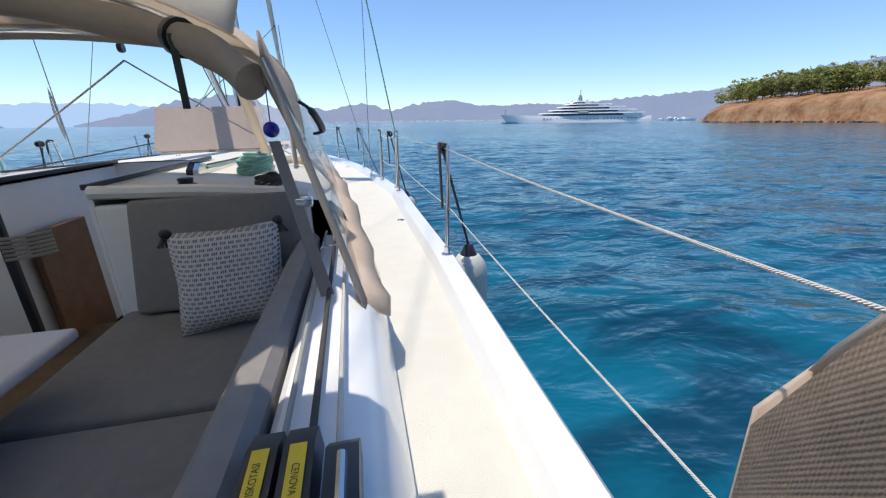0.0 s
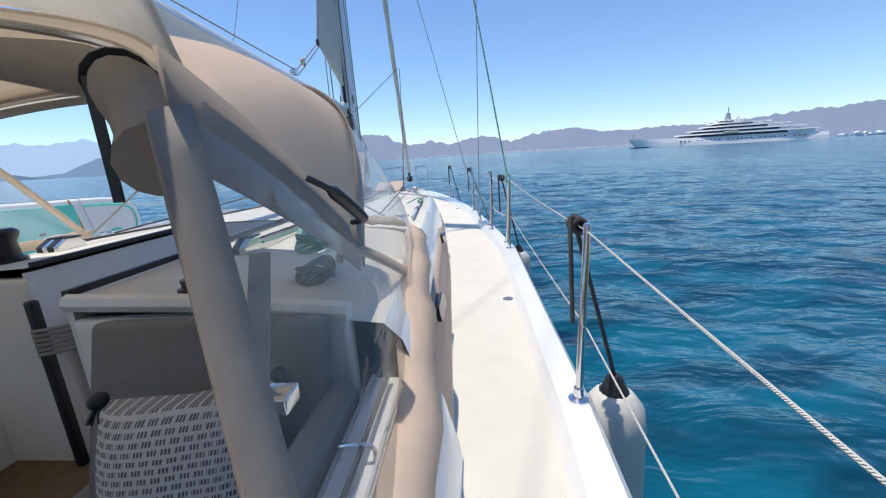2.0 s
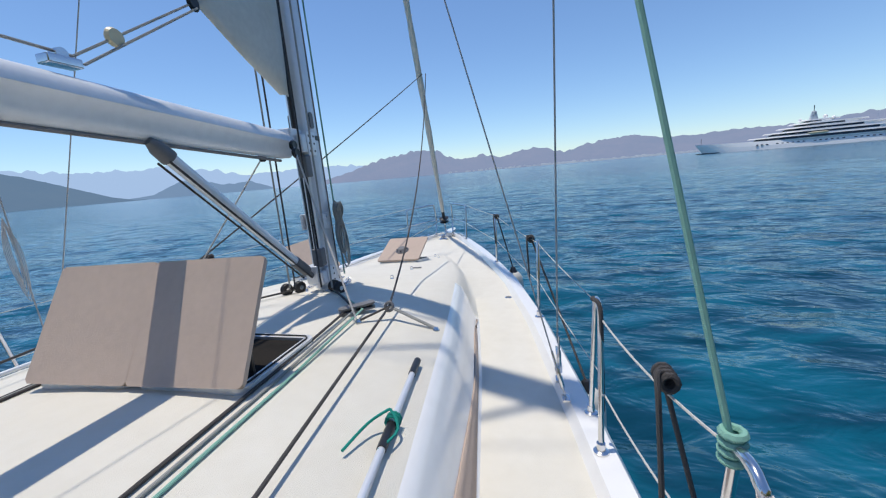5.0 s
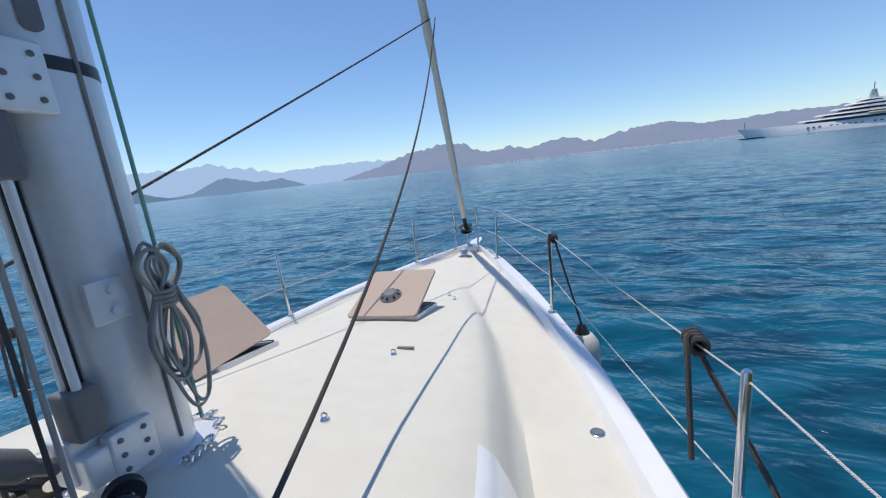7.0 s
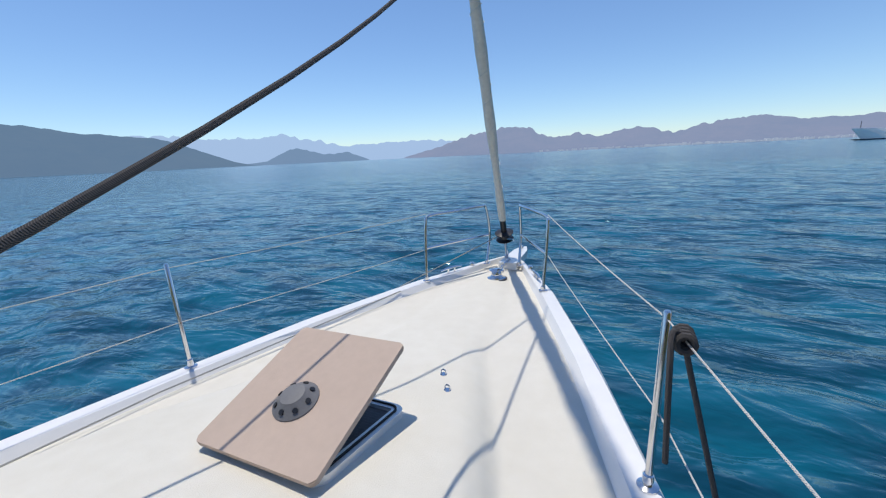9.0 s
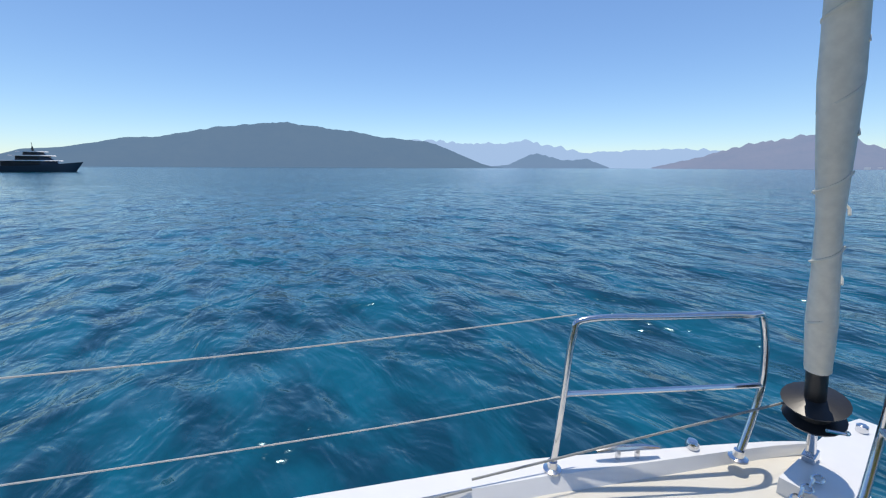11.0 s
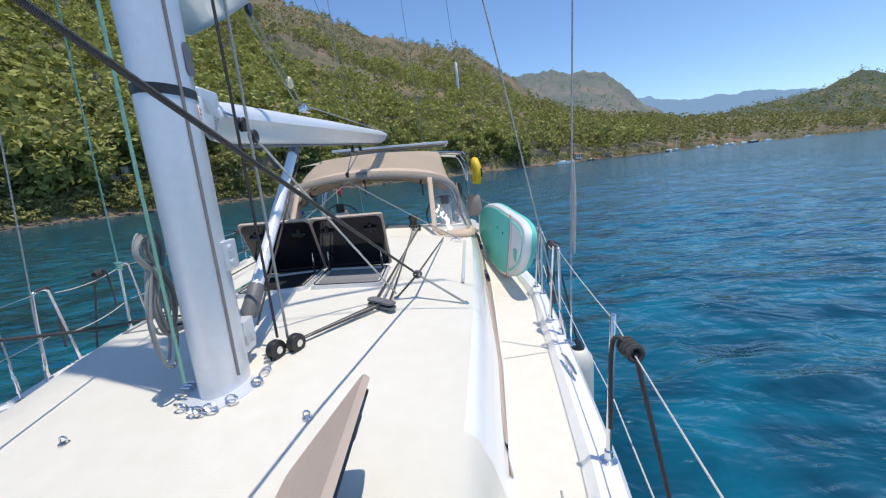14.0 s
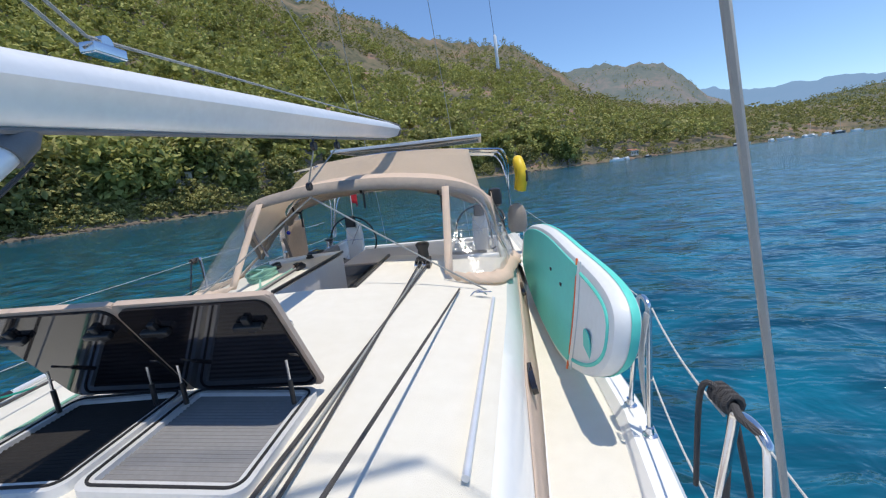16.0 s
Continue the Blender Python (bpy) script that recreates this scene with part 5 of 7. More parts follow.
# ---- sprayhood and bimini ----
FRONT = [(0.0, -3.95, 2.62), (0.45, -3.94, 2.60), (0.90, -3.97, 2.535), (1.16, -4.11, 2.44), (1.305, -4.27, 2.26), (1.365, -4.55, 1.92)]
AFT = [(0.0, -4.86, 2.67), (0.45, -4.82, 2.64), (0.85, -4.78, 2.56), (1.10, -4.90, 2.45), (1.25, -5.05, 2.36), (1.345, -5.22, 2.28)]
BOTTOM = [(0.916, -3.30, 1.815), (1.12, -3.26, 1.80), (1.33, -3.40, 1.77), (1.46, -4.18, 1.71), (1.545, -4.80, 1.57), (1.60, -5.50, 1.50)]


def mirrored(pts):
    return [(-x, y, z) for x, y, z in pts[:0:-1]] + list(pts)


def cloth(name, loops, mat, parent, label, thick=0.006):
    bm = B()
    rings(bm, loops, closed=False)
    ob = part(name, bm, mat, parent, label)
    if thick:
        ob.modifiers.new("thickness", "SOLIDIFY").thickness = thick
    return ob


def ribbon(name, pts, width, mat, parent, label="", thick=0.008):
    """A band of cloth along points; width is a vector, or one for each point."""
    pts = [Vector(p) for p in pts]
    loops = []
    for i, p in enumerate(pts):
        w = Vector(width[i] if isinstance(width, list) else width)
        loops.append([p - w / 2, p, p + w / 2])
    return cloth(name, loops, mat, parent, label, thick)


hood = thing("sprayhood", "tan canvas sprayhood with clear vinyl side windows", "sprayhood", (0, -4.2, 1.85))
fr, af = smoothed(mirrored(FRONT), 4), smoothed(mirrored(AFT), 4)
loops = []
for k in range(9):
    u = k / 8
    loops.append([a.lerp(b, u) + Vector((0, 0, 0.05 * math.sin(math.pi * u) + 0.008 * fbm(a.x * 3, u * 4, 2.0, 3))) for a, b in zip(fr, af)])
cloth("top", loops, CANVAS, hood, "faded tan canvas top", 0.008)
bm = B()
tube(bm, [Vector((p.x * 0.955, p.y - 0.03, p.z - 0.04)) for p in fr], 0.012, 8)
part("front_hoop", bm, STEEL, hood)
bm = B()
tube(bm, [Vector((p.x * 0.96, p.y + 0.03, p.z - 0.03)) for p in af], 0.012, 8)
part("aft_hoop", bm, STEEL, hood)
ribbon("front_band", [p + Vector((0, 0.015, -0.02)) for p in fr], (0, 0.05, -0.10), CANVAS_GREY, hood, "grey-brown binding along the front edge")
for sgn in (1, -1):
    M = lambda p: Vector((sgn * p[0], p[1], p[2]))
    # side face of cloth, then the windows
    top_f = [M(p) for p in FRONT[2:]]
    bot_f = [M(p) for p in BOTTOM[:4]]
    tf, bf = smoothed(top_f, 4), smoothed(bot_f, 4)
    loops = []
    for k in range(9):
        u = k / 8
        loops.append([a.lerp(b, u) + Vector((sgn * 0.05, 0.05, 0.0)) * math.sin(math.pi * u) * 0.8 for a, b in zip(tf, bf)])
    cloth("front_window", loops, VINYL, hood, "clear vinyl front window with creases", 0)
    lf = [M(FRONT[5]), M(BOTTOM[3])]
    la = [M(AFT[5]), M(BOTTOM[5])]
    loops = []
    for k in range(9):
        u = k / 8
        f0, a0 = lf[0].lerp(lf[1], u), la[0].lerp(la[1], u)
        row = [f0.lerp(a0, j / 10) for j in range(11)]
        row = [p + Vector((sgn * 0.03 * math.sin(math.pi * j / 10) * math.sin(math.pi * u), 0, 0.02 * math.sin(math.pi * j / 10) * (1 - u))) for j, p in enumerate(row)]
        loops.append(row)
    cloth("side_window", loops, VINYL, hood, "clear vinyl side window with creases", 0)
    # bindings
    ribbon("window_binding", sagging(M((0.905, -3.93, 2.50)), M((0.925, -3.33, 1.83)), -0.012), (0.065, 0.0, 0.0), CANVAS, hood, "tan canvas strip beside the open middle window")
    bot = smoothed([M(p) for p in BOTTOM], 5)
    ribbon("bottom_flap", [p + Vector((sgn * (0.02 + 0.012 * math.sin(i * 1.9)), 0.02, 0.012 + 0.008 * math.sin(i * 2.7))) for i, p in enumerate(bot)], (sgn * 0.10, 0.05, -0.075), CANVAS, hood, "tan canvas flap along the foot of the sprayhood")
    ribbon("aft_binding", sagging(M(AFT[5]), M(BOTTOM[5]), -0.02), (0.0, 0.085, 0.02), CANVAS_GREY, hood, "grey-brown zipped binding on the aft edge")
    ribbon("corner_binding", sagging(M(FRONT[5]), M(BOTTOM[3]), -0.01), (0.0, 0.09, 0.0), CANVAS, hood, "tan canvas seam between the windows")
    ribbon("side_binding", sagging(M(FRONT[5]), M(AFT[5]), -0.02), (0.0, 0.0, 0.15), CANVAS_GREY, hood, "grey-brown edge of the top above the side window")
    bm = B()
    p, q = M((1.40, -4.95, 2.165)), M((1.425, -4.77, 2.04))
    tube(bm, smoothed([p, p.lerp(q, 0.2) + Vector((sgn * 0.035, 0, -0.01)), p.lerp(q, 0.8) + Vector((sgn * 0.045, 0, -0.01)), q], 5), [0.007] * 5 + [0.015] * 6 + [0.007] * 5, 8)
    part("grab_handle", bm, BLACK, hood, "black webbing grab handle")
    bm = B()
    a, b = M((1.33, -4.98, 2.02)), M((1.505, -5.46, 1.575))
    box(bm, -0.02, 0.02, -0.003, 0.003, 0, (b - a).length, 0, Matrix.Translation(a + Vector((sgn * -0.03, -0.02, 0))) @ (b - a).to_track_quat("Z", "Y").to_matrix().to_4x4())
    part("tension_strap", bm, CUSHION_LIGHT, hood, "grey webbing tension strap")
    bm = B()
    c = a.lerp(b, 0.45)
    box(bm, c.x - 0.03, c.x + 0.025, c.y - 0.03, c.y + 0.02, c.z - 0.015, c.z + 0.015, 0.004)
    part("strap_buckle", bm, STEEL, hood)
# rolled-up canvas under the aft edge
roll_path = smoothed([(-1.15, -4.85, 2.30), (-0.85, -4.70, 2.43), (-0.4, -4.78, 2.53), (0, -4.82, 2.56), (0.4, -4.78, 2.53), (0.85, -4.82, 2.44), (1.12, -5.02, 2.34), (1.30, -5.20, 2.21)], 5)
bm = B()
tube(bm, roll_path, [0.055 + 0.006 * math.sin(i * 1.1) for i in range(len(roll_path))], 14)
part("rolled_panel", bm, CANVAS_GREY, hood, "rolled-up grey-brown canvas panel")
for i in (6, 17, 28):
    p, q = roll_path[i], roll_path[i + 1]
    bm = B()
    mm = Matrix.Translation(p) @ (q - p).to_track_quat("Z", "Y").to_matrix().to_4x4()
    lathe(bm, [(0.067, -0.014), (0.068, 0), (0.067, 0.014)], (0, 0, 0), 14, mm)
    box(bm, p.x - 0.012, p.x + 0.012, p.y - 0.075, p.y - 0.071, p.z - 0.24, p.z, 0)
    part("roll_strap", bm, BLACK, hood, "black strap tying the roll")
bm = B()
res = bmesh.ops.create_uvsphere(bm, u_segments=14, v_segments=10, radius=0.026)
bmesh.ops.transform(bm, matrix=Matrix.Translation((1.333, -5.2, 2.066)), verts=res["verts"])
tube(bm, [(1.333, -5.2, 2.085), (1.335, -5.2, 2.20)], 0.002, 5)
thing("glass_charm", "dark blue glass bead charm hanging from the sprayhood", "charm", bm=bm, mat=BLUE)

bim = thing("bimini", "tan canvas bimini over the helm on a stainless steel frame", "bimini", (0, -6.6, 2.9))
bf = [Vector((x, -5.75 - 0.06 * abs(x), 2.98 - 0.055 * x * x)) for x in np.linspace(-1.5, 1.45, 25)]
ba = [Vector((x, -7.9, 3.0 - 0.055 * x * x)) for x in np.linspace(-1.5, 1.45, 25)]
cloth("top", [[a.lerp(b, k / 6) + Vector((0, 0, 0.04 * math.sin(math.pi * k / 6))) for a, b in zip(bf, ba)] for k in range(7)], CANVAS_THIN, bim, "tan canvas top")
n_af = len(af)
link = [Vector((x * (1.12 if x < 0 else 1.08), -5.75 - 0.06 * abs(x), 2.98 - 0.055 * x * x)) for x in np.linspace(-1.3, 1.3, n_af)]
inner = [(a, b) for a, b in zip(af, link) if abs(a.x) < 1.23]
cloth("link_panel", [[a.lerp(b, k / 6) + Vector((0.10 * max(0, a.x) ** 3 * math.sin(math.pi * k / 6), 0, -0.04 * math.sin(math.pi * k / 6))) for a, b in inner] for k in range(7)], CANVAS_THIN, bim, "tan panel joining sprayhood and bimini")
for y, sy in ((-5.8, 0.12), (-6.7, 0.0), (-7.9, -0.1)):
    bm = B()
    tube(bm, smoothed([(-1.74, -7.7 + sy, 1.62), (-1.70, -7.45 + sy * 2, 2.35), (-1.58, y, 2.80), (-1.3, y, 2.90), (0, y, 2.985), (0.95, y, 2.91), (1.10, y, 2.82), (1.55, -7.55 + sy * 2, 2.35), (1.74, -7.7 + sy, 1.62)], 5), 0.0135, 8)
    part("frame_hoop", bm, STEEL, bim)
ob = thing("solar_panel", "flat dark solar panel on the bimini frame", "solar panel", (0, -6.6, 3.08))
bm = B()
box(bm, -1.25, 0.85, -7.0, -5.95, 3.085, 3.11, 0.004)
part("cell_sheet", bm, SOLAR, ob)
bm = B()
for x0, x1, y0, y1 in ((-1.28, 0.88, -5.97, -5.93), (-1.28, 0.88, -7.02, -6.98), (-1.28, -1.24, -7.0, -5.95), (0.84, 0.88, -7.0, -5.95)):
    box(bm, x0, x1, y0, y1, 3.075, 3.115, 0.003)
part("frame", bm, ALU, ob)
ob = thing("lifebuoy_sling", "yellow horseshoe lifebuoy in a case on the bimini frame", "lifebuoy", (-1.78, -6.5, 2.5))
bm = B()
for sg in (0,):
    tube(bm, smoothed([(-1.80, -6.2, 2.28), (-1.83, -6.16, 2.5), (-1.80, -6.25, 2.68), (-1.80, -6.45, 2.70), (-1.83, -6.55, 2.5), (-1.80, -6.5, 2.28)], 6), 0.075, 12)
part("case", bm, YELLOW, ob)
bm = B()
box(bm, -1.90, -1.87, -6.3, -6.1, 2.40, 2.56, 0.005)
part("strap", bm, BLACK, ob)
for sgn in (1, -1):
    ob = thing("steering_wheel", "black rimmed steering wheel on a white pedestal", "steering wheel", (sgn * 1.15, -7.1, 1.0), group="helms")
    c = Vector((sgn * 1.15, -7.15, 1.62))
    bm = B()
    tube(bm, [c + Vector((0.42 * math.cos(a), 0.04 * math.sin(a), 0.42 * math.sin(a))) for a in (2 * math.pi * k / 36 for k in range(36))], 0.015, 8, loop=True)
    part("rim", bm, BLACK, ob)
    for k in range(6):
        a = k * math.pi / 3
        bm = B()
        tube(bm, [c, c + Vector((0.42 * math.cos(a), 0.04 * math.sin(a), 0.42 * math.sin(a)))], 0.006, 6)
        part("spoke", bm, STEEL, ob)
    bm = B()
    rings(bm, [[(c.x + s * px, c.y - 0.10 + s * py * 0.8, z) for px, py in rounded(0.30, 0.26, 0.06)] for z, s in ((0.7, 1.1), (1.3, 0.9), (1.7, 0.95), (1.86, 0.8), (1.9, 0.6))])
    part("pedestal", bm, GELCOAT, ob)
    bm = B()
    box(bm, c.x - 0.09, c.x + 0.09, c.y + 0.02, c.y + 0.08, 1.86, 2.06, 0.02)
    part("instrument_pod", bm, BLACK, ob)
for sgn, x in ((1, 1.44), (-1, 1.44)):
    ob = thing("sheet_winch", "black and chrome sheet winch on the coaming", "winch", (sgn * x, -6.75, 1.56), group="winches")
    bm = B()
    lathe(bm, [(0.075, 0), (0.075, 0.02), (0.06, 0.03), (0.052, 0.09), (0.065, 0.125), (0.065, 0.14)], (sgn * x, -6.75, 1.56), 20)
    part("drum", bm, STEEL, ob)
    bm = B()
    lathe(bm, [(0.07, 0.14), (0.072, 0.155), (0.06, 0.17), (0.03, 0.175)], (sgn * x, -6.75, 1.56), 20)
    part("cap", bm, BLACK, ob)
ob = thing("roof_winch", "black self-tailing winch on the coachroof", "winch", (-0.62, -4.02, 1.83), group="winches")
bm = B()
lathe(bm, [(0.075, 0), (0.075, 0.02), (0.055, 0.03), (0.05, 0.10), (0.068, 0.14), (0.068, 0.155), (0.05, 0.17), (0.03, 0.17)], (-0.62, -4.02, 1.82), 20)
part("drum", bm, BLACK, ob)
ob = thing("outboard_bag", "brown canvas bag hanging on the stern rail", "bag", (-1.75, -6.6, 1.75))
bm = B()
rings(bm, [[(-1.75 + s * px, -6.55 + s * py, z) for px, py in rounded(0.30, 0.24, 0.08)] for z, s in ((1.62, 0.75), (1.70, 1.0), (1.9, 0.95), (2.02, 0.7), (2.06, 0.35))])
part("bag_body", bm, CANVAS_GREY, ob)
ob = thing("outboard_motor", "black outboard engine stowed on the stern rail", "outboard", (-1.45, -7.4, 1.9))
bm = B()
rings(bm, [[(-1.45 + s * px, -7.35 + s * py, z) for px, py in rounded(0.24, 0.30, 0.07)] for z, s in ((1.98, 0.6), (2.02, 0.95), (2.18, 1.0), (2.28, 0.8), (2.30, 0.5))])
part("cowl", bm, BLACK, ob)
bm = B()
tube(bm, [(-1.45, -7.35, 2.0), (-1.45, -7.40, 1.4)], [0.05, 0.04], 10)
part("leg", bm, GREY_PLASTIC, ob)
bm = B()
tube(bm, [(1.45, -8.1, 1.3), (1.45, -8.2, 2.6)], 0.008, 6)
flag = thing("flag", "small red flag at the stern", "flag", (1.45, -8.15, 1.3))
part("staff", bm, STEEL, flag)
cloth("flag_cloth", [[Vector((1.45 + 0.04 * math.sin(k * 0.9), -8.19 - 0.4 * k / 8, 2.55 - 0.26 * j / 4 - 0.02 * k)) for k in range(9)] for j in range(5)], RED, flag, "red flag cloth", 0.003)


# ---- cockpit ----
def cushion(name, x0, x1, y0, y1, z0, z1, label, m=None, mat=None, bevel=0.03):
    bm = B()
    box(bm, x0, x1, y0, y1, z0, z1, bevel, m)
    return thing(name, label, "cushion", bm=bm, mat=mat or CUSHION, group="cockpit cushions")


cushion("seat_cushion", 0.57, 1.30, -5.60, -4.86, 1.24, 1.335, "dark grey cockpit seat cushion")
cushion("seat_cushion", 0.57, 1.30, -6.85, -5.62, 1.24, 1.335, "long dark grey cockpit seat cushion")
cushion("seat_cushion", -1.24, -0.60, -6.75, -4.4, 1.24, 1.335, "dark grey cockpit seat cushion to port")
cushion("back_cushion", -0.335, 0.335, -0.05, 0.05, 0.0, 0.48, "dark grey upright back cushion on the bulkhead", Matrix.Translation((0.985, -4.91, 1.332)) @ Matrix.Rotation(radians(-17), 4, "X"))
bm = B()
loops = []
for i in range(12):
    y = -4.80 - 2.0 * i / 11
    loops.append([(x, y, z) for x, z in ((1.295, 1.25), (1.29, 1.5), (1.30, 1.575), (1.325, 1.60), (1.375, 1.60), (1.395, 1.575), (1.395, 1.25))])
rings(bm, loops)
thing("coaming_cushion", "long grey-brown back cushion along the coaming", "cushion", bm=bm, mat=CUSHION_LIGHT, group="cockpit cushions")

PILLOW = woven("patterned_pillow_cloth", (0.52, 0.50, 0.48))
_n, _l = PILLOW.node_tree.nodes, PILLOW.node_tree.links
_tc, _mp, _br = _n.new("ShaderNodeTexCoord"), _n.new("ShaderNodeMapping"), _n.new("ShaderNodeTexBrick")
_mp.inputs["Rotation"].default_value = (radians(90), 0, 0)
_br.inputs["Scale"].default_value = 34
_br.inputs["Color1"].default_value, _br.inputs["Color2"].default_value, _br.inputs["Mortar"].default_value = (0.13, 0.115, 0.11, 1), (0.20, 0.18, 0.17, 1), (0.62, 0.60, 0.58, 1)
_br.inputs["Mortar Size"].default_value, _br.inputs["Brick Width"].default_value, _br.inputs["Row Height"].default_value = 0.12, 0.9, 0.55
_w = _n.new("ShaderNodeTexWave")
_w.bands_direction = "X"
_w.inputs["Scale"].default_value, _w.inputs["Distortion"].default_value = 46, 1.5
_mx = _n.new("ShaderNodeMix")
_mx.data_type = "RGBA"
_mr = _n.new("ShaderNodeMapRange")
_mr.inputs[1].default_value, _mr.inputs[2].default_value = 0.62, 0.85
_mx.inputs[7].default_value = (0.60, 0.58, 0.56, 1)
_l.new(_tc.outputs["Object"], _mp.inputs["Vector"]), _l.new(_mp.outputs[0], _br.inputs["Vector"]), _l.new(_tc.outputs["Object"], _w.inputs["Vector"])
_l.new(_w.outputs[0], _mr.inputs[0]), _l.new(_mr.outputs[0], _mx.inputs[0]), _l.new(_br.outputs[0], _mx.inputs[6]), _l.new(_mx.outputs[2], _n["Principled BSDF"].inputs["Base Color"])
bm = B()
pm = Matrix.Translation((1.075, -5.05, 1.515)) @ Matrix.Rotation(radians(-6), 4, "Y") @ Matrix.Rotation(radians(-22), 4, "X") @ Matrix.Rotation(radians(14), 4, "Z")
n = 16
grid = {}
for side in (1, -1):
    for i in range(n + 1):
        for j in range(n + 1):
            u, v = 2 * i / n - 1, 2 * j / n - 1
            if side < 0 and (i in (0, n) or j in (0, n)):
                grid[side, i, j] = grid[1, i, j]
                continue
            t = 0.085 * ((1 - u ** 4) * (1 - v ** 4)) ** 0.6 + 0.004 * fbm(u * 2, v * 2, side, 3) * (1 - u * u) * (1 - v * v)
            pinch = 1 - 0.07 * (1 - abs(u * v)) * max(abs(u), abs(v)) ** 3
            grid[side, i, j] = bm.verts.new(pm @ Vector((0.20 * u * pinch, -side * t, 0.20 * v * pinch)))
for side in (1, -1):
    for i in range(n):
        for j in range(n):
            bm.faces.new([grid[side, a, b] for a, b in ((i, j), (i + 1, j), (i + 1, j + 1), (i, j + 1))])
pillow = thing("throw_pillow", "cream pillow with rows of small dark dashes and black tassels", "pillow", (1.075, -5.04, 1.34))
part("pillow_body", bm, PILLOW, pillow)
for u in (-1, 1):
    bm = B()
    p = pm @ Vector((0.20 * u, 0, 0.20))
    res = bmesh.ops.create_uvsphere(bm, u_segments=10, v_segments=8, radius=0.022)
    bmesh.ops.transform(bm, matrix=Matrix.Translation(p), verts=res["verts"])
    for k in range(9):
        a = k * 0.7
        tube(bm, [p, p + Vector((0.02 * math.cos(a) + 0.015 * u, 0.02 * math.sin(a), -0.05))], 0.004, 4)
    part("tassel", bm, BLACK, pillow, "black tassel at the pillow corner")

ob = thing("cockpit_table", "pale cockpit table with a white base", "table", (0.0, -5.4, 0.7))
bm = B()
box(bm, -0.30, 0.76, -6.55, -5.42, 1.50, 1.535, 0.014)
part("tabletop", bm, material("pale_table_laminate", (0.55, 0.49, 0.45), 0.4, vary=0.06), ob)
bm = B()
box(bm, -0.22, 0.22, -6.45, -5.5, 0.86, 1.50, 0.03)
part("base_box", bm, GELCOAT, ob)
grate = thing("teak_grating", "teak slatted floor grating in the cockpit", "grating", (0.4, -6.0, 0.7))
for k in range(12):
    bm = B()
    box(bm, 0.24 + 0.03 * k, 0.262 + 0.03 * k, -6.7, -5.3, 0.862, 0.88, 0.003)
    part("slat", bm, TEAK, grate)
ob = thing("rope_clutch_box", "pair of black rope clutches with yellow labels on the coaming", "rope clutch", (1.46, -6.2, 1.56))
for k, words in enumerate(("ANA YELKEN ISKOTASI", "CENOVA ISKOTASI")):
    x = 1.432 + 0.052 * k
    bm = B()
    rings(bm, [[(x + s, y, z) for y, z in ((-6.42, 1.56), (-6.42, 1.585), (-6.36, 1.62), (-6.15, 1.635), (-6.10, 1.62), (-6.08, 1.56))] for s in (-0.022, -0.018, 0.018, 0.022)])
    c = part("clutch", bm, BLACK, ob)
    bm = B()
    tm = Matrix.Translation((x, -6.235, 1.6305)) @ Matrix.Rotation(radians(4.0), 4, "X")
    box(bm, -0.012, 0.012, -0.085, 0.085, 0.0, 0.002, 0, tm)
    lab = part("label", bm, YELLOW, c, "yellow label with black capital letters")
    fc = bpy.data.curves.new("label_words", "FONT")
    fc.body, fc.size, fc.align_x, fc.align_y = words, 0.0165, "CENTER", "CENTER"
    fc.materials.append(BLACK)
    txt = new("lettering", fc)
    txt.parent = ob
    txt.matrix_parent_inverse = Matrix.Translation(-Vector(ob["base"]))
    txt.matrix_basis = tm @ Matrix.Translation((0, 0, 0.0027)) @ Matrix.Rotation(radians(-90 if k else 90), 4, "Z") @ Matrix.Diagonal((0.72, 0.9, 1, 1))
bm = B()
rings(bm, [[(1.545 + s, y, z) for y, z in ((-6.46, 1.56), (-6.46, 1.60), (-6.40, 1.63), (-6.16, 1.63), (-6.12, 1.60), (-6.12, 1.56))] for s in (-0.024, -0.018, 0.018, 0.024)])
part("clutch", bm, BLACK, ob, "larger black rope clutch")
bm = B()
tube(bm, [(1.545, -6.40, 1.634), (1.545, -6.18, 1.634)], 0.008, 8)
part("lever", bm, STEEL, ob)
for x, mat, nm, r in ((1.445, ROPE_GREY, "light grey sheet led along the coaming", 0.006), (1.49, ROPE_DARK, "dark grey sheet led along the coaming", 0.007), (1.535, ROPE_WHITE, "white flecked line led along the coaming", 0.006)):
    bm = B()
    tube(bm, sagging((x, -6.15, 1.585), (x - 0.02, -4.75, 1.588), -0.0), r, 6)
    thing("coaming_line", nm, "rope", bm=bm, mat=mat, group="coaming lines")
bm = B()
tube(bm, smoothed([(1.425, -5.05, 1.56), (1.43, -5.05, 1.60), (1.50, -5.05, 1.60), (1.505, -5.05, 1.56)], 4), 0.005, 6)
thing("fairlead", "small steel fairlead on the coaming", "fairlead", bm=bm, mat=STEEL)
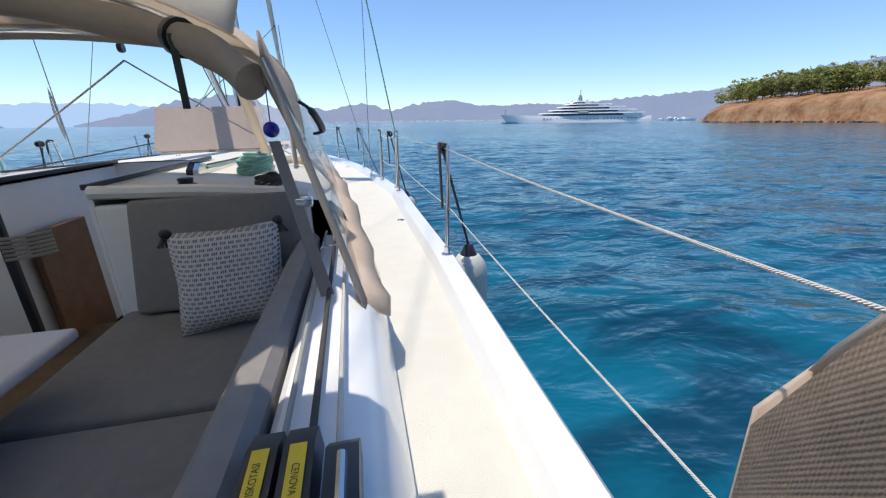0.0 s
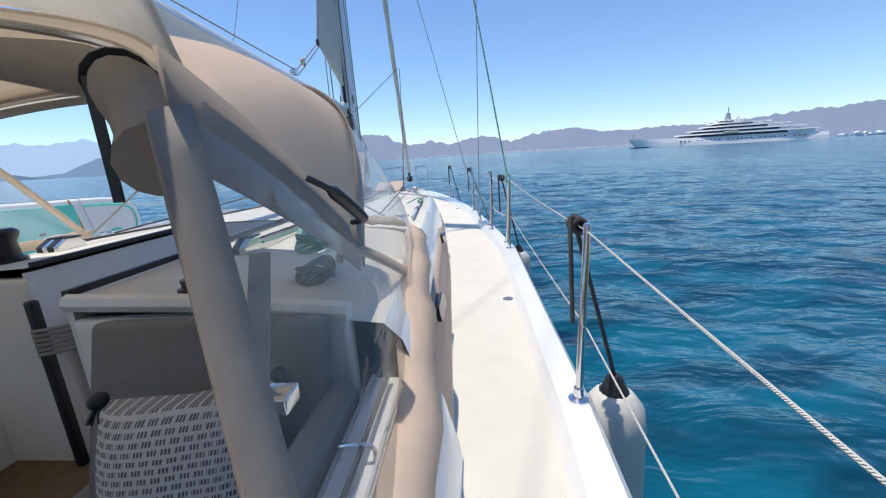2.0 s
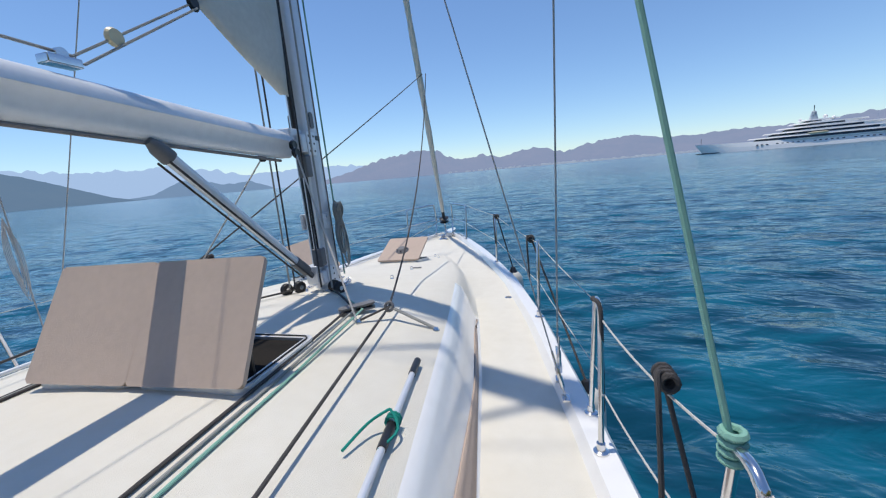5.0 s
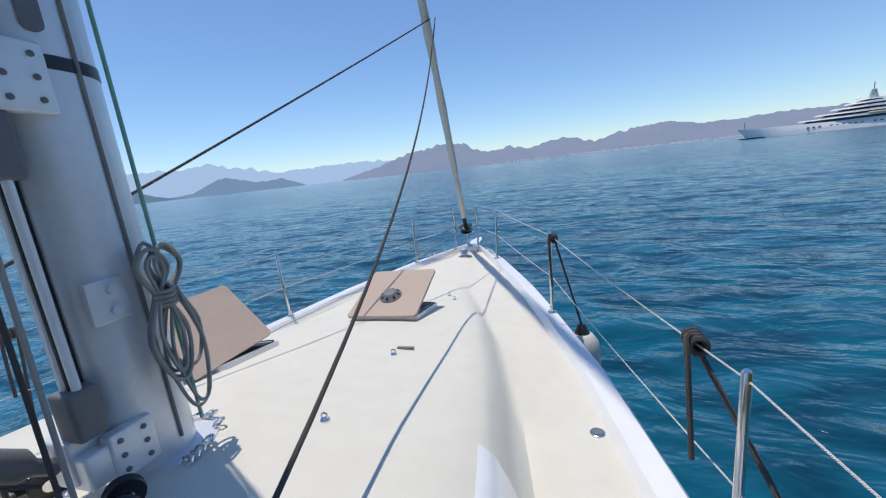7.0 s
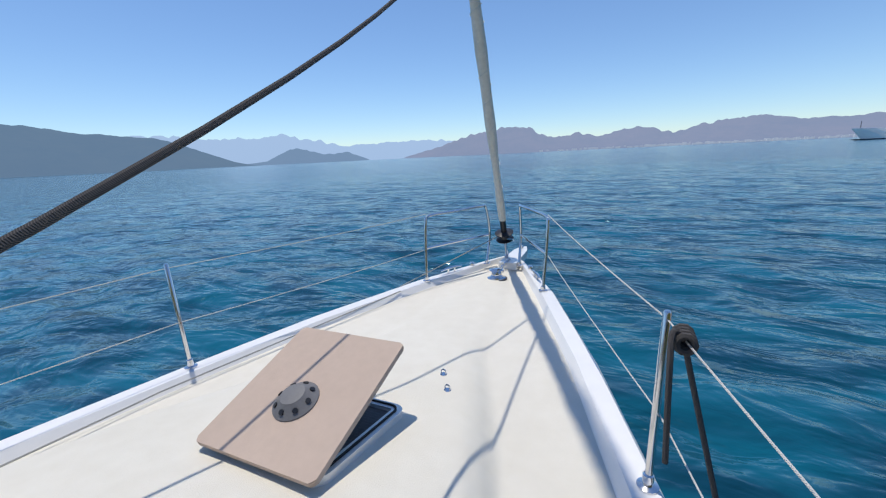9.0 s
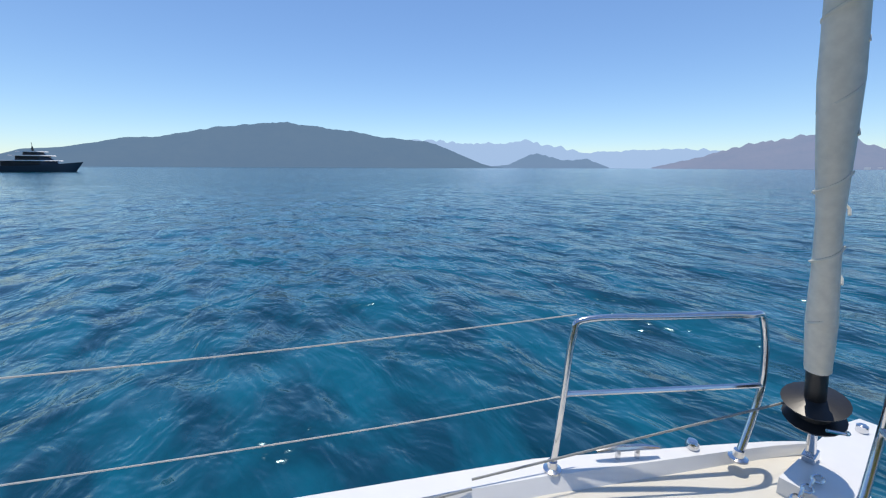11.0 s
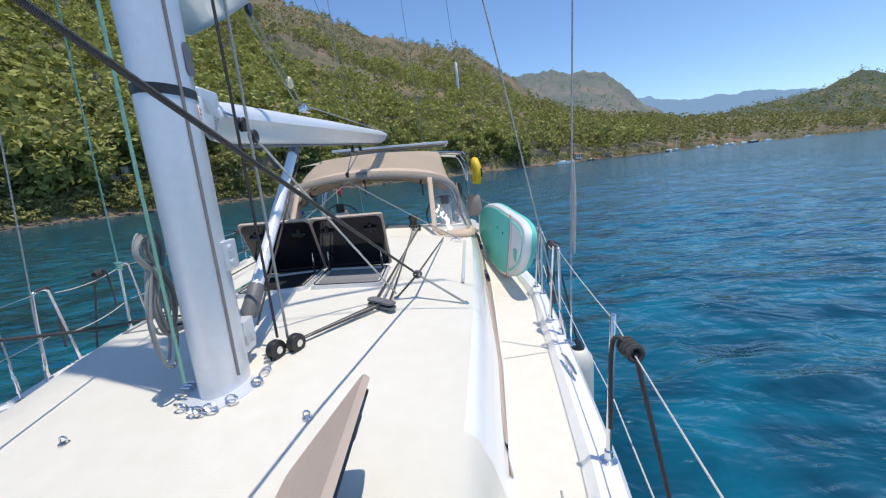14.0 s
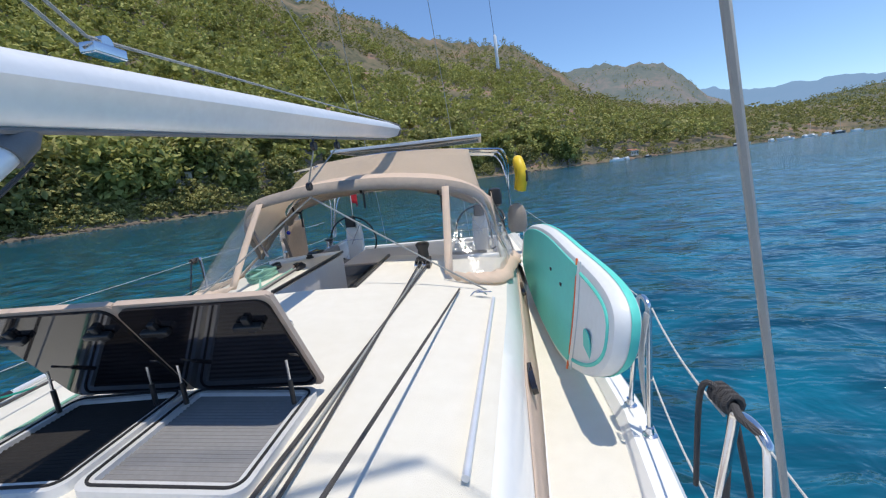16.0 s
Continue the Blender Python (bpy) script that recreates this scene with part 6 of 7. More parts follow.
# canvas bag on the lifelines beside the helm
bag = thing("lifeline_bag", "tan canvas bag with brown mesh hanging on the lifeline", "bag", (2.05, -6.5, 1.6))
MESH = woven("brown_mesh", (0.24, 0.19, 0.15), 160)
def bag_wall(x, zt, zb, bulge):
    return [[Vector((x + bulge * math.sin(math.pi * k / 10), -6.36 - 0.75 * k / 10, zb + (zt - zb) * j / 6 - 0.36 * (1 - min(1, k / 3)) ** 1.4 * (j / 6))) for k in range(11)] for j in range(7)]
cloth("outer_wall", bag_wall(2.10, 2.17, 1.30, 0.06), CANVAS, bag, "tan canvas outer wall", 0.006)
cloth("inner_wall", bag_wall(2.02, 2.10, 1.30, -0.06), MESH, bag, "brown mesh inner wall", 0.004)
cloth("end_wall", [[Vector((2.02 + 0.08 * j / 4, -6.36, 1.30 + (0.46 + 0.05 * j / 4) * k / 6)) for j in range(5)] for k in range(7)], CANVAS, bag, "tan canvas end", 0.006)
ribbon("top_hem", [Vector((2.10 + 0.06 * math.sin(math.pi * k / 10), -6.36 - 0.75 * k / 10, 2.165 - 0.36 * (1 - min(1, k / 3)) ** 1.4)) for k in range(11)], (0.03, 0, 0.03), CANVAS, bag, "folded tan hem")
# fittings on the bulkhead, rope organiser, coil on the roof
bm = B()
lathe(bm, [(0.045, 0), (0.045, 0.012), (0.03, 0.018), (0.034, 0.04), (0.02, 0.044)], (0.81, -4.60, 1.818), 18)
thing("deck_vent", "small black capped deck vent on the roof", "vent", bm=bm, mat=BLACK)
bm = B()
for i in range(6):
    tube(bm, sagging((-0.205 + 0.06 * (i % 2) * 0, -4.33, 1.46 + 0.022 * i), (-0.05, -4.20, 1.46 + 0.022 * i), 0.006), 0.009, 6)
thing("rope_hank", "pale rope bundle tied beside the companionway", "rope", bm=bm, mat=ROPE_GREY)


def coil(name, at, rx, ry, turns, r, mat, label, seed, lift=0.018, m=None):
    """A loose coil of rope lying on the deck."""
    rg = random.Random(seed)
    pts = []
    for k in range(turns * 10 + 1):
        a = 2 * math.pi * k / 10
        j = 1 + 0.16 * math.sin(k * 0.61 + seed) + rg.uniform(-0.05, 0.05)
        pts.append((m or Matrix()) @ Vector((rx * j * math.cos(a), ry * j * math.sin(a), r + lift * (k / 10) * 0.55 + 0.012 * math.sin(a * 1.7 + k * 0.3))))
    bm = B()
    tube(bm, [p + Vector(at) for p in smoothed(pts, 2)], r, 7)
    return thing(name, label, "rope", bm=bm, mat=mat, group="rope coils")


coil("green_rope_coil", (0.93, -3.80, 1.79), 0.09, 0.20, 8, 0.010, ROPE_GREEN, "coil of mint green rope on the coachroof", 3)
coil("black_rope_coil", (1.12, -4.32, 1.76), 0.06, 0.10, 5, 0.009, ROPE_DARK, "tangle of black rope on the coachroof", 4)
bm = B()
tube(bm, smoothed([(0.93, -3.62, 1.86), (0.85, -3.70, 1.90), (1.02, -3.78, 1.89), (0.94, -3.9, 1.87)], 5), 0.010, 7)
tube(bm, sagging((0.85, -3.62, 1.83), (0.72, -3.4, 1.815)), 0.010, 7)
thing("green_rope_tail", "loose end of the mint green rope", "rope", bm=bm, mat=ROPE_GREEN)


def clutch_bank(x, y, n, label):
    z = roof_height(x, y)
    ob = thing("clutch_bank", label, "rope clutch", (x, y, z), group="rope clutches")
    for k in range(n):
        xx = x + (k - (n - 1) / 2) * 0.036
        bm = B()
        rings(bm, [[(xx + s, yy, zz) for yy, zz in ((y - 0.08, z), (y - 0.08, z + 0.03), (y - 0.02, z + 0.065), (y + 0.05, z + 0.055), (y + 0.08, z + 0.03), (y + 0.08, z))] for s in (-0.015, 0.015)])
        c = part("clutch", bm, STEEL if k % 2 else BLACK, ob)
        bm = B()
        box(bm, xx - 0.010, xx + 0.010, y - 0.02, y + 0.07, z + 0.062, z + 0.072, 0.003)
        part("lever", bm, BLACK, c)


clutch_bank(-0.66, -3.72, 4, "bank of black and steel rope clutches on the roof")
clutch_bank(0.66, -4.02, 2, "black and steel rope clutches beside the green coil")
# running rigging on the roof: foot blocks, organisers, lines aft, furled sheets
for sgn in (1, -1):
    z = roof_height(0.585, -0.74)
    ob = thing("deck_organiser", "black deck organiser turning the control lines aft", "deck organiser", (sgn * 0.585, -0.74, z), group="deck organisers")
    bm = B()
    mm = Matrix.Translation((sgn * 0.585, -0.74, z + 0.018)) @ Matrix.Rotation(radians(sgn * 42), 4, "Z")
    plate(bm, rounded(0.23, 0.065, 0.03), mm, 0.012)
    plate(bm, rounded(0.23, 0.065, 0.03), mm @ Matrix.Translation((0, 0, 0.028)), 0.012)
    part("cheek", bm, GREY_PLASTIC, ob)
    for k in range(4):
        bm = B()
        lathe(bm, [(0.022, -0.008), (0.018, 0), (0.022, 0.008)], (0, 0, 0), 12, mm @ Matrix.Translation((-0.082 + 0.055 * k, 0, 0.014)))
        part("sheave", bm, BLACK, ob)
    for k, (mat, nm) in enumerate(((ROPE_DARK, "dark grey"), (ROPE_GREY, "light grey"), (ROPE_DARK, "black flecked") if sgn < 0 else (ROPE_GREEN, "mint green"))):
        bm = B()
        x_f = sgn * (0.13 + 0.03 * k)
        x_o = sgn * (0.53 + 0.05 * k)
        x_a = sgn * 0.66 + (k - 1) * 0.036
        y_a = -3.66 if sgn < 0 else -3.95
        pts = [Vector((x_f, -0.20 - 0.04 * k, 1.79)), Vector((x_o, -0.70 - 0.03 * k, z + 0.03))]
        for u in (0.25, 0.5, 0.75, 1.0):
            yy = -0.78 + (y_a + 0.78) * u
            xx = x_o + (x_a - x_o) * u
            pts.append(Vector((xx, yy, roof_height(xx, yy) + (0.008 if u < 1 else 0.03))))
        tube(bm, pts, 0.0065 if k else 0.0075, 7)
        thing("control_line", nm + " control line led aft over the coachroof", "rope", bm=bm, mat=mat, group="control lines")
    for k in range(2):
        p = Vector((sgn * (0.15 + 0.075 * k), -0.20 - 0.06 * k, 1.80))
        ob = thing("foot_block", "black turning block at the mast foot", "block", p, group="foot blocks")
        mm = Matrix.Rotation(radians(90), 4, "Y") @ Matrix.Rotation(radians(25), 4, "X")
        bm = B()
        lathe(bm, [(0.012, -0.02), (0.045, -0.02), (0.048, -0.012), (0.036, 0), (0.048, 0.012), (0.045, 0.02), (0.012, 0.02)], p, 18, mm)
        part("sheave", bm, BLACK, ob)
        bm = B()
        lathe(bm, [(0.006, -0.026), (0.018, -0.026), (0.018, 0.026), (0.006, 0.026)], p, 12, mm)
        part("hub", bm, STEEL, ob)
        bm = B()
        tube(bm, [p, p - Vector((0, 0, 0.07))], 0.009, 6)
        part("shackle", bm, STEEL, ob)
    # headsail sheet from the clew to the floating ring and aft
    ring_at = Vector((0.82, -0.80, 1.83)) if sgn > 0 else Vector((-0.81, -0.93, 1.92))
    clew = F0 + fd * 3.0 + Vector((0.08 + sgn * 0.03, 0.02, 0))
    bm = B()
    tube(bm, sagging(clew, ring_at, 0.36 if sgn > 0 else 0.02, 20), 0.0068, 8)
    tube(bm, sagging(ring_at, (sgn * 1.02, -3.02, roof_height(1.02, -3.02) + 0.02), 0.0, 6), 0.0068, 8)
    thing("jib_sheet", "dark grey headsail sheet running from the furled sail", "rope", bm=bm, mat=ROPE_DARK, group="jib sheets")
    bm = B()
    tube(bm, [ring_at + Vector((0.024 * math.cos(a), 0.01 * math.sin(a), 0.024 * math.sin(a))) for a in (2 * math.pi * j / 14 for j in range(14))], 0.009, 7, loop=True)
    thing("friction_ring", "dark low-friction ring guiding the headsail sheet", "ring", bm=bm, mat=GREY_PLASTIC, group="friction rings")
    pad = Vector((sgn * 1.11, -0.873, roof_height(1.09, -0.873)))
    for q, mat, nm in ((pad, ROPE_GREY, "pale grey strop from ring to deck eye"), (Vector((sgn * 0.66, -0.90, roof_height(0.66, -0.9) + 0.01)), ROPE_DARK, "dark strop from ring to deck block")):
        bm = B()
        tube(bm, sagging(ring_at, q, 0.0, 4), 0.006, 6)
        tube(bm, sagging(ring_at + Vector((0, 0.012, 0)), q + Vector((0, 0.014, 0)), 0.0, 4), 0.006, 6)
        thing("ring_strop", nm, "rope", bm=bm, mat=mat, group="ring strops")
        bm = B()
        lathe(bm, [(0.022, 0), (0.022, 0.006), (0.012, 0.02)], q - Vector((0, 0, 0.01)), 12)
        thing("deck_eye", "steel eye fitting for the ring strop", "pad eye", bm=bm, mat=STEEL, group="pad eyes")
    bm = B()
    ya, yb, xa, xb = -1.30, -2.85, 1.125, 1.255
    za, zb = roof_height(xa, ya), roof_height(xb, yb)
    tube(bm, [(sgn * xa, ya, za + 0.025), (sgn * xb, yb, zb + 0.025)], 0.013, 10)
    rail = thing("jib_track" if sgn < 0 else "boat_hook", "long silver track on the coachroof edge" if sgn < 0 else "silver boat hook with black grips along the roof edge", "track" if sgn < 0 else "boat hook", (sgn * xa, ya, za))
    part("bar", bm, ALU, rail)
    for u in (0.0, 0.30, 0.62) if sgn > 0 else ():
        bm = B()
        p, q = Vector((sgn * xa, ya, za + 0.025)), Vector((sgn * xb, yb, zb + 0.025))
        tube(bm, [p.lerp(q, u), p.lerp(q, u + 0.08)], 0.0165, 10)
        part("grip", bm, BLACK, rail)
bm = B()
for k in range(3):
    tube(bm, [Vector((1.165, -1.75, roof_height(1.165, -1.75) + 0.03)) + Vector((0.024 * math.cos(a), 0.012 * k - 0.01, 0.024 * math.sin(a))) for a in (2 * math.pi * j / 10 for j in range(10))], 0.005, 6, loop=True)
tube(bm, smoothed([(1.16, -1.75, 1.80), (1.10, -1.80, 1.78), (1.06, -1.92, 1.765)], 4), 0.005, 6)
tube(bm, smoothed([(1.16, -1.75, 1.80), (1.20, -1.80, 1.76), (1.17, -1.9, 1.76)], 4), 0.005, 6)
thing("teal_lashing", "teal cord knotted round the boat hook", "cord", bm=bm, mat=ROPE_TEAL)

# halyards and coils on the mast
for x, y, mat, nm in ((0.095, 0.10, ROPE_GREEN, "green flecked halyard down the mast"), (0.10, -0.30, ROPE_DARK, "dark halyard from mast to foot block"), (0.20, -0.32, ROPE_GREY, "pale halyard from mast to foot block"), (-0.12, -0.30, ROPE_DARK, "dark halyard behind the mast"), (-0.18, -0.28, ROPE_GREY, "pale halyard behind the mast")):
    bm = B()
    tube(bm, [(x, y, 1.82), on_mast(9.0, x * 0.8, 0.1 if y > 0 else -0.12)], 0.0065, 6)
    thing("halyard", nm, "rope", bm=bm, mat=mat, group="halyards")


def hank(at, n, width, drop, mat, label, seed):
    """A rope coil hung up on the mast: long loops gathered by turns at the top."""
    rg = random.Random(seed)
    bm = B()
    at = Vector(at)
    for k in range(n):
        w, d = width * rg.uniform(0.5, 1.2), drop * rg.uniform(0.65, 1.1)
        o = Vector((rg.uniform(-0.012, 0.03), rg.uniform(-0.03, 0.03), 0))
        tube(bm, smoothed([at + o, at + o + Vector((0.01, -w, -d * 0.5)), at + o + Vector((0.015, -w * 0.4, -d)), at + o + Vector((0.015, w * 0.5, -d * 0.98)), at + o + Vector((0.01, w, -d * 0.5)), at + o + Vector((0.005, 0.01, 0.01))], 5), 0.006, 6)
        if k < 4:
            tube(bm, smoothed([at + Vector((0.02, -0.035, 0.01 - 0.014 * k)), at + Vector((0.045, 0, 0.008 - 0.014 * k)), at + Vector((0.02, 0.035, 0.012 - 0.014 * k))], 4), 0.006, 6)
        tube(bm, smoothed([at + o, at + o + Vector((0.01, -w * 0.8, 0.09)), at + o + Vector((0.012, 0, 0.15 * rg.uniform(0.7, 1.1))), at + o + Vector((0.01, w * 0.8, 0.08)), at + o], 4), 0.006, 6)
    return thing("hanging_rope_coil", label, "rope", bm=bm, mat=mat, group="hanging coils")


hank((0.125, 0.05, 2.28), 7, 0.055, 0.36, ROPE_GREY, "light grey rope coil hung on the mast", 5)
bm = B()
rgm = random.Random(3)
for k in range(26):
    a = rgm.uniform(0, 6.28)
    p = Vector((0.15 * math.cos(a), -0.02 + 0.22 * math.sin(a), 1.755))
    tube(bm, [p + Vector((0.022 * math.cos(t), 0.016 * math.sin(t), 0.012 * math.sin(t + a))) for t in (2 * math.pi * j / 8 for j in range(8))], 0.005, 5, loop=True)
thing("mast_foot_shackles", "steel shackles and rope ends round the mast foot", "shackles", bm=bm, mat=STEEL, kind="stuff")


# ---- fenders, knots, gate ropes ----
def fender(x, y, ztop, label, tie=None):
    sg = math.copysign(1, x)
    xo = sg * (half_beam(y, sg) + 0.125)
    ob = thing("fender", label, "fender", (xo, y, ztop - 0.72), group="fenders")
    bm = B()
    lathe(bm, [(0.02, -0.70), (0.07, -0.69), (0.115, -0.62), (0.12, -0.5), (0.12, -0.18), (0.11, -0.10), (0.075, -0.05), (0.05, -0.035)], (xo, y, ztop), 20)
    part("body", bm, FENDER, ob)
    bm = B()
    lathe(bm, [(0.06, -0.045), (0.045, -0.02), (0.03, 0.02), (0.02, 0.03)], (xo, y, ztop), 14)
    part("end_cap", bm, BLACK, ob)
    bm = B()
    ty = y if tie is None else tie
    top = Vector((sg * (edge(ty, 0.05, sg) + 0.02), ty - 0.03, foot(ty) + 0.60))
    tube(bm, [Vector((xo, y, ztop + 0.02)), top + Vector((0, 0.03, 0))], 0.008, 7)
    tube(bm, smoothed([top, top + Vector((sg * -0.03, -0.03, 0.03)), top + Vector((sg * -0.035, -0.06, -0.05)), top + Vector((sg * -0.03, -0.075, -0.33))], 5), 0.008, 7)
    part("lanyard", bm, ROPE_DARK, ob, "black fender rope")
    bm = B()
    for k in range(4):
        tube(bm, [top + Vector((0.022 * math.cos(a), -0.03 + 0.02 * k, 0.024 * math.sin(a))) for a in (2 * math.pi * j / 10 for j in range(10))], 0.009, 6, loop=True)
    part("knot", bm, ROPE_DARK, ob, "black rope knot on the lifeline")


for x, y, zt in ((1, -4.35, 1.30), (1, -1.75, 1.22), (1, 2.02, 1.30), (-1, 0.46, 1.27), (-1, -1.3, 1.15), (-1, -4.4, 1.2)):
    fender(x, y, zt, "white cylindrical fender hanging from the lifeline")
fender(1, -0.40, 1.12, "white cylindrical fender on a slanting black rope", 0.42)
for sgn in (1, -1):
    for y in (-1.2,):
        bm = B()
        c = Vector((sgn * (edge(-1.2, 0.06, sgn) + 0.02), y, foot(y) + 0.60))
        tube(bm, smoothed([c + Vector((0, 0.05, 0.015)), c + Vector((-sgn * 0.02, 0.0, 0.03)), c + Vector((0, -0.06, 0.01)), c + Vector((0.0, -0.075, -0.2)), c + Vector((0, -0.07, -0.45))], 5), 0.009, 8)
        thing("gate_lashing", "thick black rope end tied on the gate stanchion", "rope", bm=bm, mat=ROPE_DARK, group="gate lashings")
bm = B()
c = Vector((edge(-2.12, 0.06) + 0.02, -2.06, foot(-2.1) + 0.60))
tube(bm, [c, on_mast(15.0, 0.1)], 0.0075, 7)
for k in range(4):
    tube(bm, [c + Vector((0.02 * math.cos(a), 0.02 * math.sin(a), 0.02 * k - 0.02)) for a in (2 * math.pi * j / 10 for j in range(10))], 0.009, 6, loop=True)
thing("spare_halyard", "mint green halyard tied off on the gate stanchion", "rope", bm=bm, mat=ROPE_GREEN)
bm = B()
for k in range(4):
    y0, w = -2.0 - 0.012 * k, 0.018 + 0.006 * (k % 3)
    x0 = -edge(-2.1, 0.06, -1)
    tube(bm, smoothed([(x0, y0, foot(-2.1) + 0.58), (x0 + 0.03, y0 + w, foot(-2.1) + 0.40), (x0 + 0.02, y0 + 0.01, foot(-2.1) + 0.12 + 0.03 * (k % 4)), (x0 + 0.025, y0 - w, foot(-2.1) + 0.40), (x0, y0 - 0.01, foot(-2.1) + 0.58)], 4), 0.0032, 6)
thing("white_rope_hank", "hank of thin white rope hanging on the gate stanchion", "rope", bm=bm, mat=ROPE_WHITE)
bm = B()
tube(bm, sagging((-0.06, 4.70, 1.68), (-0.62, 3.6, 1.44), 0.0, 4), 0.0045, 6)
tube(bm, sagging((-0.62, 3.6, 1.40), (-1.1, 1.9, 1.37), 0.0, 5) + sagging((-1.12, 1.8, 1.365), (-1.35, 0.3, 1.35), 0.0, 5), 0.0045, 6)
thing("furling_line", "thin white furling line led aft along the deck", "rope", bm=bm, mat=ROPE_GREY)
bm = B()
tube(bm, sagging(on_mast(5.2, 0.0, -0.2), (-0.10, -4.0, 3.25), 0.0, 4), 0.003, 5)
thing("lazy_line", "thin line from mast to boom", "rope", bm=bm, mat=ROPE_GREY)

# ---- paddle board stowed on its edge ----
board = thing("paddle_board", "turquoise and white paddle board on edge along the side deck", "paddle board", (-1.78, -3.4, 1.285))


def board_outline(inset):
    """The board's side view: a long rounded shape, its nose curving upwards."""
    pts = []
    for k in range(64):
        a = 2 * math.pi * k / 64
        c, s_ = math.cos(a), math.sin(a)
        y = -3.52 + (1.56 - inset) * math.copysign(abs(c) ** 0.7, c)
        half = (0.40 - inset) * (1 - 0.14 * max(0, c) - 0.22 * max(0, -c))
        u = max(0.0, (y + 3.1) / 1.15)
        pts.append((y, 1.68 + half * math.copysign(abs(s_) ** 0.75, s_) + 0.16 * u * u))
    return pts


def on_board(outline, dx):
    return [(-1.715 + dx - 0.12 * (z - 1.30) - 0.02 * (y + 3.4), y, z) for y, z in outline]


def board_patch(y0, y1, inset):
    """The stretch of the outline between two places along the board."""
    return [(min(max(y, y0), y1), z) for y, z in board_outline(inset) if y0 - 0.12 < y < y1 + 0.12]


bm = B()
rings(bm, [on_board(board_outline(ins), dx) for ins, dx in ((0.05, -0.062), (0.018, -0.056), (0.0, -0.03), (0.0, 0.03), (0.018, 0.056), (0.05, 0.062))])
part("body", bm, BOARD_WHITE, board, "white board sides and nose")
bm = B()
rings(bm, [on_board(board_patch(-4.9, -2.62, 0.045), 0.060), on_board(board_patch(-4.9, -2.62, 0.049), 0.068)])
part("deck_pad", bm, MINT, board, "turquoise deck pad")
z_lo, z_hi = 1.345, 2.045
bm = B()
tube(bm, on_board([(-2.605 - 0.05 * ((z - 1.7) / 0.4) ** 2, z) for z in np.linspace(z_lo, z_hi, 12)], 0.061), 0.007, 6)
part("pinstripe", bm, ORANGE, board, "thin orange stripe across the board")
bm = B()
tube(bm, on_board([(-2.52 - 0.05 * ((z - 1.72) / 0.4) ** 2, z) for z in np.linspace(z_lo + 0.04, z_hi, 12)], 0.063), 0.004, 6)
part("seam_line", bm, BOARD_GREY, board, "pale grey seam on the white nose")
bm = B()
rings(bm, [on_board(board_outline(ins), dx) for ins, dx in ((0.010, -0.050), (-0.004, -0.028), (-0.004, -0.006))], caps=False)
part("edge_stripe", bm, MINT, board, "turquoise band round the edge")
bm = B()
tube(bm, on_board([p for p in board_outline(0.075)[32:] + board_outline(0.075)[:32] if p[0] > -2.56], 0.062), 0.011, 6)
part("nose_stripe", bm, MINT, board, "turquoise stripe round the nose")
bm = B()
plate(bm, rounded(0.16, 0.13, 0.05), Matrix.Translation((-1.715 + 0.062 - 0.12 * 0.34 - 0.022, -2.30, 1.66)) @ Matrix.Rotation(radians(90), 4, "Y"), 0.006)
part("nose_patch", bm, MINT, board, "turquoise patch near the nose")
for y, z in ((-2.95, 1.80), (-3.3, 1.82)):
    bm = B()
    x = on_board([(y, z)], 0.070)[0][0]
    box(bm, x - 0.005, x + 0.006, y - 0.02, y + 0.02, z - 0.01, z + 0.01, 0.003)
    part("deck_ring", bm, BLACK, board)


# ---- small gear by the gooseneck ----
for sgn in (1, -1):
    a, b = on_boom(0.014, 0.0, sgn * 0.085), Vector((sgn * 0.66, -0.92, roof_height(0.66, -0.92) + 0.03))
    bm = B()
    tube(bm, sagging(a, b, 0.0, 4), 0.0058, 6)
    thing("preventer_line", "white line from a boom block to the deck", "rope", bm=bm, mat=ROPE_WHITE, group="preventer lines")
    ob = thing("boom_block", "black block shackled to the boom's side", "block", a, group="boom blocks")
    for k in range(2):
        bm = B()
        lathe(bm, [(0.010, -0.012), (0.030, -0.014), (0.034, -0.008), (0.026, 0), (0.034, 0.008), (0.030, 0.014), (0.010, 0.012)], a.lerp(b, 0.03 + 0.05 * k), 16, Matrix.Rotation(radians(90), 4, "Y"))
        part("sheave", bm, BLACK, ob)
    bm = B()
    tube(bm, [on_boom(0.004, 0.02, sgn * 0.06), a, a.lerp(b, 0.10)], 0.006, 6)
    part("shackle", bm, STEEL, ob)
LABEL = material("pale_pink_label", (0.80, 0.62, 0.62), 0.5, vary=0.08, scale=40)
ob = thing("mast_label", "pale label with red print on the mast", "label", on_mast(2.86, -0.09, -0.05))
bm = B()
rings(bm, [[on_mast(z) + Vector((-0.0888 * math.cos(a), 0.1478 * math.sin(a) * 0.85, 0)) for a in (radians(-18 - 8 * k) for k in range(5))] for z in (2.79, 2.90)], closed=False)
o = part("paper", bm, LABEL, ob)
o.modifiers.new("thickness", "SOLIDIFY").thickness = 0.001
bm = B()
for z, e in ((2.885, 50), (2.865, 44), (2.82, 48), (2.80, 40)):
    rings(bm, [[on_mast(zz) + Vector((-0.0908 * math.cos(a), 0.1498 * math.sin(a) * 0.85, 0)) for a in (radians(-20 - (e - 20) * k / 4) for k in range(5))] for zz in (z - 0.004, z + 0.004)], closed=False)
part("print_bars", bm, RED, ob, "red print bars")
bm = B()
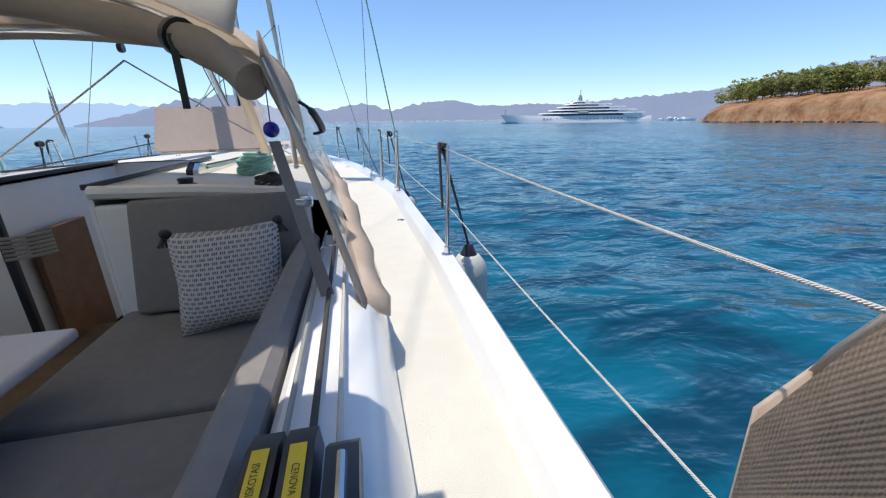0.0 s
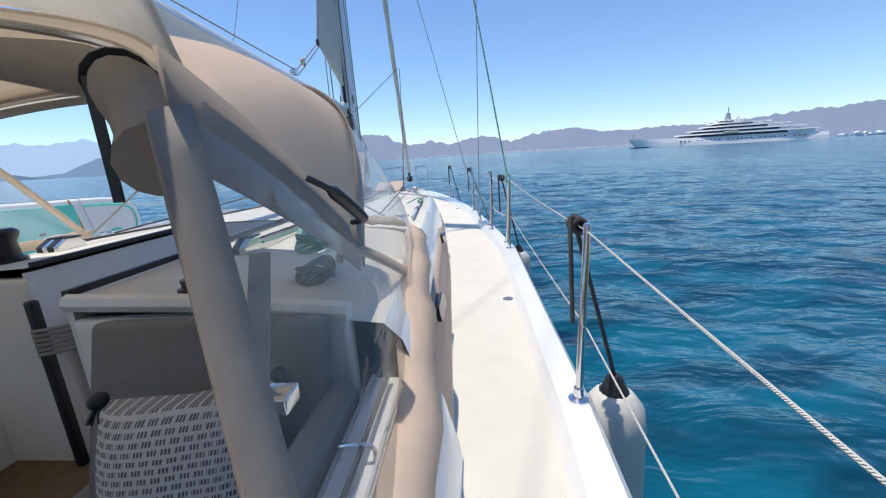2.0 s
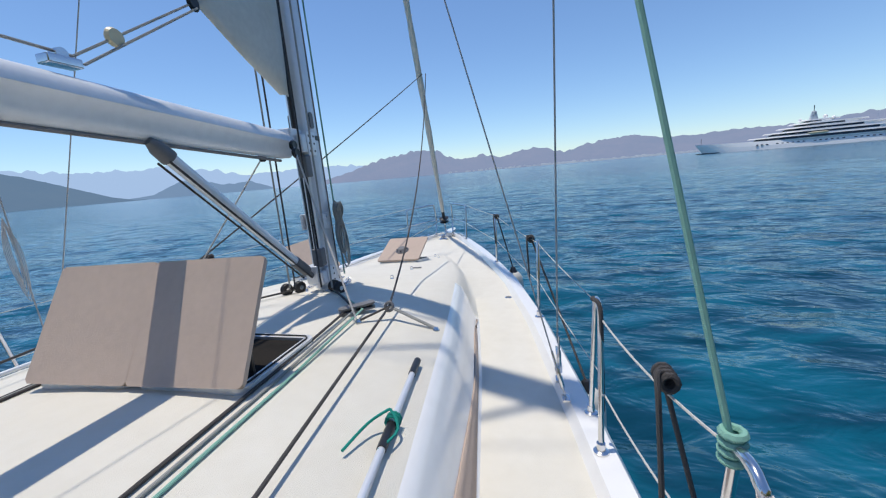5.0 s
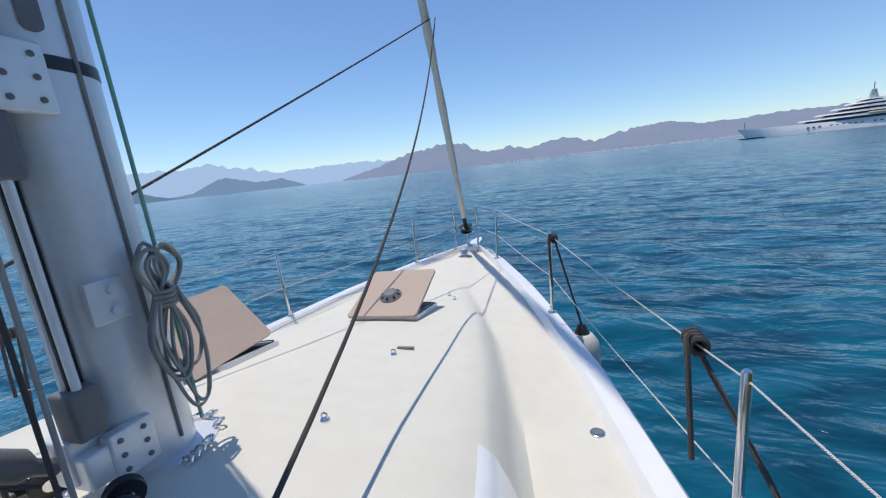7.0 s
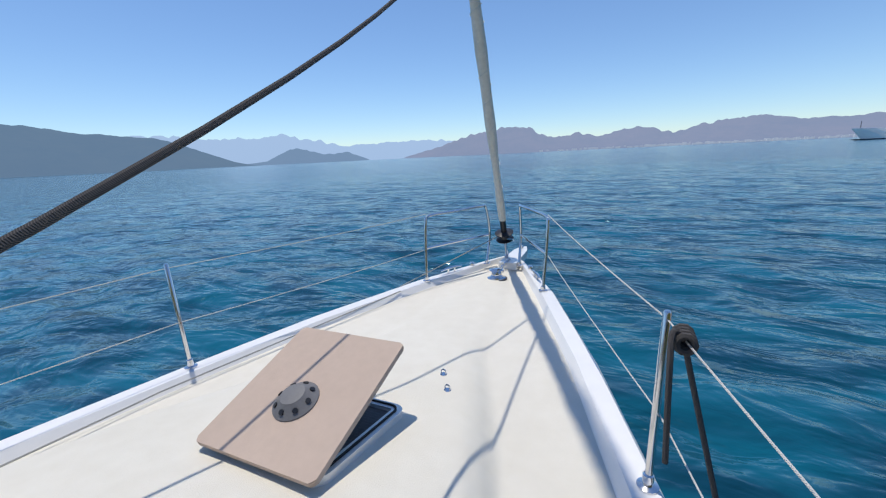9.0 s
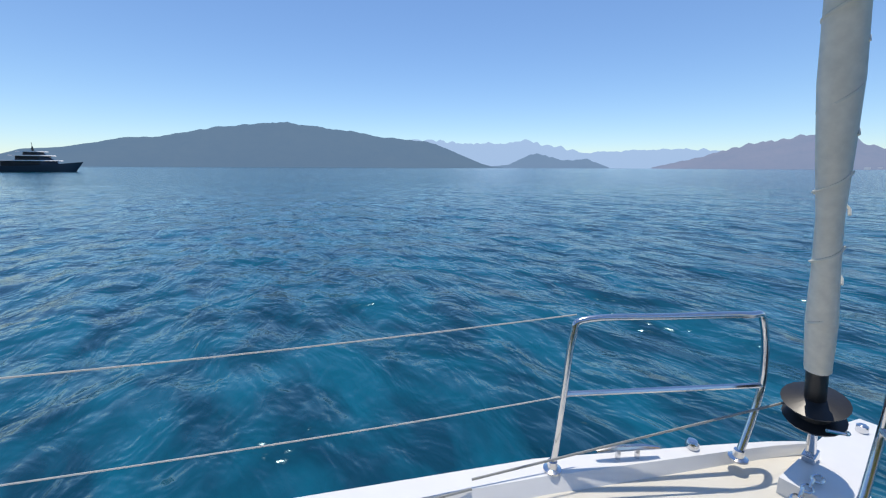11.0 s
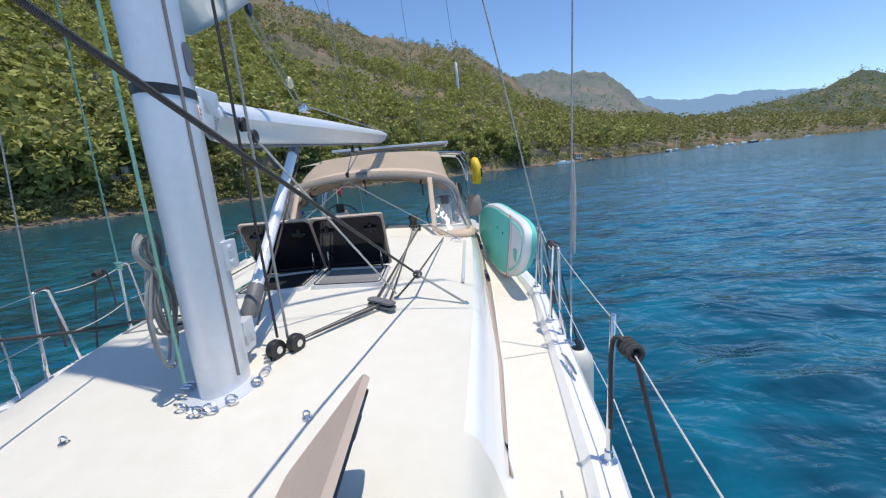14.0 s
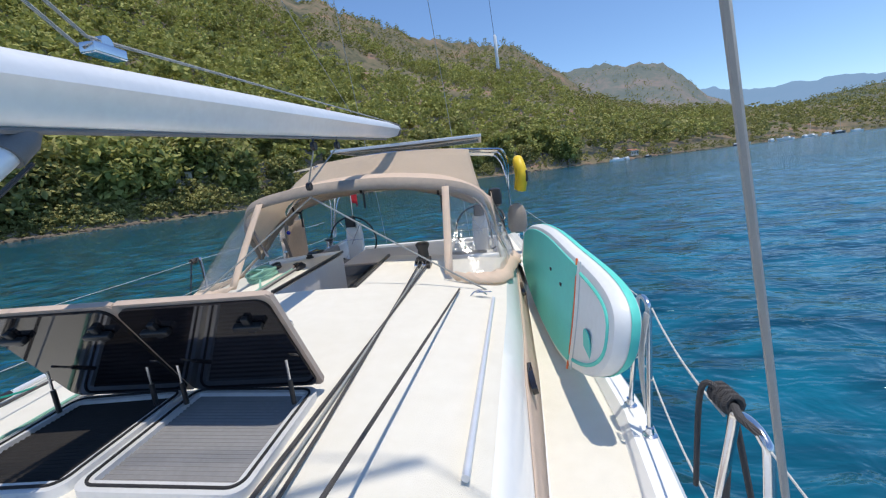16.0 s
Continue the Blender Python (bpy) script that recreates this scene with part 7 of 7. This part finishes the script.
for k in range(5):
    c = Vector((-1.845, -0.90, foot(-0.76) + 0.85))
    w = 0.012 + 0.009 * k
    tube(bm, smoothed([c + Vector((0, 0, 0.35)), c + Vector((0.01, w, 0.1)), c + Vector((0.012, 0.3 * w, -0.10 - 0.035 * k)), c + Vector((0.01, -w, 0.1)), c + Vector((0.0, 0, 0.36))], 6), 0.0028, 6)
thing("thin_rope_hank", "thin white cord hanked on the shroud", "rope", bm=bm, mat=ROPE_WHITE)


# fittings on the after side of the mast
for z0, z1 in ((2.80, 2.97), (1.80, 1.94)):
    bm = B()
    for sx in (1,):
        box(bm, sx * 0.055, sx * 0.098, -0.17, -0.05, z0, z1, 0.006)
    box(bm, -0.05, 0.09, -0.23, -0.14, z0 + 0.02, z1 - 0.02, 0.01)
    plate_ob = part("bracket", bm, BOOM_PAINT, mast, "pale bolted bracket on the mast")
    for sx in (1,):
        for dy in (-0.145, -0.08):
            for u in (0.18, 0.5, 0.82):
                bm = B()
                lathe(bm, [(0.008, 0), (0.008, 0.004), (0.004, 0.006)], (0, 0, 0), 8, Matrix.Translation((sx * 0.098, dy, z0 + (z1 - z0) * u)) @ Matrix.Rotation(radians(90 * sx), 4, "Y"))
                part("bolt", bm, GREY_PLASTIC, plate_ob)
for z0, z1 in ((2.64, 2.80), (1.96, 2.10)):
    bm = B()
    box(bm, 0.015, 0.095, -0.225, -0.15, z0, z1, 0.012)
    part("furler_end", bm, GREY_PLASTIC, mast, "grey plastic furler housing")
for dx, r, mat in ((0.04, 0.015, BOOM_PAINT), (0.078, 0.011, BOOM_PAINT), (0.059, 0.010, BLACK)):
    bm = B()
    tube(bm, [(dx, -0.19, 2.08), (dx, -0.19, 2.66)], r, 10)
    part("furler_tube", bm, mat, mast)


# ---- ships at anchor ----
SHIP_WHITE = material("white_ship_paint", (0.93, 0.92, 0.90), 0.7, vary=0.03, scale=0.05, spec=0.3)
SHIP_DARK = material("ship_window_glass", (0.03, 0.04, 0.055), 0.15, vary=0.2, scale=0.1)
SHIP_NAVY = material("dark_navy_ship_paint", (0.035, 0.05, 0.075), 0.35, vary=0.1, scale=0.1)
BOOT = material("dark_blue_boot_stripe", (0.02, 0.03, 0.07), 0.5)


def ship_frame(bow, stern):
    """Axes of a ship: x athwart, y from stern to bow, origin midships on the water."""
    bow, stern = Vector(bow), Vector(stern)
    d = (bow - stern).normalized()
    return Matrix.Translation((bow + stern) / 2) @ Matrix(((d.y, d.x, 0), (-d.x, d.y, 0), (0, 0, 1))).to_4x4(), (bow - stern).length


def hull_loops(L, w, freeboard, flare, sheer, z0, side=(1.0, 0.96, 0.88)):
    loops = []
    for i in range(25):
        u = i / 24
        y = -L / 2 + L * u
        b = w / 2 * (0.82 + 0.18 * min(1, u * 5)) * (1 - max(0, (u - 0.55) / 0.45) ** 2.2)
        b = max(b, 0.05)
        top = freeboard * (1 + sheer * max(0, u - 0.35) ** 1.5)
        rake = flare * L * max(0, u - 0.8) / 0.2
        half = [(b * side[0], top), (b * side[1], top * 0.5), (b * side[2], z0)]
        loops.append([(x, y - rake * (1 - z / top) if z < top else y, z) for x, z in half] + [(-x, y - rake * (1 - z / top) if z < top else y, z) for x, z in half[::-1]])
    return loops


def tier(L, y0, y1, w, z0, z1, rake0, rake1, m):
    """One deck house with slanting ends."""
    bm = B()
    n = 14
    def ring_at(z, a, b, ww):
        pts = []
        for k in range(n + 1):
            u = k / n
            y = a + (b - a) * u
            t = ww / 2 * min(1, (0.35 + 2.6 * (1 - u))) * min(1, 0.75 + 2 * u)
            pts.append((t, y, z))
        return pts + [(-x, y, zz) for x, y, zz in pts[::-1]]
    rings(bm, [ring_at(z0, y0, y1, w), ring_at(z1, y0 + rake0, y1 - rake1, w * 0.97)])
    bmesh.ops.transform(bm, matrix=m, verts=bm.verts)
    return bm


def superyacht(bow, stern):
    m, L = ship_frame(bow, stern)
    ob = thing("superyacht", "very large white motor yacht with stepped decks at anchor", "motor yacht", m.translation, afloat=False)
    k = L / 150
    bm = B()
    rings(bm, hull_loops(L, 23 * k, 6.0 * k, 0.045, 0.9, -1.0, (0.78, 0.90, 1.0)))
    bmesh.ops.transform(bm, matrix=m, verts=bm.verts)
    part("hull", bm, SHIP_WHITE, ob, "long white hull with a raked bow", smooth=False)
    bm = B()
    rings(bm, [[(x * 1.004, y, min(z, 0.7)) for x, y, z in lp] for lp in hull_loops(L, 23 * k, 6.0 * k, 0.045, 0.9, -1.0, (0.78, 0.90, 1.0))])
    bmesh.ops.transform(bm, matrix=m, verts=bm.verts)
    part("boot_stripe", bm, BOOT, ob)
    decks = [(-66, 34, 20, 6.0, 8.9, 0, 4), (-58, 24, 19, 9.3, 11.9, 2, 5), (-47, 15, 17, 12.3, 14.9, 2, 5), (-34, 8, 14, 15.3, 17.6, 3, 5), (-18, 2, 9, 18.0, 20.0, 2, 3)]
    for i, (y0, y1, w, z0, z1, r0, r1) in enumerate(decks):
        a = [v * k for v in (y0, y1, w, z0, z1, r0, r1)]
        lid_bm = tier(L, a[0] - 3 * k, a[1] + 2 * k, a[2] * 1.04, a[4] - 0.1, a[4] + 0.75 * k, 0.5, 1.5, m)
        part("deck_house", tier(L, *a[:5], a[5], a[6], m), SHIP_WHITE, ob, smooth=False)
        part("deck_overhang", lid_bm, SHIP_WHITE, ob, smooth=False)
        part("window_band", tier(L, a[0] + 6 * k, a[1] - 0.8 * k, a[2] * 1.012, a[3] + 0.9 * k, a[4] - 0.25 * k, 0.5 * k, a[6] * 0.7, m), SHIP_DARK, ob, "dark window band")
    for i in range(30):
        y = (-60 + 3.3 * i) * k
        if i % 7 in (3, ) or y > 32 * k:
            continue
        for sx in (-1, 1):
            bm = B()
            box(bm, sx * 9.75 * k - 0.3, sx * 9.75 * k + 0.3, y, y + 1.5 * k, 3.7 * k, 4.4 * k, 0, m)
            part("porthole", bm, SHIP_DARK, ob)
    bm = B()
    loops = [[(px * s, -6 * k + py * s, z * k) for px, py in rounded(4.5 * k, 6 * k, 1 * k)] for z, s in ((20, 1.0), (23, 0.75), (27, 0.45), (27.4, 0.2))]
    rings(bm, loops)
    bmesh.ops.transform(bm, matrix=m, verts=bm.verts)
    part("radar_mast", bm, BOARD_GREY, ob)
    bm = B()
    tube(bm, [m @ Vector((0, -6 * k, 27 * k)), m @ Vector((0, -6 * k, 32 * k))], 0.25, 6)
    box(bm, -3 * k, 3 * k, -7 * k, -6.2 * k, 25.4 * k, 25.8 * k, 0, m)
    box(bm, -2 * k, 2 * k, -5.5 * k, -5 * k, 23.6 * k, 24 * k, 0, m)
    part("antenna", bm, GREY_PLASTIC, ob)
    for y, z, rr in ((-13, 22, 1.7), (2, 21, 1.4), (-18, 21, 1.2)):
        bm = B()
        lathe(bm, [(rr * 0.5, -1.6), (rr * 0.6, -0.6), (rr, 0), (rr * 0.85, rr * 0.6), (rr * 0.3, rr * 0.95)], (0, 0, 0), 12, m @ Matrix.Translation((0, y * k, z * k)) @ Matrix.Scale(k, 4))
        part("radome", bm, SHIP_WHITE, ob)
    for sx in (-1, 1):
        bm = B()
        rings(bm, [[(sx * 9.6 * k + px * s, (-14 + 13 * u) * k, 9.9 * k + pz * s) for px, pz in rounded(2 * k, 1.8 * k, 0.6 * k)] for u, s in ((0, 0.6), (0.1, 1), (0.75, 1), (1, 0.25))])
        bmesh.ops.transform(bm, matrix=m, verts=bm.verts)
        part("tender", bm, CREAM, ob, "cream tender boat on the side deck")
    bm = B()
    tube(bm, [m @ Vector((0, 70 * k, 9 * k)), m @ Vector((0, 70 * k, 14 * k))], 0.2, 6)
    part("jackstaff", bm, GREY_PLASTIC, ob)


bowp, sternp = toward(-20.6) * 385, toward(-39.4) * 405
superyacht((bowp.x, bowp.y, 0), (sternp.x, sternp.y, 0))


def explorer_yacht(bow, stern):
    m, L = ship_frame(bow, stern)
    k = L / 30
    ob = thing("explorer_yacht", "dark navy motor yacht with white upper decks at anchor", "motor yacht", m.translation, afloat=False)
    bm = B()
    rings(bm, hull_loops(L, 7.4 * k, 2.6 * k, 0.10, 1.3, -0.6))
    bmesh.ops.transform(bm, matrix=m, verts=bm.verts)
    part("hull", bm, SHIP_NAVY, ob, "dark navy hull with a flared bow")
    for i, (y0, y1, w, z0, z1, r0, r1) in enumerate([(-11, 7.5, 6.6, 2.6, 4.6, 0, 1.5), (-6.5, 5.5, 6.0, 4.9, 6.7, 0.3, 1.5), (-4, 3.2, 4.6, 7.0, 8.4, 0.3, 1.0)]):
        a = [v * k for v in (y0, y1, w, z0, z1, r0, r1)]
        part("deck_house", tier(L, *a[:5], a[5], a[6], m), SHIP_DARK, ob)
        part("deck_overhang", tier(L, a[0] - 2.0 * k, a[1] + 0.6 * k, a[2] * 1.05, a[4], a[4] + 0.38 * k, 0.2, 0.5, m), SHIP_WHITE, ob, "white deck edge")
    bm = B()
    tube(bm, [m @ Vector((0, -1 * k, 8.6 * k)), m @ Vector((0, -1 * k, 10.8 * k))], [0.5 * k, 0.2 * k], 6)
    box(bm, -1.1 * k, 1.1 * k, -1.3 * k, -0.7 * k, 9.5 * k, 9.8 * k, 0, m)
    tube(bm, [m @ Vector((0, -1 * k, 10.5 * k)), m @ Vector((0, -1 * k, 12.4 * k))], 0.08 * k, 6)
    part("radar_mast", bm, BLACK, ob)
    bm = B()
    tube(bm, [m @ Vector((2 * k, -12 * k, 2.6 * k)), m @ Vector((1 * k, -9.5 * k, 4.6 * k))], 0.16 * k, 6)
    part("deck_crane", bm, GREY_PLASTIC, ob)


bowp, sternp = toward(98.9) * 238, toward(105.6) * 246
explorer_yacht((bowp.x, bowp.y, 0), (sternp.x, sternp.y, 0))


def small_boat(az, d, L, turn, hull, label, sailing=False):
    p = toward(az) * d
    a = radians(turn)
    v = Vector((math.cos(a), math.sin(a), 0)) * L / 2
    m, _ = ship_frame(p + v, p - v)
    ob = thing("small_boat", label, "boat", p, afloat=False, group="boats along the shore")
    bm = B()
    rings(bm, hull_loops(L, L * 0.3, L * 0.09 + 0.4, 0.08, 0.8, -0.2))
    bmesh.ops.transform(bm, matrix=m, verts=bm.verts)
    part("hull", bm, hull, ob)
    part("cabin", tier(L, -0.3 * L, 0.15 * L, L * 0.22, L * 0.08 + 0.4, L * 0.17 + 0.6, 0.03 * L, 0.06 * L, m), SHIP_WHITE, ob)
    if sailing:
        bm = B()
        tube(bm, [m @ Vector((0, 0, 1)), m @ Vector((0, 0, L * 1.25))], 0.08, 6)
        part("mast", bm, ALU, ob)


rb = random.Random(33)
for k in range(26):
    az = rb.choice((rb.uniform(117, 135), rb.uniform(125, 150), rb.uniform(138, 164)))
    d = min(lerp_table(HILL.shore, az) if az > 135 else lerp_table(CAPE.shore, az), lerp_table(CAPE.shore, min(az, 152))) - rb.uniform(6, 45)
    small_boat(az, d, rb.uniform(6, 13) * (0.7 if az > 150 else 1.1), rb.uniform(0, 360), SHIP_WHITE if k % 5 else SHIP_NAVY, "small white boat moored off the wooded shore" if k % 5 else "small dark boat moored off the wooded shore", k % 4 == 0)
small_boat(127.3, 760, 24, 200, SHIP_NAVY, "dark wooden excursion boat off the cape")
for k in range(9):
    az = rb.uniform(-45, -35)
    small_boat(az, rb.uniform(520, 640), rb.uniform(12, 22), rb.uniform(0, 360), SHIP_WHITE, "white boat at the marina behind the headland", k % 2 == 0)


# ---- low buildings on the shores ----
ROOF_TILE = material("red_roof", (0.32, 0.14, 0.09), 0.8, vary=0.2, scale=0.5)
HOUSE_WALL = material("pale_house_wall", (0.62, 0.58, 0.52), 0.85, vary=0.1, scale=0.3)


def house(ridge, az, inland, w, h, turn, label, blue=False):
    d = lerp_table(ridge.shore, az) + inland
    p = toward(az) * d
    z = ridge.z(az, d) - 0.4
    m = Matrix.Translation((p.x, p.y, z)) @ Matrix.Rotation(radians(turn), 4, "Z")
    ob = thing("shore_house", label, "house", (p.x, p.y, z), afloat=False, group="shore houses")
    bm = B()
    box(bm, -w / 2, w / 2, -w / 3, w / 3, 0, h, 0, m)
    part("wall", bm, HOUSE_WALL, ob)
    bm = B()
    rings(bm, [[m @ Vector(q) for q in ((x, -w / 3 - 0.4, h), (x, 0, h + w * 0.14), (x, w / 3 + 0.4, h))] for x in (-w / 2 - 0.4, w / 2 + 0.4)])
    part("roof", bm, ROOF_TILE if not blue else SHIP_NAVY, ob)
    for kx in range(3):
        for sy in (-1, 1):
            bm = B()
            x = (kx - 1) * w * 0.3
            box(bm, x - 0.5, x + 0.5, sy * (w / 3) - 0.05, sy * (w / 3) + 0.05, h * 0.35, h * 0.75, 0, m)
            part("window", bm, SHIP_DARK, ob)


for az, inl, w, h, t in ((119, 20, 14, 5, 20), (121.5, 14, 18, 4, 10), (124, 16, 22, 5, 0), (126.3, 30, 16, 7, 30), (129, 18, 20, 5, 15), (132, 24, 15, 6, 50), (136, 30, 18, 5, 5)):
    house(CAPE, az, inl, w, h, t, "low pale house among the trees on the cape shore")
for az, inl, w, h, t in ((219, 12, 9, 3.0, 30), (226, 14, 11, 3.0, 45), (212, 22, 8, 3.0, 20), (160, 10, 8, 3, 40), (156, 10, 8, 3, 60)):
    house(HILL, az, inl, w, h, t, "low shack half hidden among shore pines", az > 200)

# radar reflector on the backstay
ob = thing("radar_reflector", "slim white radar reflector tube hung on a backstay line", "radar reflector", (-1.70, -8.0, 4.5))
bm = B()
tube(bm, [(-1.715, -8.0, 4.40), (-1.70, -8.0, 4.43), (-1.68, -8.0, 4.95), (-1.67, -8.0, 4.98)], [0.012, 0.03, 0.03, 0.012], 10)
part("tube", bm, BOARD_WHITE, ob)
bm = B()
tube(bm, [(-1.67, -8.0, 4.97), (-1.2, -7.9, 11.0)], 0.004, 5)
part("line", bm, ROPE_DARK, ob)
